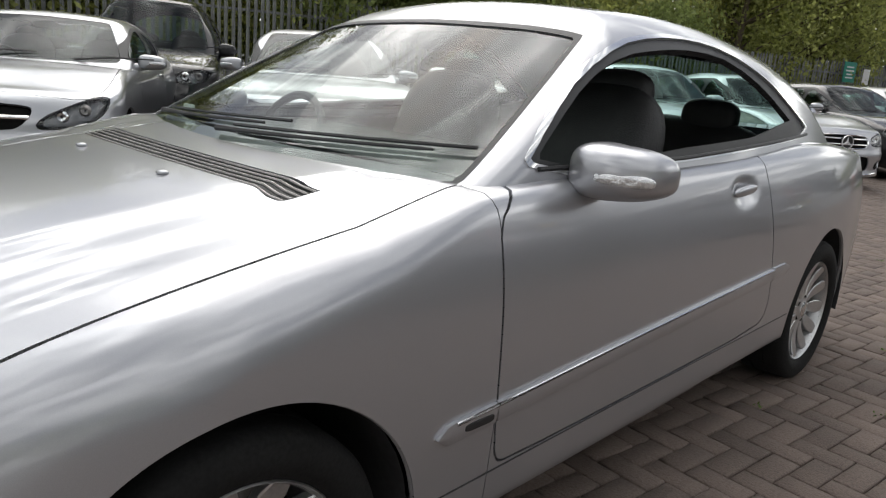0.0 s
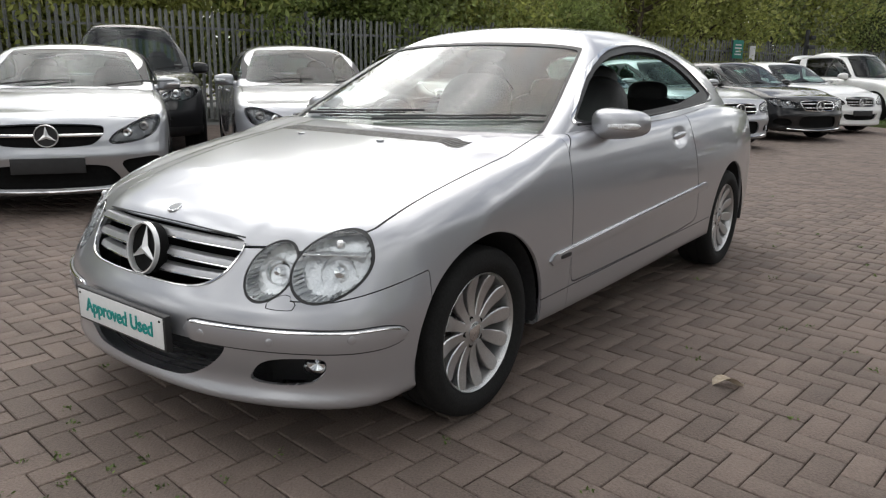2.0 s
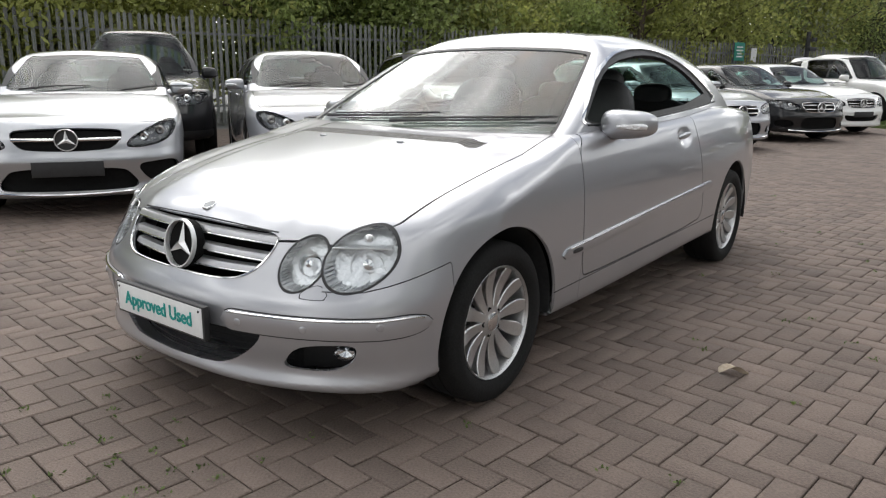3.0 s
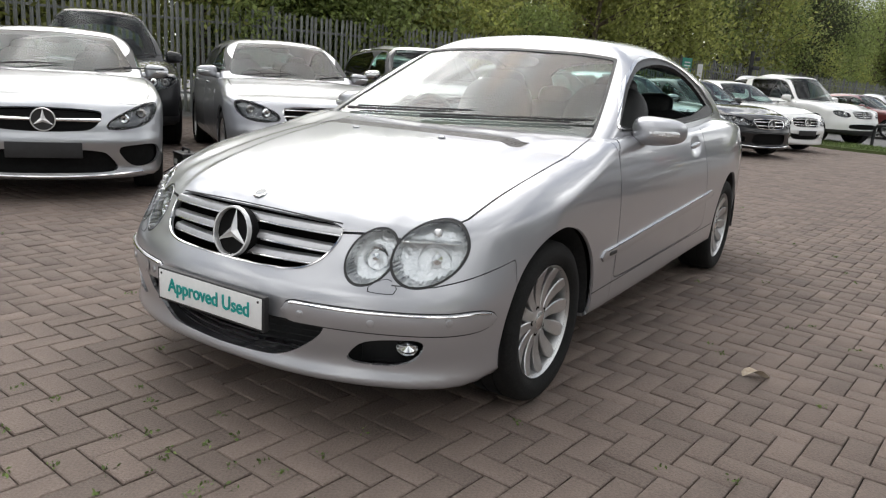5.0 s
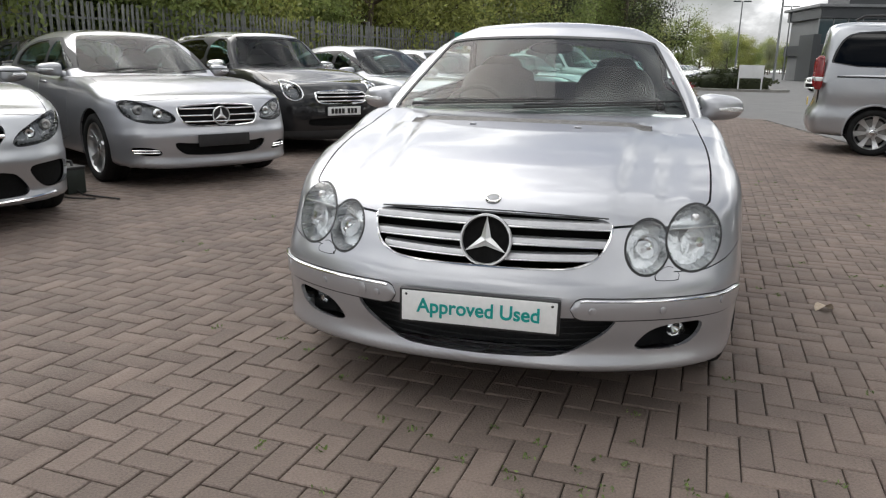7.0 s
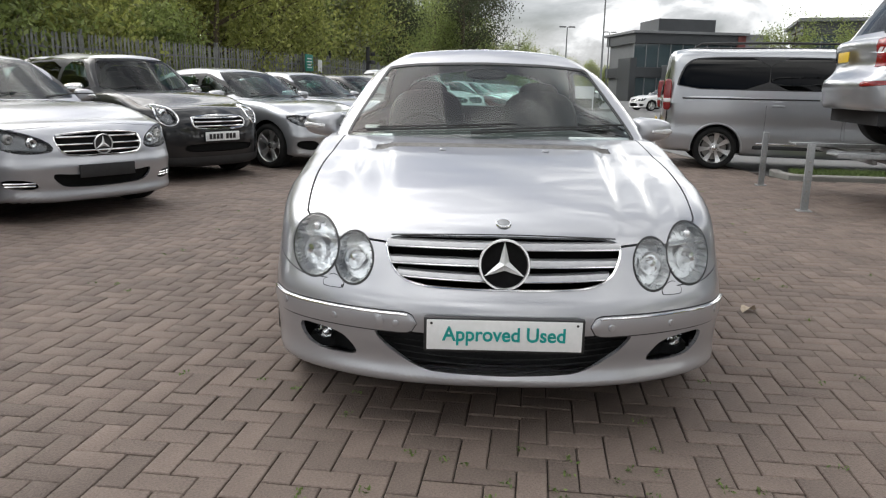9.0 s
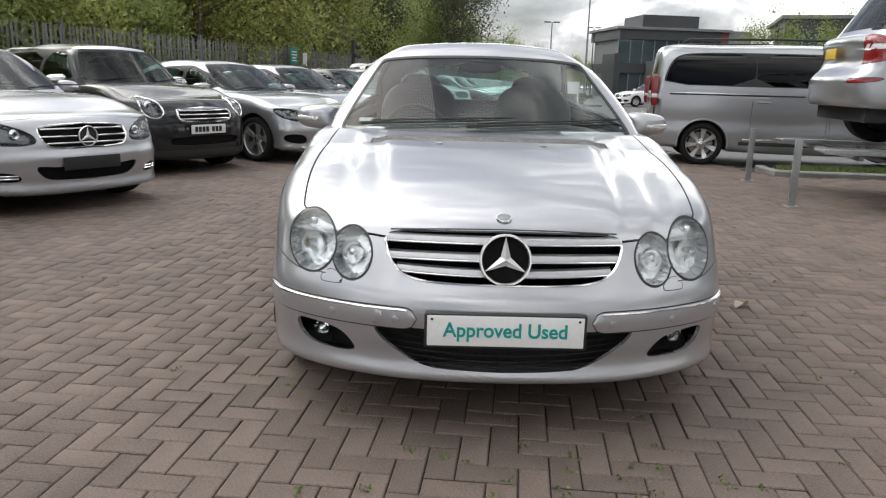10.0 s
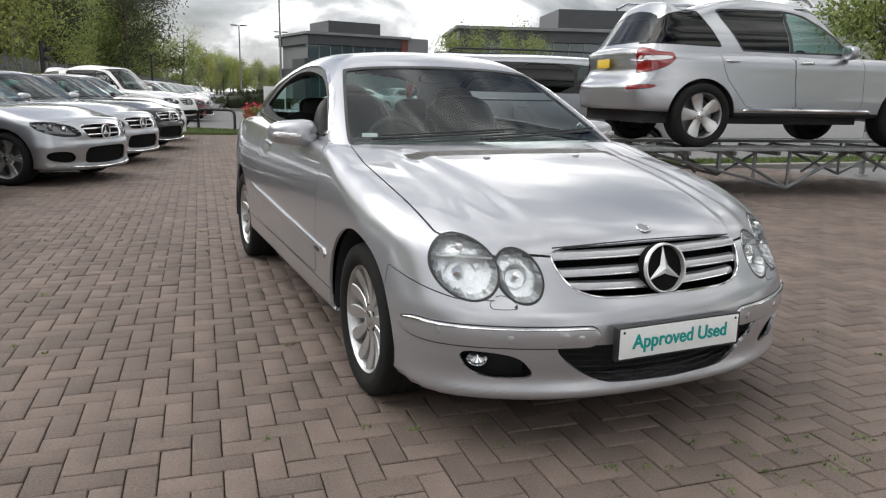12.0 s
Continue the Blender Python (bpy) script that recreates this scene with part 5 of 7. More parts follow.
    for sgn in (1, -1):
        rod = tube([(side_of(lf, y, 0.338 + 0.016 * y) - 0.0005, y, 0.338 + 0.016 * y) for y in np.linspace(0.36, 2.33, 40)], 0.0026, 6)
        part("sill_joint", rod if sgn > 0 else mirrored(rod), BLACK_PLASTIC, car)

    # panes and roof
    pw = chaikin([(-0.6, 0.938), (0.4, 0.935), (0.715, 0.932), (0.728, 0.965), (0.572, 1.292), (0.552, 1.31), (0.3, 1.332), (-0.6, 1.342)], 2)
    ws_f = lambda x, y, z: np.maximum(sd_poly(np.abs(x), z, pw), y - 1.7)
    a = up.take(lambda x, y, z: ws_f(x, y, z) + 0.0)
    gs = Skin(up.v, a)
    edge_t = gs.take(lambda x, y, z: -0.013 - sd_poly(np.abs(x), z, pw))
    screen = skin_part("windscreen", gs.v, gs.t, GLASS_CLEAR, car, "clear windscreen with cloud reflections", lift=-0.003)
    screen.visible_shadow = False
    skin_part("windscreen_seal", gs.v, edge_t, BLACK_PLASTIC, screen, lift=0.001)
    pb = chaikin([(-0.6, 1.03), (0.5, 1.035), (0.6, 1.06), (0.5, 1.32), (-0.6, 1.36)], 2)
    a = up.take(lambda x, y, z: np.maximum(sd_poly(np.abs(x), z, pb), 2.2 - y))
    skin_part("rear_window", up.v, a, GLASS_GREEN, car, lift=-0.003)
    dlo = [(0.715, 0.972), (0.87, 1.085), (1.07, 1.203), (1.3, 1.285), (1.55, 1.325), (1.82, 1.338), (2.06, 1.318), (2.3, 1.24), (2.5, 1.14), (2.69, 1.045), (1.98, 1.012), (1.44, 0.988)]
    q = chaikin(dlo, 1)
    flank, along = spline(*zip(*P["side"])), spline(*zip(*P["side_y"]))
    inner = lambda x, y, z: flank(z) * along(y) - 0.042 - 0.1 * half(z, 1.18, 1.36) * half(y, 1.0, 1.25) - np.abs(x)
    dlo_f = lambda x, y, z: np.maximum(sd_poly(y, z, q), inner(x, y, z))
    hole = up.take(lambda x, y, z: dlo_f(x, y, z))
    hs = Skin(up.v, hole)
    seal_t = hs.take(lambda x, y, z: np.maximum(-0.014 - 0.014 * half(y, 1.1, 1.5) - 0.03 * half(y, 2.0, 2.4) - sd_poly(y, z, q), (0.97 + 0.03 * half(y, 0.7, 2.6)) - z))
    for sgn in (1, -1):
        k = seal_t[(hs.v[seal_t, 0].mean(1) * sgn) > 0]
        skin_part("window_seal", hs.v, k, BLACK_PLASTIC, car, lift=-0.006, rim=0.02)
        a = up.peek(lambda x, y, z: np.maximum(np.maximum(sd_poly(y, z, q) - 0.011, inner(x, y, z) - 0.006), -x * sgn))
        skin_part("window_trim", up.v, a, CHROME, car, lift=0.003, rim=0.004)
        # waist rail below the opening
        rail = [(sgn * (float(side_of(uf, y, 0.0 + zz)) + 0.004), y, zz) for y, zz in zip(np.linspace(0.78, 2.62, 25), np.interp(np.linspace(0.78, 2.62, 25), [0.78, 1.44, 1.98, 2.62], [0.985, 0.99, 1.013, 1.04]))]
        part("waist_trim", tube(rail, 0.006, 6), BLACK_PLASTIC, car)
    skin_part("roof", up.v, up.t, SILVER, car, rim=0.02)
    cabin(car, P)
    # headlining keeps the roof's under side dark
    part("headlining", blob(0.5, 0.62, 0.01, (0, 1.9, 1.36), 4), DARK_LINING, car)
    # wipers
    for x0, x1, y0, dz in ((-0.62, 0.05, 0.70, 0.0), (-0.1, 0.6, 0.64, 0.0)):
        def on_screen(x, h):
            z = 0.968 + h
            return (x, 0.475 + 0.125 * (abs(x) / 0.7) ** 2 + (z - 0.962) * 1.93 - 0.02, z + 0.004)
        arm = part("wiper", tube([on_screen(x0 + (x1 - x0) * u, 0.006 + 0.03 * u) for u in np.linspace(0, 1, 7)], [0.009, 0.007, 0.006, 0.005, 0.005, 0.005, 0.004], 6), BLACK_PLASTIC, car)
        part("wiper_blade", tube([on_screen(x0 + 0.05 + (x1 - x0) * u, 0.02 + 0.028 * u) for u in np.linspace(0, 1.05, 9)], 0.0045, 5), BLACK_PLASTIC, arm)
    part("cowl", box(1.36, 0.16, 0.03, (0, 0.60, 0.92), 0.01), BLACK_PLASTIC, car)
    # tail lamps, rear bumper joint
    part("underbody", box(1.4, 4.0, 0.05, (0, 1.46, 0.26)), DARK_LINING, car)
    part("sticker", moved(box(0.075, 0.002, 0.02, (0, 0, 0), 0.001), pose(-0.6, 0.655, 0.99, -27)), PLATE_WHITE, car)
    return car


silver_coupe()


# ---- the other vehicles ----
def car_shape(wb, nose, tail, hw, h, bonnet_z, nose_z, belt, ws_y, roof_y, back_y, back_top, boot_z, wheel_r, **more):
    """A three-box or two-box body from its chief measures."""
    s, yn = hw / 0.885, -nose
    P = dict(
        top=[(yn + 0.06, nose_z - 0.09), (yn + 0.15, nose_z), (yn + 0.3, nose_z + 0.05), ((yn + ws_y) / 2, (nose_z + bonnet_z) / 2 + 0.045), (ws_y - 0.1, bonnet_z - 0.005), (ws_y + 0.35, belt - 0.01), ((ws_y + back_y) / 2, belt + 0.01), (back_y - 0.25, belt + 0.035), (back_y + 0.12, boot_z + 0.01), (max(tail - 0.2, back_y + 0.25), boot_z - 0.02), (max(tail, back_y + 0.45), boot_z - 0.07)],
        plan=[(0, yn), (0.3 * s, yn + 0.018), (0.52 * s, yn + 0.07), (0.68 * s, yn + 0.155), (0.78 * s, yn + 0.25), (0.84 * s, yn + 0.36), (0.88 * s, yn + 0.5), (0.91 * s, yn + 0.65)],
        prof=[(0.14, 0.1), (0.17, 0.03), (0.2, 0.006), (0.23, 0.01), (0.26, 0.02), (0.33, 0.012), (0.42, 0.0), (0.5, 0.0), (0.53, 0.014), (0.6, 0.03), (0.66, 0.05), (nose_z + 0.0, 0.1), (nose_z + 0.08, 0.22), (1.3, 0.9)],
        wz=[(0.15, 0.80 * s), (0.24, 0.855 * s), (0.34, 0.875 * s), (0.5, 0.888 * s), (0.66, 0.888 * s), (0.8, 0.877 * s), (belt - 0.1, 0.858 * s), (belt - 0.03, 0.825 * s), (belt + 0.04, 0.77 * s)],
        wy=[(yn, 0.985), (-0.3, 1.0), (0.6, 0.99), (1.6, 0.99), (wb - 0.1, 1.0), (wb + 0.4, 0.97), (tail, 0.86)],
        bot=[(yn, 0.16), (-0.5, 0.19), (0.35, 0.21), (wb - 0.4, 0.22), (tail, 0.28)],
        rprof=[(0.2, -0.1), (0.35, -0.02), (0.5, 0.0), (0.7, -0.02), (0.95, -0.1), (1.2, -0.2)],
        bow=0.14, bow_end=0.5, crown=0.015, tail=tail, rear_round=0.26, r_top=0.045, r_bonnet=0.065, r_nose=0.04, nose=nose, axis_z=0.55,
        ws_y=ws_y, ws_z=bonnet_z, ws_bow=0.14, ws_slope=(roof_y - ws_y) / (h - 0.04 - bonnet_z), r_ws=0.05, r_roof=0.12,
        roof=[(ws_y + 0.1, h - 0.17), (roof_y - 0.1, h - 0.05), (roof_y + 0.25, h - 0.012), ((roof_y + back_top) / 2 + 0.1, h), (back_top - 0.1, h - 0.035), (back_top + 0.3, h - 0.13), (back_y, h - 0.33)],
        side=[(belt - 0.12, 0.81 * s), (belt, 0.778 * s), (belt + 0.15, 0.735 * s), (belt + 0.28, 0.675 * s), (belt + 0.38, 0.61 * s), (h + 0.02, 0.5 * s)],
        side_y=[(ws_y - 0.1, 0.97), (ws_y + 0.3, 0.99), (roof_y, 1.0), (back_top - 0.3, 1.0), (back_top + 0.2, 0.95), (back_y, 0.86)], roof_crown=0.045,
        back_y=back_y, back_z=boot_z, back_bow=0.12, back_slope=max(0.15, (back_y - back_top) / (h - 0.05 - boot_z)), r_back=0.06, up_z=min(bonnet_z, boot_z) - 0.07,
        wb=wb, hub_z=wheel_r, arch_r=wheel_r + 0.05, cut_z=belt + 0.005, roof_z=h, mid_y=(ws_y + back_y) / 2, hw=hw, inset=0.13, sill_z=0.22,
        cabin_w=0.74 * s, belt_in=belt - 0.03, floor_z=0.28, wheel_r=wheel_r, wheel_w=0.225, rim_r=wheel_r * 0.72, style="five", handle_z=belt - 0.1, grille_box=(0.4, 0.5, 0.7),
        windscreen=[(-0.6, bonnet_z - 0.005), (0.66 * s, bonnet_z + 0.0), (0.69 * s, bonnet_z + 0.03), (0.53 * s, h - 0.1), (0.48 * s, h - 0.075), (-0.6, h - 0.05)],
        backlight=[(-0.6, boot_z + 0.04), (0.58 * s, boot_z + 0.045), (0.6 * s, boot_z + 0.07), (0.49 * s, h - 0.11), (-0.6, h - 0.07)],
        bonnet=[(-0.7 * s, yn + 0.2), (0.7 * s, yn + 0.2), (0.775 * s, yn + 0.5), (0.785 * s, 0.1), (0.72 * s, ws_y + 0.06), (0.3, ws_y - 0.02), (-0.3, ws_y - 0.02), (-0.72 * s, ws_y + 0.06)],
        mirror_at=(hw + 0.02, ws_y + 0.36, belt + 0.035), head_up=0.2, rear_head_up=0.14)
    P.update(more)
    return P


def four_door(P, y0, ymid, y1, z0=0.33):
    b = P["cut_z"]
    return [[(y0, b + 0.06), (y0 - 0.04, b - 0.12), (y0 - 0.03, 0.55), (y0 + 0.02, z0), (ymid - 0.05, z0), (ymid - 0.01, 0.5), (ymid, b + 0.06)],
            [(ymid + 0.01, b + 0.06), (ymid, 0.5), (ymid - 0.03, z0), (y1 - 0.35, z0), (y1 - 0.22, 0.5), (y1 - 0.02, 0.75), (y1, b + 0.06)]]


def saloon_panes(P, y0, ymid, y1, h, belt, front=GLASS_GREEN, rear=GLASS_GREEN):
    """Front and rear side panes and the outline round them."""
    t = h - 0.095
    dlo = [(y0, belt + 0.005), (y0 + 0.32, belt + 0.2), (y0 + 0.66, t - 0.02), (ymid, t), (y1 - 0.55, t - 0.045), (y1 - 0.2, belt + 0.2), (y1 + 0.02, belt + 0.07), (y1 - 0.3, belt + 0.035), (ymid, belt + 0.015)]
    a = [(y0 + 0.08, belt + 0.025), (y0 + 0.36, belt + 0.19), (y0 + 0.69, t - 0.05), (ymid - 0.06, t - 0.03), (ymid - 0.04, belt + 0.03)]
    b = [(ymid + 0.04, belt + 0.03), (ymid + 0.03, t - 0.03), (y1 - 0.55, t - 0.075), (y1 - 0.24, belt + 0.19), (y1 - 0.12, belt + 0.07), (y1 - 0.32, belt + 0.055)]
    P["dlo"], P["panes"] = dlo, [(a, front), (b, rear)]


def executive_saloon():
    P = car_shape(2.87, 0.84, 3.98, 0.915, 1.47, 1.0, 0.79, 1.0, 0.66, 1.38, 3.5, 2.75, 1.06, 0.325, style="twin5",
                  grille_box=(0.4, 0.5, 0.7), star=(0.088, 0.652), plate=(0.52, 0.11, 0.43, BLACK_PLASTIC))
    P["holes"] = [("grille", "front", [(-0.6, 0.552), (0.3, 0.556), (0.375, 0.6), (0.405, 0.7), (0.36, 0.752), (-0.6, 0.765)], BLACK_PLASTIC, 0.03),
                  ("intake", "front", [(-0.6, 0.285), (0.3, 0.29), (0.4, 0.315), (0.47, 0.4), (0.44, 0.42), (0.3, 0.4), (-0.6, 0.395)], BLACK_PLASTIC, 0.03),
                  ("side_intake", "front", [(0.56, 0.295), (0.72, 0.3), (0.8, 0.33), (0.8, 0.375), (0.66, 0.375), (0.57, 0.345)], BLACK_PLASTIC, 0.03)]
    P["lamps"] = [([(0.415, 0.61), (0.52, 0.585), (0.7, 0.59), (0.815, 0.65), (0.85, 0.775), (0.77, 0.8), (0.62, 0.765), (0.45, 0.69)], ((-0.09, -0.01, 0.05, 1), (0.06, 0.02, 0.045, 0)))]
    P["slats"], P["slat_w"] = (0.715, 0.655, 0.6), (0.37, 0.385, 0.35)
    P["rim_r_chrome"], P["bars"], P["slat_r"] = 0.009, ((0.345, 0.58, 0.78), (0.322, 0.58, 0.77)), 0.009
    P["doors"] = four_door(P, 0.72, 1.62, 2.72)
    saloon_panes(P, 0.78, 1.66, 2.95, 1.47, 1.0)
    return P


def compact_saloon():
    P = car_shape(2.84, 0.80, 3.86, 0.89, 1.44, 0.97, 0.765, 0.985, 0.68, 1.42, 3.42, 2.65, 1.06, 0.32, style="twin5",
                  grille_box=(0.4, 0.5, 0.7), star=(0.092, 0.635))
    P["holes"] = [("grille", "front", [(-0.6, 0.545), (0.27, 0.548), (0.35, 0.59), (0.385, 0.68), (0.35, 0.725), (-0.6, 0.74)], BLACK_PLASTIC, 0.025),
                  ("intake", "front", [(-0.6, 0.25), (0.36, 0.25), (0.42, 0.3), (0.4, 0.43), (0.3, 0.46), (-0.6, 0.46)], BLACK_PLASTIC, 0.03),
                  ("side_intake", "front", [(0.53, 0.31), (0.6, 0.28), (0.77, 0.3), (0.82, 0.36), (0.78, 0.42), (0.58, 0.41)], BLACK_PLASTIC, 0.03)]
    P["lamps"] = [([(0.41, 0.6), (0.53, 0.585), (0.7, 0.595), (0.82, 0.65), (0.86, 0.755), (0.78, 0.775), (0.62, 0.75), (0.44, 0.7)], ((-0.08, 0.0, 0.045, 1), (0.06, 0.025, 0.04, 0)))]
    P["slats"], P["slat_w"] = (0.675, 0.605), (0.36, 0.335)
    P["rim_r_chrome"], P["lips"], P["slat_r"] = 0.009, ((0.205, 0.62, 0.03),), 0.012
    P["doors"] = four_door(P, 0.74, 1.62, 2.7)
    saloon_panes(P, 0.80, 1.66, 2.92, 1.44, 0.985)
    return P


def sports_cabriolet():
    P = car_shape(2.76, 0.82, 3.88, 0.895, 1.40, 0.98, 0.77, 0.975, 0.62, 1.28, 3.3, 2.5, 1.03, 0.32, style="twin5",
                  grille_box=(0.4, 0.5, 0.7), star=(0.09, 0.64), plate=(0.53, 0.12, 0.41, BLACK_PLASTIC))
    P["holes"] = [("grille", "front", [(-0.6, 0.545), (0.28, 0.55), (0.37, 0.595), (0.42, 0.68), (0.38, 0.725), (-0.6, 0.735)], BLACK_PLASTIC, 0.03),
                  ("intake", "front", [(-0.6, 0.228), (0.45, 0.228), (0.53, 0.26), (0.47, 0.35), (0.4, 0.415), (-0.6, 0.43)], BLACK_PLASTIC, 0.03),
                  ("side_intake", "front", [(0.51, 0.43), (0.58, 0.31), (0.66, 0.265), (0.81, 0.29), (0.85, 0.37), (0.82, 0.455), (0.64, 0.445)], BLACK_PLASTIC, 0.035)]
    P["lamps"] = [([(0.43, 0.57), (0.56, 0.565), (0.74, 0.6), (0.825, 0.68), (0.845, 0.79), (0.75, 0.785), (0.6, 0.715), (0.47, 0.645)], ((-0.07, -0.015, 0.045, 1), (0.06, 0.03, 0.04, 0)))]
    P["slats"], P["slat_w"] = (0.64,), (0.4,)
    P["slat_r"], P["lips"] = 0.014, ((0.2, 0.7, 0.03),)
    P["doors"] = [[(0.68, 1.06), (0.62, 0.85), (0.62, 0.55), (0.66, 0.33), (1.9, 0.33), (2.0, 0.5), (1.95, 0.8), (1.93, 1.06)]]
    saloon_panes(P, 0.74, 1.75, 2.6, 1.40, 0.975)
    P["roof_mat"], P["roof_cut"] = SILVER_COOL, 1.3
    return P


def mini_crossover():
    P = car_shape(2.595, 0.74, 3.36, 0.89, 1.56, 1.08, 0.86, 1.06, 0.58, 1.05, 3.27, 2.88, 1.1, 0.325, style="ten",
                  grille_box=(0.4, 0.5, 0.7), plate=(0.52, 0.11, 0.545, PLATE_WHITE))
    P["prof"] = [(0.14, 0.1), (0.19, 0.04), (0.28, 0.01), (0.4, 0.0), (0.55, 0.0), (0.66, 0.01), (0.76, 0.03), (0.86, 0.07), (0.95, 0.2), (1.3, 0.8)]
    P["holes"] = [("grille", "front", [(-0.6, 0.635), (0.3, 0.635), (0.385, 0.665), (0.4, 0.73), (0.36, 0.795), (-0.6, 0.81)], BLACK_PLASTIC, 0.025),
                  ("intake", "front", [(-0.6, 0.36), (0.45, 0.36), (0.52, 0.4), (0.48, 0.46), (-0.6, 0.47)], BLACK_PLASTIC, 0.025)]
    q = [(0.645 + 0.108 * math.cos(a), 0.8 + 0.118 * math.sin(a)) for a in np.linspace(0, 2 * math.pi, 18)[:-1]]
    P["lamps"] = [(q, ((0.0, 0.0, 0.06, 1),))]
    P["slats"], P["slat_w"] = (0.77, 0.72, 0.67), (0.36, 0.37, 0.36)
    P["rim_r_chrome"], P["rings"] = 0.014, ((0.645, 0.8, 0.11, 0.12),)
    P["doors"] = four_door(P, 0.68, 1.5, 2.55)
    t = 1.475
    P["dlo"] = [(0.72, 1.07), (0.9, 1.24), (1.1, t - 0.02), (1.6, t), (2.8, t - 0.03), (3.0, 1.2), (2.98, 1.1), (1.6, 1.075)]
    P["panes"] = [([(0.8, 1.09), (0.96, 1.25), (1.13, t - 0.04), (1.52, t - 0.03), (1.52, 1.09)], GLASS_GREEN), ([(1.6, 1.09), (1.6, t - 0.03), (2.7, t - 0.06), (2.9, 1.2), (2.86, 1.11)], GLASS_DARK)]
    P["roof_mat"], P["roof_cut"] = SILVER_COOL, 1.485
    P["mirror_paint"], P["skirt_z"] = CHROME, 0.3
    return P


def large_suv(chrome=True):
    P = car_shape(2.915, 0.87, 3.84, 0.945, 1.78, 1.12, 0.93, 1.12, 0.6, 1.22, 3.72, 3.35, 1.16, 0.38, style="five",
                  grille_box=(0.4, 0.5, 0.7), star=(0.095, 0.83), skirt_z=0.42, sill_z=0.34)
    P["prof"] = [(0.14, 0.2), (0.25, 0.1), (0.34, 0.02), (0.45, 0.0), (0.6, 0.0), (0.7, 0.03), (0.82, 0.06), (0.93, 0.1), (1.02, 0.25), (1.4, 0.9)]
    P["rprof"] = [(0.2, -0.15), (0.45, -0.02), (0.6, 0.0), (0.75, -0.02), (0.8, -0.07), (1.1, -0.1), (1.3, -0.14)]
    P["bot"] = [(-0.9, 0.27), (-0.5, 0.3), (0.4, 0.36), (2.4, 0.36), (3.3, 0.4), (3.9, 0.44)]
    P["holes"] = [("grille", "front", [(-0.6, 0.72), (0.28, 0.725), (0.36, 0.78), (0.4, 0.88), (0.36, 0.915), (-0.6, 0.925)], BLACK_PLASTIC, 0.03),
                  ("intake", "front", [(-0.6, 0.45), (0.5, 0.45), (0.55, 0.52), (0.5, 0.58), (-0.6, 0.58)], BLACK_PLASTIC, 0.03),
                  ("tail_light_band", "side", [(3.3, 1.03), (3.5, 1.0), (3.96, 1.0), (3.96, 1.05), (3.5, 1.06), (3.32, 1.06)], PLATE_WHITE, -0.004),
                  ("tail_light", "side", [(3.26, 1.05), (3.34, 0.96), (3.6, 0.86), (3.97, 0.84), (3.97, 1.2), (3.6, 1.2), (3.36, 1.16)], RED_LENS, -0.004),
                  ("bumper_reflector", "side", [(3.5, 0.69), (3.86, 0.66), (3.86, 0.715), (3.52, 0.735)], RED_LENS, -0.004)]
    P["lamps"] = [([(0.45, 0.8), (0.55, 0.74), (0.74, 0.75), (0.85, 0.82), (0.88, 0.9), (0.76, 0.92), (0.55, 0.89)], ((-0.07, 0.0, 0.055, 1), (0.07, 0.01, 0.05, 0)))]
    P["slats"], P["slat_w"] = (0.87, 0.82, 0.77), (0.37, 0.36, 0.33)
    P["doors"] = [[(0.72, 1.2), (0.68, 0.95), (0.68, 0.6), (0.72, 0.45), (1.6, 0.45), (1.66, 0.6), (1.68, 1.2)], [(1.69, 1.2), (1.67, 0.6), (1.62, 0.45), (2.3, 0.45), (2.45, 0.62), (2.65, 0.86), (2.72, 1.2)]]
    t = 1.655
    P["pane_round"] = 0
    P["dlo"] = [(0.8, 1.125), (1.05, 1.37), (1.22, 1.5), (1.4, 1.6), (1.55, t - 0.02), (1.75, t), (2.55, t - 0.005), (2.64, t - 0.03), (2.36, 1.14), (1.7, 1.13)]
    P["panes"] = [([(0.87, 1.15), (1.08, 1.36), (1.24, 1.48), (1.42, 1.575), (1.56, t - 0.045), (1.66, t - 0.035), (1.66, 1.15)], GLASS_GREEN), ([(1.71, 1.155), (1.71, t - 0.03), (2.54, t - 0.03), (2.6, t - 0.045), (2.35, 1.165)], GLASS_DARK), ([(2.63, 1.18), (2.87, t - 0.045), (3.0, t - 0.035), (3.28, 1.56), (3.44, 1.46), (3.58, 1.2)], GLASS_DARK)]
    P["backlight"] = [(-0.6, 1.22), (0.62, 1.22), (0.66, 1.26), (0.56, 1.6), (-0.6, 1.66)]
    P["handle_mat"], P["wheel_w"], P["rim_r"] = CHROME, 0.27, 0.265
    P["rear_round"], P["back_bow"], P["back_y"] = 0.13, 0.1, 3.66
    P["mirror_size"], P["indicator"] = (0.12, 0.1, 0.085), False
    return P


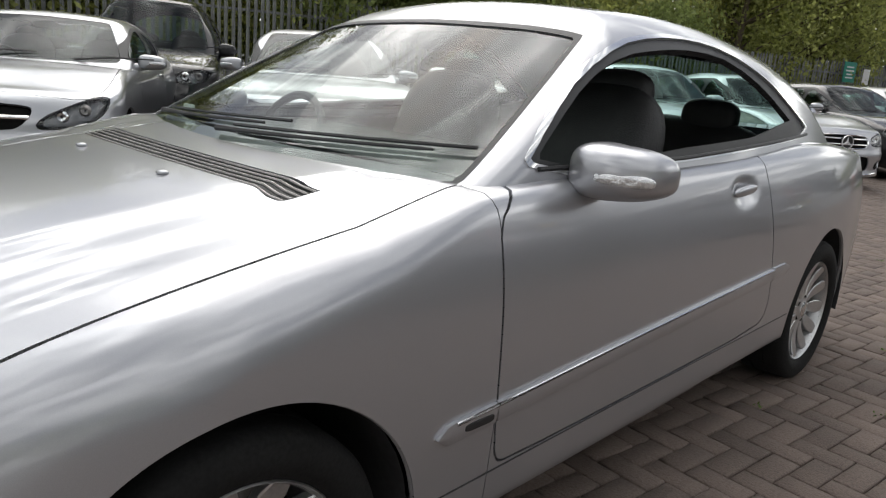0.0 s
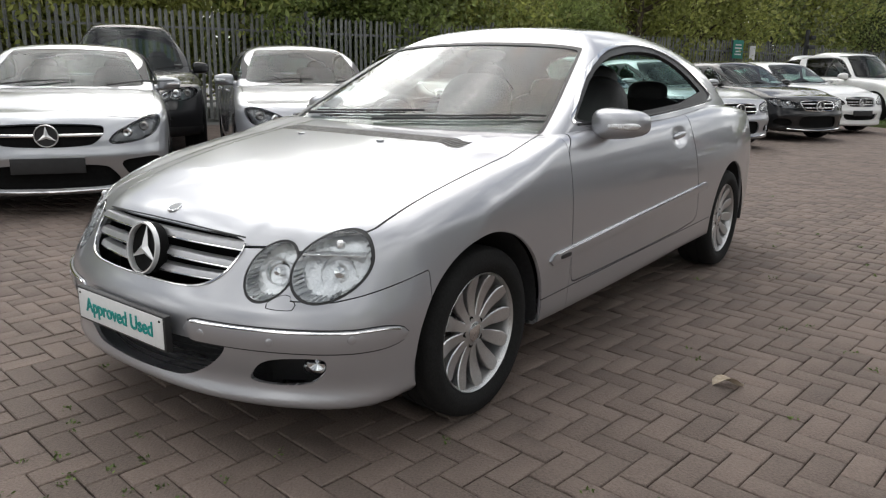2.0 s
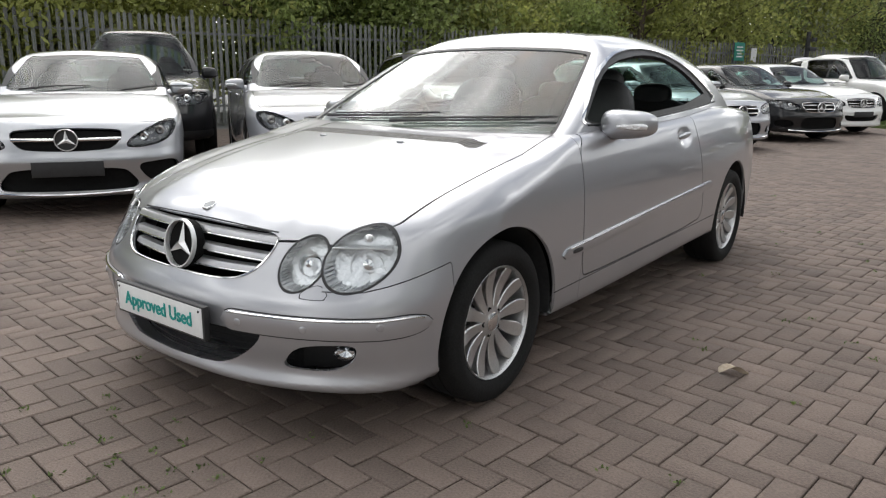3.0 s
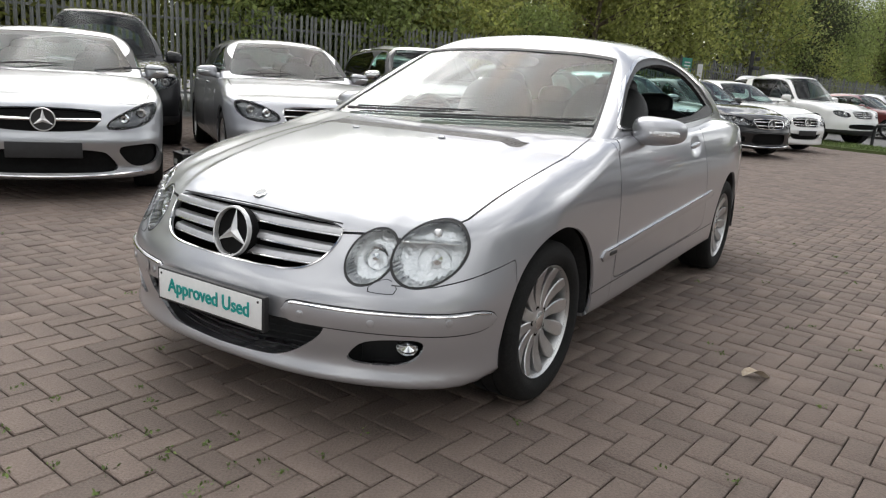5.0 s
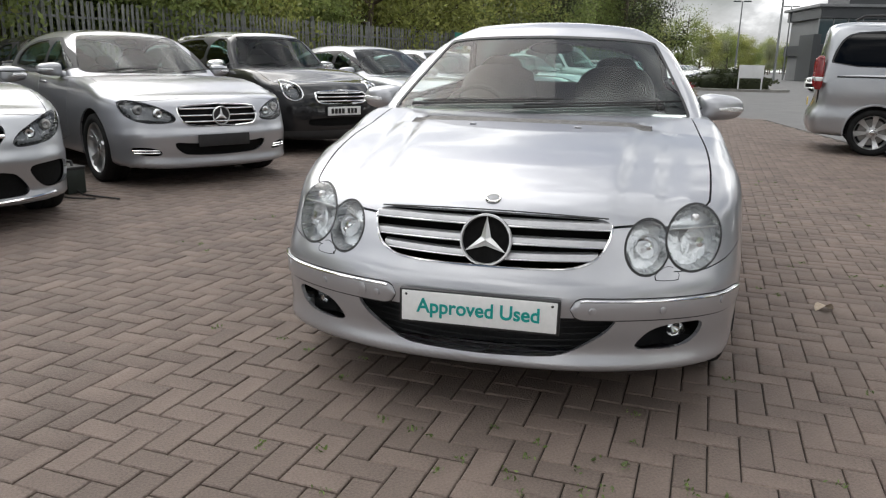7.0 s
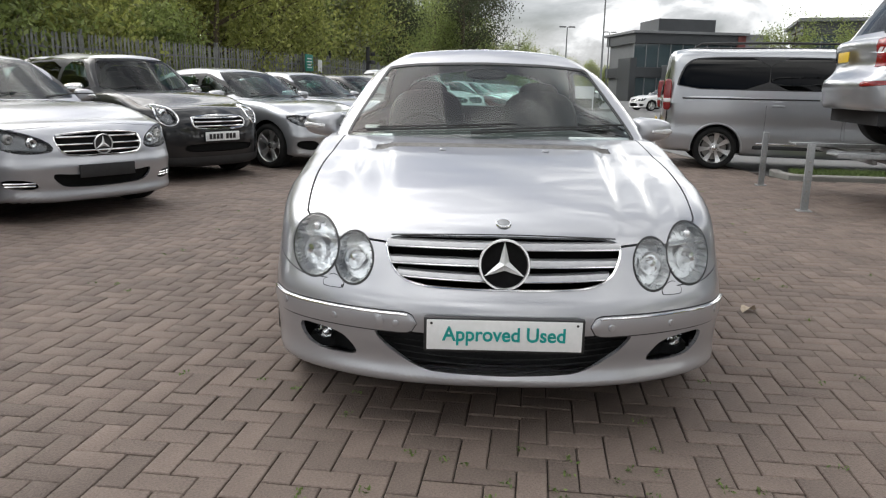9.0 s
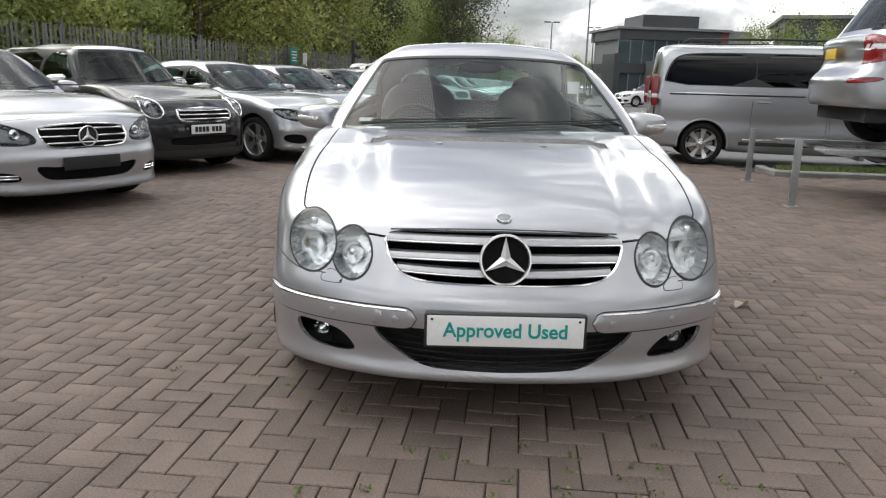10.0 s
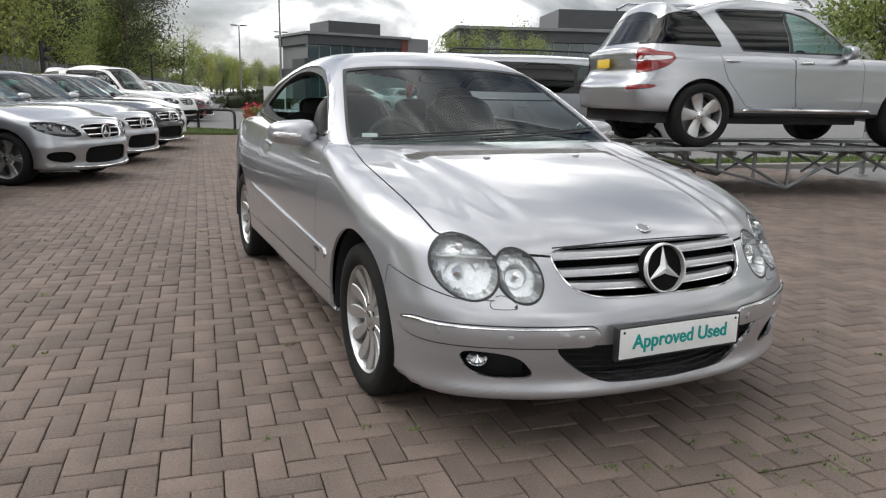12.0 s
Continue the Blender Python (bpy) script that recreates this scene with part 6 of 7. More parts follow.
def panel_van():
    P = car_shape(3.2, 0.85, 4.05, 0.95, 1.9, 1.22, 1.0, 1.15, 0.1, 0.75, 4.02, 3.9, 1.15, 0.33, style="twin7", r_back=0.08, sill_z=0.3)
    P["prof"] = [(0.14, 0.15), (0.25, 0.05), (0.4, 0.0), (0.6, 0.0), (0.8, 0.05), (1.0, 0.15), (1.3, 0.6)]
    P["rprof"] = [(0.2, -0.06), (0.36, 0.03), (0.58, 0.03), (0.66, -0.01), (1.0, -0.03), (1.3, -0.05)]
    P["r_top"], P["r_bonnet"], P["pane_round"], P["r_roof"] = 0.015, 0.05, 1, 0.09
    P["rear_round"], P["back_bow"], P["back_slope"] = 0.07, 0.035, 0.14
    P["wy"] = [(-0.85, 0.95), (0.0, 1.0), (1.5, 1.0), (3.0, 1.0), (3.8, 0.99), (4.05, 0.96)]
    P["side_y"] = [(0.0, 0.95), (0.6, 1.0), (2.0, 1.0), (3.6, 1.0), (3.9, 0.985), (4.02, 0.96)]
    P["side"] = [(1.0, 0.945), (1.15, 0.935), (1.4, 0.9), (1.6, 0.865), (1.75, 0.83), (1.95, 0.77)]
    P["wz"] = [(0.15, 0.88), (0.25, 0.93), (0.4, 0.95), (0.56, 0.955), (0.64, 0.945), (0.8, 0.95), (1.0, 0.948), (1.1, 0.942), (1.2, 0.93)]
    P["roof"] = [(0.2, 1.6), (0.65, 1.84), (1.0, 1.885), (2.2, 1.9), (3.4, 1.89), (3.8, 1.87), (4.02, 1.8)]
    P["holes"] = []
    P["lamps"] = []
    P["doors"] = [[(0.5, 1.22), (0.4, 0.9), (0.45, 0.4), (1.3, 0.36), (1.36, 0.5), (1.36, 1.22)], [(1.4, 1.22), (1.4, 0.5), (1.42, 0.36), (2.45, 0.36), (2.5, 0.5), (2.5, 1.22)]]
    P["dlo"] = [(0.5, 1.23), (0.95, 1.63), (1.1, 1.72), (2.4, 1.745), (3.5, 1.735), (3.72, 1.66), (3.82, 1.45), (3.86, 1.24), (2.4, 1.225)]
    P["panes"] = [([(0.6, 1.25), (0.98, 1.61), (1.12, 1.69), (1.33, 1.71), (1.33, 1.245)], GLASS_GREEN), ([(1.38, 1.245), (1.38, 1.71), (2.475, 1.728), (2.475, 1.24)], GLASS_DARK), ([(2.49, 1.24), (2.49, 1.728), (3.48, 1.72), (3.69, 1.65), (3.79, 1.45), (3.83, 1.255)], GLASS_DARK)]
    P["windscreen"] = [(-0.6, 1.22), (0.7, 1.22), (0.62, 1.72), (-0.6, 1.78)]
    P["backlight"] = [(-0.6, 1.2), (0.68, 1.2), (0.6, 1.7), (-0.6, 1.74)]
    P["mirror_at"], P["handle_z"] = (1.02, 0.6, 1.2), 1.0
    return P


def small_hatch():
    P = car_shape(2.5, 0.72, 3.15, 0.85, 1.48, 0.98, 0.78, 0.98, 0.55, 1.15, 3.05, 2.7, 1.05, 0.3, style="five", grille_box=(0.4, 0.5, 0.7), plate=(0.5, 0.1, 0.42, BLACK_PLASTIC))
    P["holes"] = [("grille", "front", [(-0.6, 0.62), (0.3, 0.62), (0.36, 0.66), (0.3, 0.7), (-0.6, 0.7)], BLACK_PLASTIC, 0.02), ("intake", "front", [(-0.6, 0.26), (0.5, 0.26), (0.5, 0.36), (-0.6, 0.36)], BLACK_PLASTIC, 0.02)]
    P["lamps"] = [([(0.42, 0.63), (0.6, 0.6), (0.78, 0.7), (0.78, 0.77), (0.6, 0.75)], ((0.0, 0.0, 0.045, 1),))]
    P["doors"] = four_door(P, 0.65, 1.45, 2.4)
    saloon_panes(P, 0.66, 1.48, 2.8, 1.48, 0.98)
    return P


def parked(x, y, heading):
    """Front axle at (x, y), nose towards heading (degrees from +x)."""
    return pose(x, y, 0, 0, 0, 90 + heading)


ROW = "cars parked in a row along the fence"
HEAD = -33.0
plain_car("cabriolet", sports_cabriolet(), parked(-4.42, 1.12, HEAD), SILVER_COOL, "pale silver sports car with a black grille, parked by the fence", ROW, 0.024)
plain_car("saloon", executive_saloon(), parked(-3.95, 3.75, HEAD), SILVER, "silver executive saloon with a three-bar chrome grille", ROW, 0.024)
plain_car("crossover", mini_crossover(), parked(-3.72, 6.5, HEAD), BLACK_PAINT, "small black crossover with round headlights and a white plate", ROW, 0.024)
COMPACT = compact_saloon()
plain_car("saloon", COMPACT, parked(-2.4, 8.2, HEAD), SILVER_COOL, "silver compact saloon with large side air intakes", ROW, 0.026)
plain_car("saloon", COMPACT, parked(-1.85, 10.6, HEAD), SILVER, "silver compact saloon between two others in the row", ROW, 0.03)
plain_car("saloon", COMPACT, parked(-1.22, 13.3, HEAD), BLACK_PAINT, "black compact saloon with a chrome-edged bumper", ROW, 0.03)
plain_car("saloon", executive_saloon(), parked(-0.95, 15.9, HEAD), WHITE_PAINT, "white saloon with a plain black lower grille", ROW, 0.034)
plain_car("off_roader", large_suv(), parked(-0.2, 20.7, HEAD), WHITE_PAINT, "white off-road estate behind the grass strip", ROW, 0.036)
BACK = "cars parked close to the fence"
plain_car("off_roader", large_suv(), parked(-7.23, 3.4, HEAD), BLACK_PAINT, "black off-road estate with chrome mirrors by the fence", BACK, 0.034)
plain_car("hatchback", small_hatch(), parked(-7.9, 7.3, HEAD), BLACK_PAINT, "dark hatchback standing behind the silver saloon", BACK, 0.036)
plain_car("hatchback", small_hatch(), parked(-7.0, 10.2, HEAD), WHITE_PAINT, "white hatchback standing behind the black crossover", BACK, 0.036)
plain_car("hatchback", small_hatch(), parked(-8.4, 0.6, HEAD), SILVER_DARK, "grey hatchback beside the black off-road estate", BACK, 0.036)

ml = plain_car("off_roader", large_suv(), Matrix.Translation((0, 0, 0.61)) @ parked(7.76, 4.50, -11.0), SILVER_COOL, "silver off-road estate raised on a steel display ramp", "", 0.024)[0]
van = plain_car("van", panel_van(), parked(7.26, 8.88, -12.0), SILVER_COOL, "silver passenger van with dark side windows on the road", "", 0.03, "van")[0]

for sgn in (1, -1):
    tl = part("tail_light", blob(0.035, 0.06, 0.24, (sgn * 0.905, 3.98, 1.15), 4), RED_LENS, van, "tall red tail light")
    part("clear_band", blob(0.037, 0.062, 0.04, (sgn * 0.906, 3.98, 1.06), 4), REFLECTOR, tl)
    part("door_rail", box(0.012, 2.0, 0.022, (sgn * 0.951, 2.75, 1.1), 0.004), BLACK_PLASTIC, van)
    part("sill_trim", box(0.02, 2.0, 0.03, (sgn * 0.945, 1.6, 0.42), 0.006), CHROME, van)
    part("sill_shadow", box(0.02, 2.1, 0.06, (sgn * 0.935, 1.6, 0.36), 0.006), BLACK_PLASTIC, van)
    part("roof_rail", tube([(sgn * 0.72, 0.95, 1.88), (sgn * 0.72, 1.05, 1.935), (sgn * 0.72, 2.2, 1.95), (sgn * 0.72, 3.5, 1.94), (sgn * 0.72, 3.6, 1.88)], 0.018, 8), BLACK_PLASTIC, van)
    for hy in (0.0, 3.2):
        arc = [(sgn * 0.953, hy + 0.385 * math.cos(a), 0.33 + 0.385 * math.sin(a)) for a in np.radians(np.linspace(-6, 186, 30))]
        part("arch_lip", tube(arc, 0.016, 6), SILVER_COOL, van)
part("number_plate", box(0.52, 0.012, 0.11, (0, 4.08, 0.72), 0.004), PLATE_YELLOW, van)
for sgn in (1, -1):
    part("roof_rail", tube([(sgn * 0.62, 1.3, 1.72), (sgn * 0.63, 1.4, 1.79), (sgn * 0.63, 2.3, 1.815), (sgn * 0.61, 3.2, 1.79), (sgn * 0.6, 3.35, 1.72)], 0.02, 8), CHROME, ml)
part("number_plate", box(0.34, 0.012, 0.11, (0, 3.775, 0.98), 0.004), PLATE_YELLOW, ml)
for sgn in (1, -1):
    part("side_step", tube([(sgn * 0.93, 0.55, 0.44), (sgn * 0.95, 0.62, 0.45), (sgn * 0.95, 2.3, 0.45), (sgn * 0.93, 2.36, 0.44)], 0.022, 8), CHROME, ml, "chrome side step")


# ---- ground ----
def flat(poly, z, thick):
    return prism(poly, z - thick, z)


solid("ground", flat([(-400, -400), (400, -400), (400, 400), (-400, 400)], -0.03, 0.2), ASPHALT, pose(0, 0, 0), "weathered grey asphalt", "ground", kind="structure", smooth=False)
PAVED = [(-14.0, -9.0), (9.0, -9.0), (9.0, 7.1), (4.6, 7.3), (4.4, 9.2), (3.9, 16.4), (2.4, 17.6), (0.2, 17.9), (-2.6, 20.2), (-8.0, 21.5)]
bed = solid("pavement", flat(PAVED, -0.012, 0.2), JOINT, pose(0, 0, 0), "red-brown block paving laid in herringbone", "pavement", kind="structure", smooth=False)


def herringbone(poly, turn):
    """Middles and turns of rectangular blocks over a stretch of the plan."""
    q = np.array(poly)
    c, s = math.cos(radians(turn)), math.sin(radians(turn))
    w = 0.0975
    r = int(26 / w)
    i, j = np.meshgrid(np.arange(-r, r), np.arange(-r, r), indexing="ij")
    k = (i - j) % 4
    h, v = k == 0, k == 2
    u = np.concatenate([(i[h] + 1.0) * w, (i[v] + 0.5) * w])
    t = np.concatenate([(j[h] + 0.5) * w, (j[v] + 0.0) * w])
    ang = np.concatenate([np.zeros(h.sum()), np.full(v.sum(), 90.0)])
    x, y = -1.3224 + u * c - t * s, -0.9478 + u * s + t * c
    keep = sd_poly(x, y, q) < -0.12
    return x[keep], y[keep], ang[keep] + turn


bx, by, ba = herringbone(PAVED, -6.25)
rng = np.random.default_rng(3)


def block_verts(half_l=0.0953, half_w=0.0464, top=0.0, low=-0.012, bev=0.004):
    o = [(-half_l, -half_w), (half_l, -half_w), (half_l, half_w), (-half_l, half_w)]
    n = [(-half_l + bev, -half_w + bev), (half_l - bev, -half_w + bev), (half_l - bev, half_w - bev), (-half_l + bev, half_w - bev)]
    return np.array([(x, y, low) for x, y in o] + [(x, y, top - bev * 0.9) for x, y in o] + [(x, y, top) for x, y in n])


FACES_FULL = [(8, 9, 10, 11)] + [(4 + k, 4 + (k + 1) % 4, 8 + (k + 1) % 4, 8 + k) for k in range(4)] + [(k, (k + 1) % 4, 4 + (k + 1) % 4, 4 + k) for k in range(4)]


def laid(x, y, a, full=True):
    """Blocks joined in one mesh, each a little uneven."""
    base = block_verts()
    n = len(x)
    ca, sa = np.cos(np.radians(a)), np.sin(np.radians(a))
    tilt = rng.normal(0, 0.006, (n, 2))
    lift = rng.normal(0, 0.0012, n)
    v = np.repeat(base[None], n, 0)
    z = v[..., 2] + (v[..., 0] * tilt[:, :1] + v[..., 1] * tilt[:, 1:]) * (v[..., 2] > -0.01) + lift[:, None]
    vx = x[:, None] + v[..., 0] * ca[:, None] - v[..., 1] * sa[:, None]
    vy = y[:, None] + v[..., 0] * sa[:, None] + v[..., 1] * ca[:, None]
    verts = np.stack([vx, vy, z], -1).reshape(-1, 3)
    f = np.array(FACES_FULL if full else FACES_FULL[:5])
    faces = (f[None] + (np.arange(n) * 12)[:, None, None]).reshape(-1, 4)
    me = bpy.data.meshes.new("paving_blocks")
    me.vertices.add(len(verts))
    me.vertices.foreach_set("co", verts.ravel())
    me.loops.add(faces.size)
    me.loops.foreach_set("vertex_index", faces.ravel())
    me.polygons.add(len(faces))
    me.polygons.foreach_set("loop_start", np.arange(0, faces.size, 4))
    me.polygons.foreach_set("loop_total", np.full(len(faces), 4))
    me.update(calc_edges=True)
    me.materials.append(BRICK)
    return me


single = (bx > -1.25) & (bx < 1.25) & (by > -2.35) & (by < -0.15)
single &= np.cumsum(single) <= 300
nearby = ~single & (np.hypot(bx - 0.3, by + 1.0) < 6.5)
for nm, mask, full in (("paving_blocks", nearby, True), ("distant_paving_blocks", ~single & ~nearby, False)):
    ob = new(nm, laid(bx[mask], by[mask], ba[mask], full))
    ob.parent = bed
    tagged(ob, kind="stuff")

# ---- verge, kerb, grass ----
VERGE = [(4.75, 7.45), (14.0, 6.6), (14.0, 7.7), (4.9, 8.1)]


def kerb_line(pts, name="kerb"):
    p = np.array(pts, float)
    d = np.gradient(p, axis=0)
    d /= np.linalg.norm(d, axis=1, keepdims=True)
    n = np.stack([-d[:, 1], d[:, 0]], 1)
    prof = [(-0.062, -0.1), (-0.062, 0.05), (-0.048, 0.065), (0.062, 0.07), (0.062, -0.1)]
    v = [(p[i, 0] + n[i, 0] * a, p[i, 1] + n[i, 1] * a, b) for i in range(len(p)) for a, b in prof]
    k = len(prof)
    f = [(i * k + j, i * k + j + 1, (i + 1) * k + j + 1, (i + 1) * k + j) for i in range(len(p) - 1) for j in range(k - 1)]
    return solid(name, (np.array(v), f + [tuple(range(k)), tuple((len(p) - 1) * k + j for j in reversed(range(k)))]), CONCRETE, pose(0, 0, 0), "pale concrete kerb", "kerb", kind="structure", smooth=False)


def blades(poly, z, count, seed, tall=0.07):
    """A sward of single blades."""
    r = np.random.default_rng(seed)
    q = np.array(poly)
    lo, hi = q.min(0), q.max(0)
    p = r.uniform(lo, hi, (count * 2, 2))
    p = p[sd_poly(p[:, 0], p[:, 1], q) < 0][:count]
    a, hgt, lean = r.uniform(0, 6.28, len(p)), r.uniform(0.4, 1, len(p)) * tall, r.normal(0, 0.03, (len(p), 2))
    w = 0.006
    v0 = np.stack([p[:, 0] - w * np.cos(a), p[:, 1] - w * np.sin(a), np.full(len(p), z)], 1)
    v1 = np.stack([p[:, 0] + w * np.cos(a), p[:, 1] + w * np.sin(a), np.full(len(p), z)], 1)
    v2 = np.stack([p[:, 0] + lean[:, 0], p[:, 1] + lean[:, 1], z + hgt], 1)
    v = np.stack([v0, v1, v2], 1).reshape(-1, 3)
    return v, np.arange(len(v)).reshape(-1, 3).tolist()


def lawn(name, poly, z, count, seed, label):
    solid(name, flat(poly, z, 0.15), GRASS_SOIL, pose(0, 0, 0), label, "grass", kind="structure", smooth=False)
    solid("grass", blades(poly, z, count, seed), GRASS, pose(0, 0, 0), "short mown grass blades", "grass", kind="stuff", smooth=False)


lawn("verge", VERGE, 0.055, 16000, 5, "mown grass verge between kerb and road")
kerb_line([(4.7, 8.15), (4.62, 7.8), (4.66, 7.45), (4.9, 7.35), (7.0, 7.17), (14.0, 6.5)])
STRIP = [(-2.4, 20.6), (0.3, 18.05), (1.9, 17.75), (2.1, 18.6), (0.9, 20.0), (-1.0, 21.5)]
lawn("grass_strip", STRIP, 0.05, 9000, 6, "narrow mown grass strip at the paving's end")

# ---- palisade fence ----
FENCE_A, FENCE_B, FENCE_C = (-15.2, -3.0), (-6.0, 26.0), (9.5, 125.0)


def pale_shape(hgt=2.35, wide=0.072):
    """A W-section pale with a three-pointed top."""
    xs = [-wide / 2, -wide / 4, -wide * 0.1, 0, wide * 0.1, wide / 4, wide / 2]
    ys = [0.014, 0.0, 0.0, 0.009, 0.0, 0.0, 0.014]
    tops = [hgt - 0.09, hgt - 0.05, hgt - 0.06, hgt, hgt - 0.06, hgt - 0.05, hgt - 0.09]
    v, f = [], []
    for off in (0.0, 0.003):
        for zz in (0.03, 1.0):
            v += [(x, y + off, (hgt - 0.12) if zz == 1.0 else zz) for x, y in zip(xs, ys)]
        v += [(x, y + off, t) for x, y, t in zip(xs, ys, tops)]
    for base in (0, 21):
        for row in (0, 7):
            for k in range(6):
                q = (base + row + k, base + row + k + 1, base + row + 8 + k, base + row + 7 + k)
                f.append(q if base == 0 else tuple(reversed(q)))
    return np.array(v), f


def fence_run(a, b, pitch, label, seed, single=True, dark=False):
    a, b = np.array(a), np.array(b)
    d = (b - a) / np.linalg.norm(b - a)
    ln = float(np.linalg.norm(b - a))
    n = np.array((d[1], -d[0]))
    turn = math.degrees(math.atan2(d[1], d[0])) + 180
    base = new("palisade_fence")
    tagged(base, label, "fence", kind="structure")
    base.matrix_world = pose(a[0], a[1], 0, 0, 0, turn - 180)
    steel = FENCE_STEEL
    r = random.Random(seed)
    me = mesh_of("pale", pale_shape(), steel, smooth=False)
    xs = np.arange(0.1, ln, pitch)
    far = []
    for k, x in enumerate(xs):
        m = pose(x, -0.035 + r.uniform(-0.004, 0.004), r.uniform(-0.015, 0.015), r.uniform(-0.6, 0.6), r.uniform(-0.7, 0.7), r.uniform(-2, 2))
        if single and k < 300:
            p = new("pale", me)
            p.parent = base
            p.matrix_basis = m
        else:
            far.append(moved(pale_shape(), m))
    if far:
        ob = part("distant_pales", join(*far), steel, base, smooth=False)
        tagged(ob, kind="stuff")
    for z in (0.42, 1.95):
        part("rail", join(box(ln, 0.006, 0.05, (ln / 2, 0.0, z), 0.001), box(ln, 0.05, 0.006, (ln / 2, 0.024, z + 0.022), 0.001)), steel, base, smooth=False)
    post = mesh_of("post", join(box(0.006, 0.1, 2.45, (0, 0.06, 1.2), 0.001), box(0.055, 0.007, 2.45, (0, 0.01, 1.2), 0.001), box(0.055, 0.007, 2.45, (0, 0.11, 1.2), 0.001)), steel, smooth=False)
    for x in np.arange(0, ln + 0.1, 2.75):
        p = new("post", post)
        p.parent = base
        p.matrix_basis = pose(x, 0, 0)
    return base


fence_run(FENCE_A, FENCE_B, 0.138, "weathered grey steel palisade fence with pointed pales", 11)
fence_run(FENCE_B, FENCE_C, 0.2, "distant grey palisade fence along the road", 12, single=False)

# sign boards on the fence
sign = thing("sign_board", pose(-5.85, 25.4, 2.0, 0, 0, 74), "green notice board with white lettering bars on the fence", "sign")
part("panel", box(0.62, 0.02, 0.62, (0, -0.08, 0), 0.006), SIGN_GREEN, sign)
for z, w in ((0.15, 0.36), (0.04, 0.42), (-0.07, 0.3), (-0.17, 0.38)):
    part("text_bar", box(w, 0.006, 0.045, (0, -0.094, z), 0.001), SIGN_WHITE, sign)
small = thing("notice", pose(-5.6, 26.3, 1.9, 0, 0, 74), "small white notice on the fence", "sign")
part("panel", box(0.34, 0.02, 0.48, (0, -0.08, 0), 0.005), SIGN_WHITE, small)

# camera post by the fence
cp = thing("camera_post", pose(-3.5, 25.0, 0), "dark steel post with two small security cameras", "post")
part("pole", tube([(0, 0, 0), (0, 0, 2.6)], 0.07, 12), BLACK_PLASTIC, cp)
for z, a in ((2.35, 20), (2.05, -30)):
    part("security_camera", moved(box(0.14, 0.3, 0.13, (0.18, 0, 0), 0.03), pose(0, 0, z, 0, 0, a)), BLACK_PLASTIC, cp)
for x, y, hgt in ((-5.6, 29.0, 2.6), (1.0, 47.0, 3.2)):
    lp = thing("fence_post", pose(x, y, 0), "tall dark post along the fence", "post")
    part("pole", tube([(0, 0, 0), (0, 0, hgt)], 0.06, 10), BLACK_PLASTIC, lp)

# ---- display ramp ----
RAMP = pose(7.76, 4.50, 0.06, 0, 0, -11.0)
ramp = thing("display_ramp", RAMP, "galvanised steel lattice display ramp carrying an off-road estate", "ramp")
for yy in (-0.82, 0.82):
    side = 1 if yy > 0 else -1
    track = part("track", box(6.3, 0.34, 0.02, (-0.85, yy, 0.535), 0.004), STEEL_GREY, ramp)
    for ee in (-0.18, 0.18):
        part("edge_rail", box(6.3, 0.02, 0.045, (-0.85, yy + ee, 0.535), 0.003), STEEL_GREY, track)
    for xx in (-4.2, 1.6):
        ly = yy if yy < 0 else 1.36
        leg = part("leg", box(0.07, 0.05, 0.7, (xx, ly, 0.285), 0.004), STEEL_GREY, ramp)
        part("foot_plate", box(0.14, 0.14, 0.012, (xx, ly, -0.056), 0.002), STEEL_GREY, leg)
        for k in range(5):
            part("bolt", moved(lathe([(0.0, -0.008), (0.012, -0.006), (0.012, 0.0)], 10, "y"), pose(xx, ly - 0.026, 0.05 + 0.1 * k)), DISC, leg)
    for x0, z0, x1, z1 in ((-3.6, 0.5, -1.5, 0.03), (-1.5, 0.03, -0.6, 0.5), (-2.5, 0.28, -2.5, 0.5), (-1.5, 0.03, -1.5, 0.5), (-2.5, 0.5, -1.5, 0.03), (-0.6, 0.5, 0.6, 0.03), (0.6, 0.03, 1.6, 0.5), (0.6, 0.03, 0.6, 0.5), (-3.1, 0.39, -3.1, 0.5), (-2.0, 0.14, -2.0, 0.5)):
        part("brace", tube([(x0, yy * 0.93, z0), (x1, yy * 0.93, z1)], 0.022, 6), STEEL_GREY, ramp)
for xx in np.linspace(-3.6, 1.4, 9):
    part("cross_beam", box(0.05, 2.3 if xx < -3.5 else 1.7, 0.05, (xx, 0.3 if xx < -3.5 else 0, 0.47), 0.004), STEEL_GREY, ramp)
for x0, x1 in ((-3.0, -1.9), (-0.9, -0.1), (0.0, 1.2)):
    part("brace", tube([(x0, -0.7, 0.45), (x1, 0.7, 0.08)], 0.02, 6), STEEL_GREY, ramp)

# ---- small things on the paving ----
pot = thing("flower_pot", pose(1.95, 17.75, -0.01), "terracotta pot with red flowers at the paving's edge", "flower pot")
part("pot", lathe([(0.0, 0.0), (0.2, 0.0), (0.22, 0.02), (0.3, 0.46), (0.33, 0.47), (0.335, 0.56), (0.3, 0.56), (0.28, 0.5), (0.0, 0.5)], 32, "z"), TERRACOTTA, pot)


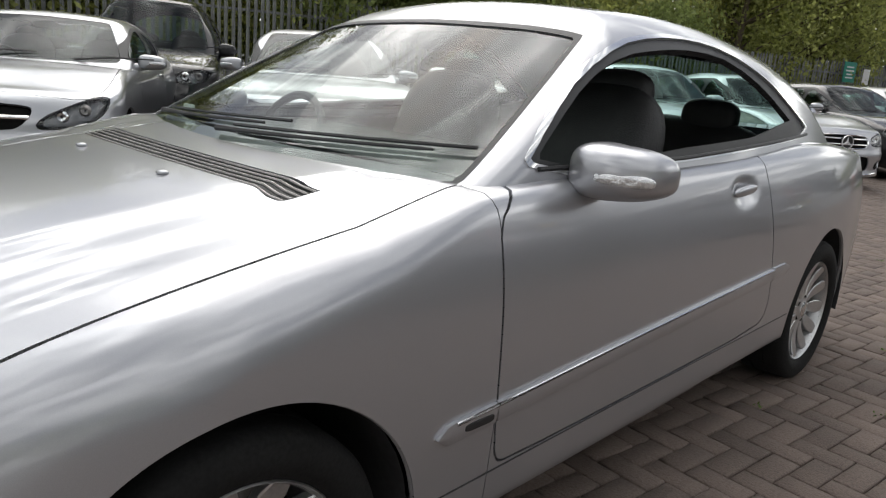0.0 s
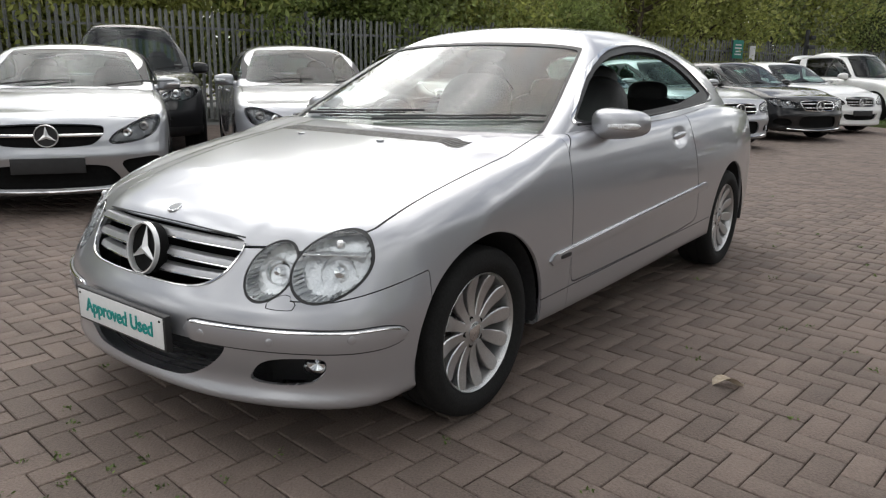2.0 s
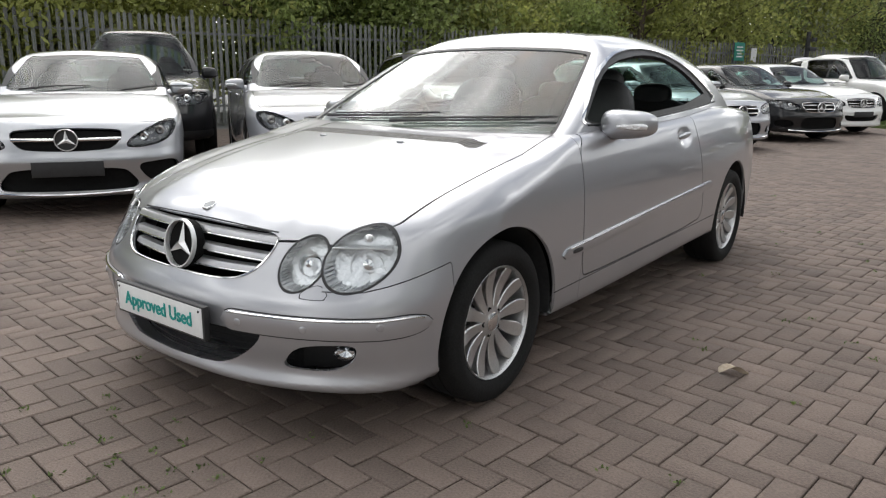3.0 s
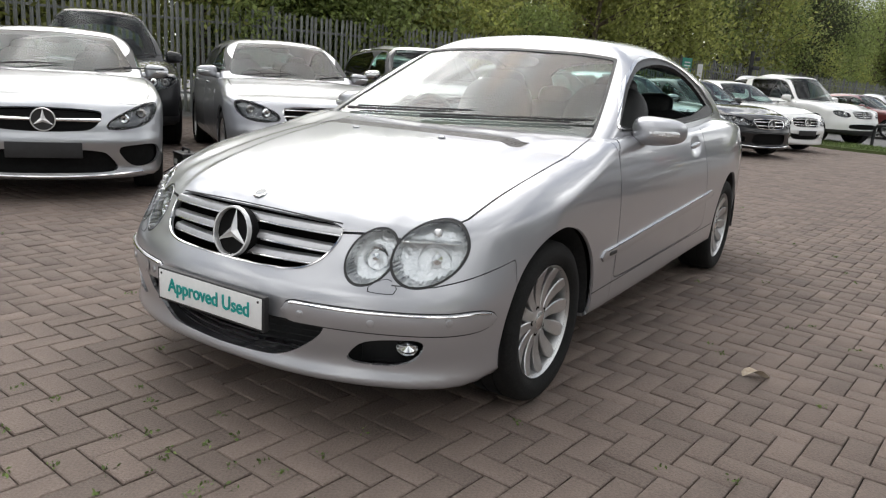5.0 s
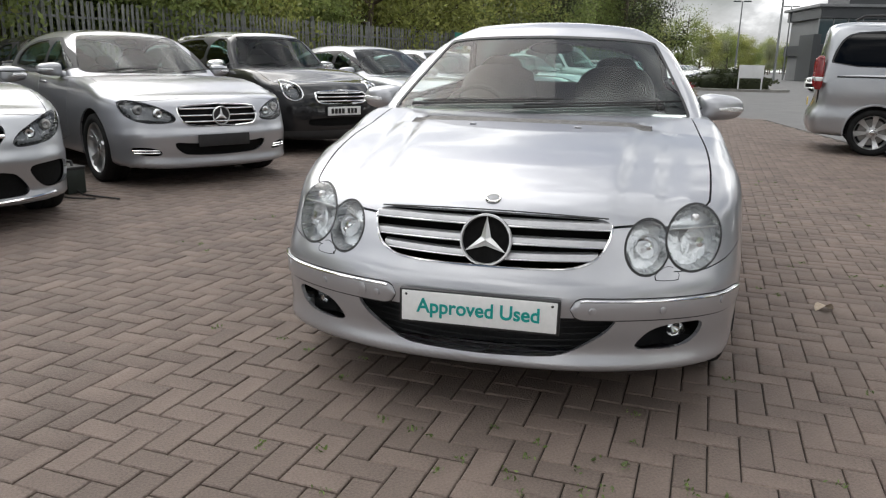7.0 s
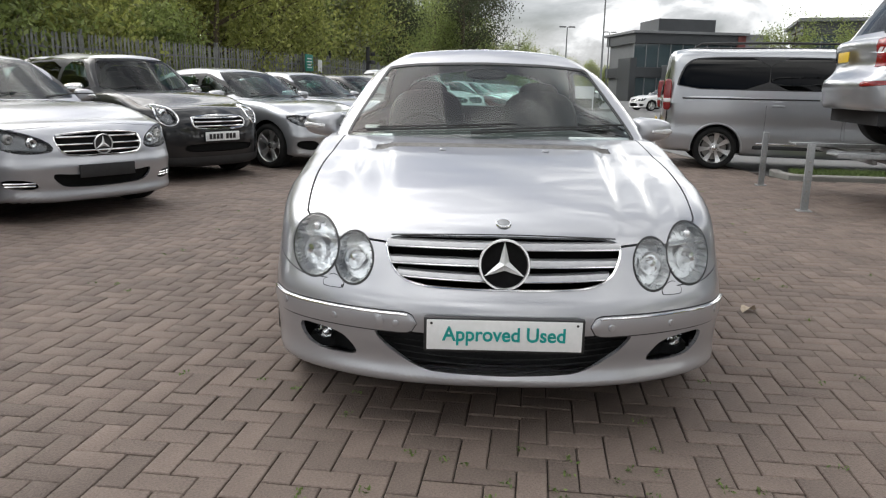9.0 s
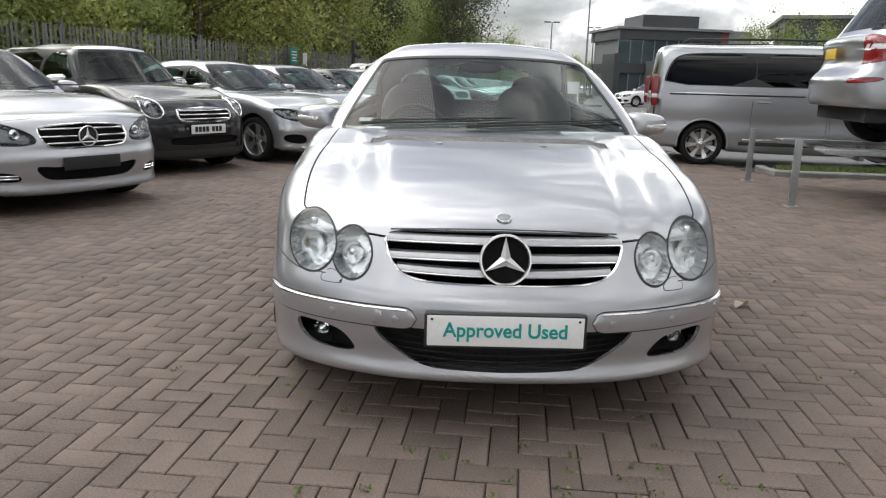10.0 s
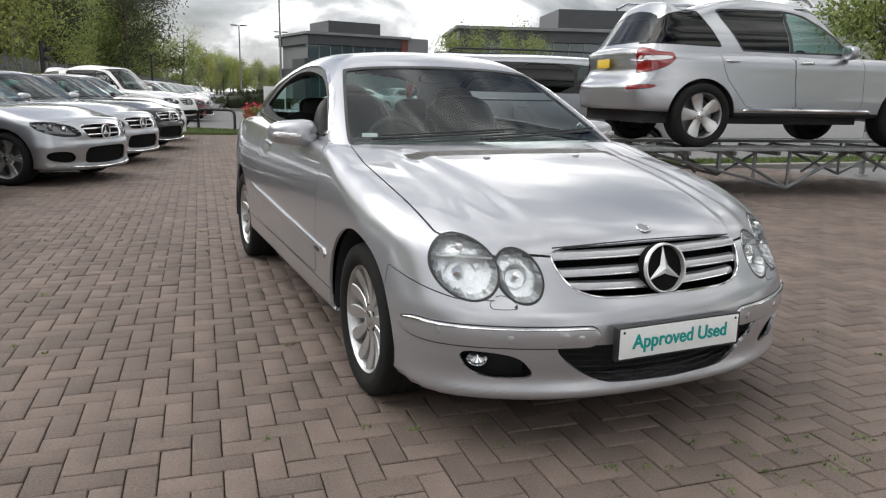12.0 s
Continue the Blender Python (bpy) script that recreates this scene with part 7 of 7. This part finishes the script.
def leaf_cloud(count, seed, sx, sy, sz, at, size):
    """Many small separate leaves over a lumpy volume."""
    r = np.random.default_rng(seed)
    d = r.normal(0, 1, (count, 3))
    d /= np.linalg.norm(d, axis=1, keepdims=True)
    rad = r.uniform(0.55, 1.0, count) ** 0.5
    lump = 1 + 0.25 * np.sin(d[:, 0] * 5 + seed) * np.cos(d[:, 1] * 4 + seed) + 0.15 * np.sin(d[:, 2] * 9)
    c = d * (rad * lump)[:, None] * (sx, sy, sz) + at
    return leaves_at(c, size, r)


def leaves_at(c, size, r):
    n = len(c)
    a = r.normal(0, 1, (n, 3))
    a /= np.linalg.norm(a, axis=1, keepdims=True)
    b = np.cross(a, r.normal(0, 1, (n, 3)))
    b /= np.maximum(np.linalg.norm(b, axis=1, keepdims=True), 1e-6)
    s = (size * r.uniform(0.6, 1.3, n))[:, None]
    v = np.stack([c - a * s, c + b * s * 0.5, c + a * s, c - b * s * 0.5], 1).reshape(-1, 3)
    return v, np.arange(len(v)).reshape(-1, 4).tolist()


part("foliage", leaf_cloud(500, 3, 0.3, 0.3, 0.14, (0, 0, 0.6), 0.05), LEAF_B, pot, smooth=False)
part("flowers", leaf_cloud(420, 4, 0.33, 0.3, 0.17, (-0.02, 0, 0.68), 0.035), PETAL, pot, "red flowers", smooth=False)
part("trailing_flowers", leaf_cloud(160, 5, 0.16, 0.16, 0.13, (0.27, -0.1, 0.56), 0.03), DRY_LEAF, pot, smooth=False)

hoop = thing("hoop_barrier", pose(0.75, 20.5, 0.0, 0, 0, -44), "dark bent-tube hoop barrier in the grass", "barrier")
hp = [(0, 0, 0), (0, 0, 0.42), (0.02, 0, 0.52), (0.1, 0, 0.585), (0.22, 0, 0.6), (1.06, 0, 0.6), (1.18, 0, 0.585), (1.26, 0, 0.52), (1.28, 0, 0.42), (1.28, 0, 0)]
part("tube", tube(hp, 0.042, 12), BLACK_PLASTIC, hoop)

box_at = pose(-4.3, 2.42, 0, 0, 0, -20) @ Matrix.Scale(0.85, 4)
pack = thing("jump_starter", box_at, "dark green battery jump starter with loose cables on the paving", "battery pack")
part("case", box(0.36, 0.2, 0.26, (0, 0, 0.13), 0.02), BOX_GREEN, pack)
part("lid", box(0.37, 0.21, 0.035, (0, 0, 0.265), 0.012), BLACK_PLASTIC, pack)
part("handle", tube([(-0.12, 0, 0.28), (-0.11, 0, 0.325), (0.11, 0, 0.325), (0.12, 0, 0.28)], 0.014, 8), BLACK_PLASTIC, pack)
part("gauge", box(0.09, 0.012, 0.06, (-0.06, -0.104, 0.17), 0.004), PLATE_WHITE, pack)
for k, pts in enumerate(([(0.1, -0.1, 0.1), (0.16, -0.22, 0.02), (0.05, -0.34, 0.012), (-0.12, -0.3, 0.012), (-0.1, -0.2, 0.012), (0.1, -0.24, 0.012), (0.4, -0.2, 0.012), (0.62, -0.08, 0.012)], [(-0.12, -0.1, 0.1), (-0.2, -0.2, 0.02), (-0.08, -0.42, 0.012), (0.12, -0.44, 0.012), (0.2, -0.36, 0.012), (0.02, -0.36, 0.014)], [(0.12, 0.0, 0.05), (0.3, -0.02, 0.012), (0.8, 0.06, 0.012)])):
    fine = [tuple(np.array(pts[int(u)]) * (1 - u % 1) + np.array(pts[min(int(u) + 1, len(pts) - 1)]) * (u % 1)) for u in np.linspace(0, len(pts) - 1.001, 40)]
    part("cable", tube(fine, 0.009, 6), BLACK_PLASTIC, pack)
for x, y, a in ((1.485, 0.82, 30), (-1.0, -1.9, 70)):
    v, f = [], []
    for i in range(7):
        u = i / 6
        w = 0.03 * math.sin(math.pi * min(1, 0.08 + u * 0.95))
        for s in (-1, 0, 1):
            v.append((-0.06 + 0.12 * u, s * w, 0.008 + 0.02 * abs(s) * math.sin(3 * u) + 0.012 * math.sin(5 * u + s)))
    for i in range(6):
        f += [(i * 3, i * 3 + 3, i * 3 + 4, i * 3 + 1), (i * 3 + 1, i * 3 + 4, i * 3 + 5, i * 3 + 2)]
    if x > 0:
        solid("fallen_leaf", (np.array(v), f), DRY_LEAF, pose(x, y, 0.004, 0, 0, a), "curled dry leaf lying on the paving", "leaf")

# weeds in the joints
r = np.random.default_rng(9)
wc = np.concatenate([np.stack([r.normal(0.4, 0.5, 40), r.normal(-1.1, 0.25, 40), np.full(40, 0.002)], 1), np.stack([r.uniform(-3, 3, 120), r.uniform(-3, 6, 120), np.full(120, 0.002)], 1)])
wc = np.repeat(wc, 9, 0) + np.concatenate([r.normal(0, 0.012, (len(wc) * 9, 2)), r.uniform(0, 0.008, (len(wc) * 9, 1))], 1)
solid("joint_weeds", leaves_at(wc, 0.008, r), GRASS, pose(0, 0, 0), "tiny weeds growing in the paving joints", "weeds", kind="stuff", smooth=False)


# ---- trees and hedges ----
def tree_parts(seed, tall, wide, leaf, leaf_size=0.082, count=9500, low=0.12):
    r = np.random.default_rng(seed)
    limbs = [tube([(0, 0, -0.1), (0.05, 0.02, tall * 0.25), (0.1 * r.normal(), 0.1 * r.normal(), tall * 0.55), (0.2 * r.normal(), 0.2 * r.normal(), tall * 0.88)], [tall * 0.02, tall * 0.016, tall * 0.01, tall * 0.003], 8)]
    tips = []
    for k in range(26):
        z0 = tall * r.uniform(low, 0.8)
        a = r.uniform(0, 6.283)
        ln = wide * r.uniform(0.5, 1.0) * (1.05 - 0.55 * z0 / tall)
        p1 = np.array((math.cos(a) * ln * 0.5, math.sin(a) * ln * 0.5, z0 + ln * 0.25))
        p2 = np.array((math.cos(a) * ln, math.sin(a) * ln, z0 + ln * r.uniform(0.35, 0.8)))
        limbs.append(tube([(0, 0, z0), p1, p2], [tall * 0.007, tall * 0.004, 0.008], 5))
        tips += [p1, p2, (p1 + p2) / 2]
    tips.append(np.array((0, 0, tall * 0.93)))
    tips = np.array(tips)
    which = r.integers(0, len(tips), count)
    spread = wide * 0.17
    c = tips[which] + r.normal(0, 1, (count, 3)) * (spread, spread, spread * 0.8)
    c[:, 2] = np.maximum(c[:, 2], 0.1)
    return join(*limbs), leaves_at(c, leaf_size, r)


def tree(seed, m, tall, wide, leaf, label, name="tree", **k):
    t = thing(name, m, label, "tree" if name == "tree" else "shrub", "trees behind the fence")
    wood, crown = tree_parts(seed, tall, wide, leaf, **k)
    part("trunk", wood, BARK, t)
    part("crown", crown, leaf, t, smooth=False)
    return t


KINDS = [tree(21, pose(-13.0, 21.0, 0), 7.5, 2.6, LEAF_A, "olive-green leafy tree behind the fence"),
         tree(22, pose(-15.5, 16.0, 0), 8.5, 2.8, LEAF_B, "green leafy tree behind the fence"),
         tree(23, pose(-11.5, 27.0, 0), 7.0, 2.4, LEAF_C, "grey-green willow-like tree behind the fence"),
         tree(24, pose(-9.5, 33.0, 0), 10.5, 3.0, LEAF_D, "tall dark tree standing above the others"),
         tree(25, pose(-17.0, 11.0, 0), 4.2, 2.4, LEAF_A, "bushy olive-green shrub behind the fence", "shrub", low=0.02),
         tree(26, pose(-12.5, 24.0, 0), 3.8, 2.3, LEAF_B, "bushy green shrub behind the fence", "shrub", low=0.02)]
rt = random.Random(8)
fd = np.array(FENCE_B) - np.array(FENCE_A)
fd = fd / np.linalg.norm(fd)
fn = np.array((-fd[1], fd[0]))
for k in range(46):
    s = -6 + 37 * (k / 45) + rt.uniform(-0.6, 0.6)
    off = rt.uniform(1.6, 9.0) if k % 2 else rt.uniform(1.3, 3.2)
    kind = KINDS[rt.choice((0, 0, 1, 2, 2, 3) if k % 2 else (4, 5, 4, 0, 5))]
    p = np.array(FENCE_A) + fd * s + fn * off
    copy_thing(kind, pose(p[0], p[1], 0, 0, 0, rt.uniform(0, 360)) @ Matrix.Scale(rt.uniform(0.8, 1.15), 4))
fd2 = np.array(FENCE_C) - np.array(FENCE_B)
fd2 = fd2 / np.linalg.norm(fd2)
fn2 = np.array((-fd2[1], fd2[0]))
for k in range(44):
    s = 1 + 98 * (k / 43) ** 1.2
    off = rt.uniform(2.0, 4.0 + 0.08 * s)
    kind = KINDS[rt.choice((0, 1, 2, 1, 4))]
    p = np.array(FENCE_B) + fd2 * s + fn2 * off
    sc = rt.uniform(0.95, 1.35)
    copy_thing(kind, pose(p[0], p[1], 0, 0, 0, rt.uniform(0, 360)) @ Matrix.Scale(sc, 4))
for x, y, sc in ((-4.6, 46.0, 0.9), (1.0, 84.0, 1.75), (2.6, 98.0, 1.9), (0.2, 72.0, 1.4), (-12.0, 30.0, 0.9)):
    copy_thing(KINDS[3], pose(x, y, 0, 0, 0, x * 40) @ Matrix.Scale(sc, 4))
# last five stand out of view, added to darken the coupe's flank reflections
for x, y, sc, kd in ((16.0, 34.0, 0.62, 1), (18.3, 32.0, 0.6, 1), (18.8, 9.0, 1.05, 3), (21.5, 7.0, 1.1, 3), (20.0, 13.0, 0.9, 1), (19.0, 3.0, 0.9, 3), (20.5, -1.5, 0.85, 1), (18.5, -6.0, 0.9, 0), (19.5, -10.5, 0.9, 1), (17.0, -15.0, 0.95, 0)):
    copy_thing(KINDS[kd], pose(x, y, 0, 0, 0, x * 77) @ Matrix.Scale(sc, 4))

for k in range(30):
    u = k / 29
    kind = KINDS[rt.choice((0, 1, 2, 0, 5))]
    copy_thing(kind, pose(6.0 + 44 * u + rt.uniform(-2, 2), 118 + 130 * u + rt.uniform(-4, 8), 0, 0, 0, rt.uniform(0, 360)) @ Matrix.Scale(rt.uniform(0.9, 1.3), 4))

hedge = thing("hedge", pose(6.6, 42.5, 0), "low clipped hedge on a traffic island", "hedge")
part("leaves", leaf_cloud(5000, 31, 2.2, 0.9, 0.75, (0, 0, 0.4), 0.09), LEAF_D, hedge, smooth=False)
part("twigs", blob(1.9, 0.7, 0.55, (0, 0, 0.4), 3), LEAF_D, hedge)
solid("island", prism([(3.6 + 2.8 * math.cos(a) + 3.2, 42.3 + 1.5 * math.sin(a)) for a in np.linspace(0, 2 * math.pi, 25)[:-1]], -0.05, 0.1), CONCRETE, pose(0, 0, 0), "kerbed traffic island", "island", kind="structure", smooth=False)
bd = thing("direction_board", pose(7.3, 41.2, 0), "blank white direction board on two posts", "sign")
part("panel", box(1.3, 0.04, 0.7, (0, 0, 1.05), 0.01), SIGN_WHITE, bd)
for x in (-0.6, 0.6):
    part("post", box(0.07, 0.07, 1.4, (x, 0.05, 0.7), 0.01), SIGN_WHITE, bd)

# ---- far cars along the road ----
FAR = "cars parked along the far road"
far_cols = [RED_PAINT, SILVER, WHITE_PAINT, SILVER_COOL, SILVER, BLACK_PAINT, BLACK_PAINT, WHITE_PAINT, SILVER, SILVER_DARK, WHITE_PAINT, BLUE_PAINT, SILVER, BLACK_PAINT]
names = {RED_PAINT: "dark red", SILVER: "silver", WHITE_PAINT: "white", SILVER_COOL: "pale silver", BLACK_PAINT: "black", SILVER_DARK: "grey", BLUE_PAINT: "dark blue"}
made = {}
for k, paint in enumerate(far_cols):
    x, y = 1.15 + 0.128 * (26.5 + 3.0 * k - 26), 27.5 + 3.1 * k
    if paint in made:
        copy_thing(made[paint], parked(x, y, -25 + 3 * (k % 3)))
    else:
        shape = small_hatch() if k % 2 else compact_saloon()
        made[paint] = plain_car("hatchback" if k % 2 else "saloon", shape, parked(x, y, -25), paint, names[paint] + " car parked far along the road", FAR, 0.055)[0]
for k in range(8):
    copy_thing(made[(SILVER, WHITE_PAINT, BLACK_PAINT, SILVER_DARK)[k % 4]], parked(7.0 + 0.52 * k, 71 + 4.2 * k, -25))
for x, y, p in ((11.6, 44.0, WHITE_PAINT), (13.3, 49.0, RED_PAINT), (15.0, 45.0, SILVER), (17.0, 52.0, BLACK_PAINT)):
    copy_thing(made[p], parked(x, y, 200))

# ---- lamp posts and buildings ----
for x, y, hgt, head in ((13.0, 66.0, 11.0, False), (12.0, 82.0, 8.0, True), (19.3, 95.0, 8.5, True)):
    lamp = thing("street_lamp", pose(x, y, 0), "slim grey lighting column beside the road", "street lamp")
    part("pole", tube([(0, 0, 0), (0, 0, hgt * 0.5), (0, 0, hgt)], [0.11, 0.085, 0.06], 10), STEEL_GREY, lamp)
    for s in (-1, 1):
        part("lamp_head", moved(box(0.75, 0.3, 0.12, (s * 0.5, 0, hgt), 0.04), pose(0, 0, 0)), BLACK_PLASTIC, lamp)


def office(m, wide, deep, storeys, storey, label, rec=0.35):
    """A flat-roofed office block with bands of glazing."""
    b = thing("office_building", m, label, "building")
    hgt = storeys * storey
    part("core", box(wide - 0.8, deep - 0.8, hgt, (0, 0, hgt / 2), 0.02), PALE_CLADDING, b, smooth=False)
    for k in range(storeys):
        z = k * storey
        part("spandrel", box(wide, deep, storey * 0.3, (0, 0, z + storey * 0.86), 0.03), CLADDING, b, smooth=False)
        n = int(wide / 1.5)
        for i in range(n):
            xx = -wide / 2 + (i + 0.5) * wide / n
            part("window", box(wide / n - 0.12, 0.06, storey * 0.68, (xx, -deep / 2 + 0.3, z + storey * 0.36), 0.01), FACADE_GLASS, b, smooth=False)
        for i in range(n + 1):
            part("mullion", box(0.1, 0.16, storey * 0.7, (-wide / 2 + i * wide / n, -deep / 2 + 0.28, z + storey * 0.36), 0.01), STEEL_GREY, b, smooth=False)
    part("roof", box(wide + 0.8, deep + 0.8, 0.3, (0, 0, hgt + 0.15), 0.03), PALE_CLADDING, b, smooth=False)
    return b, hgt


b1, hgt1 = office(pose(26.6, 92.0, 0, 0, 0, 8), 13.5, 10, 2, 3.9, "dark glazed two-storey office block with a grey roof")
part("plant_room", box(7.2, 6, 1.7, (0.6, 0.5, hgt1 + 1.1), 0.05), CLADDING, b1, smooth=False)
part("stair_tower", box(3.0, 4.0, 8.0, (8.4, -3.0, 4.0), 0.05), PALE_CLADDING, b1, smooth=False)
part("tower_stripe", box(1.0, 4.1, 8.1, (6.4, -3.0, 4.0), 0.05), RED_CLADDING, b1, smooth=False)
part("side_wall", box(0.8, 4.1, 5.0, (-6.9, -3.2, 2.5), 0.05), CLADDING, b1, smooth=False)
part("low_wing", box(13.5, 5.0, 4.2, (3.5, -7.0, 2.1), 0.05), PALE_CLADDING, b1, smooth=False)
b2, hgt2 = office(pose(43.4, 64.0, 0, 0, 0, -18), 26, 12, 2, 3.6, "long dark office block with a pale roof edge")
part("plant_room", box(12, 8, 2.2, (3, 0, hgt2 + 1.2), 0.05), CLADDING, b2, smooth=False)

# near silver car's tail at the paving's far side
tail = plain_car("hatchback", small_hatch(), parked(8.6, -1.1, -50), SILVER_COOL, "silver hatchback with red tail lights beyond the ramp", "", 0.03)[0]

# blocks nearest to the walk, each laid singly
block = mesh_of("brick", (block_verts(), FACES_FULL), BRICK, smooth=False)
for x, y, a in zip(bx[single], by[single], ba[single]):
    ob = new("brick", block)
    ob.parent = bed
    ob.matrix_basis = pose(x, y, float(rng.normal(0, 0.0012)), float(rng.normal(0, 0.3)), float(rng.normal(0, 0.3)), a)
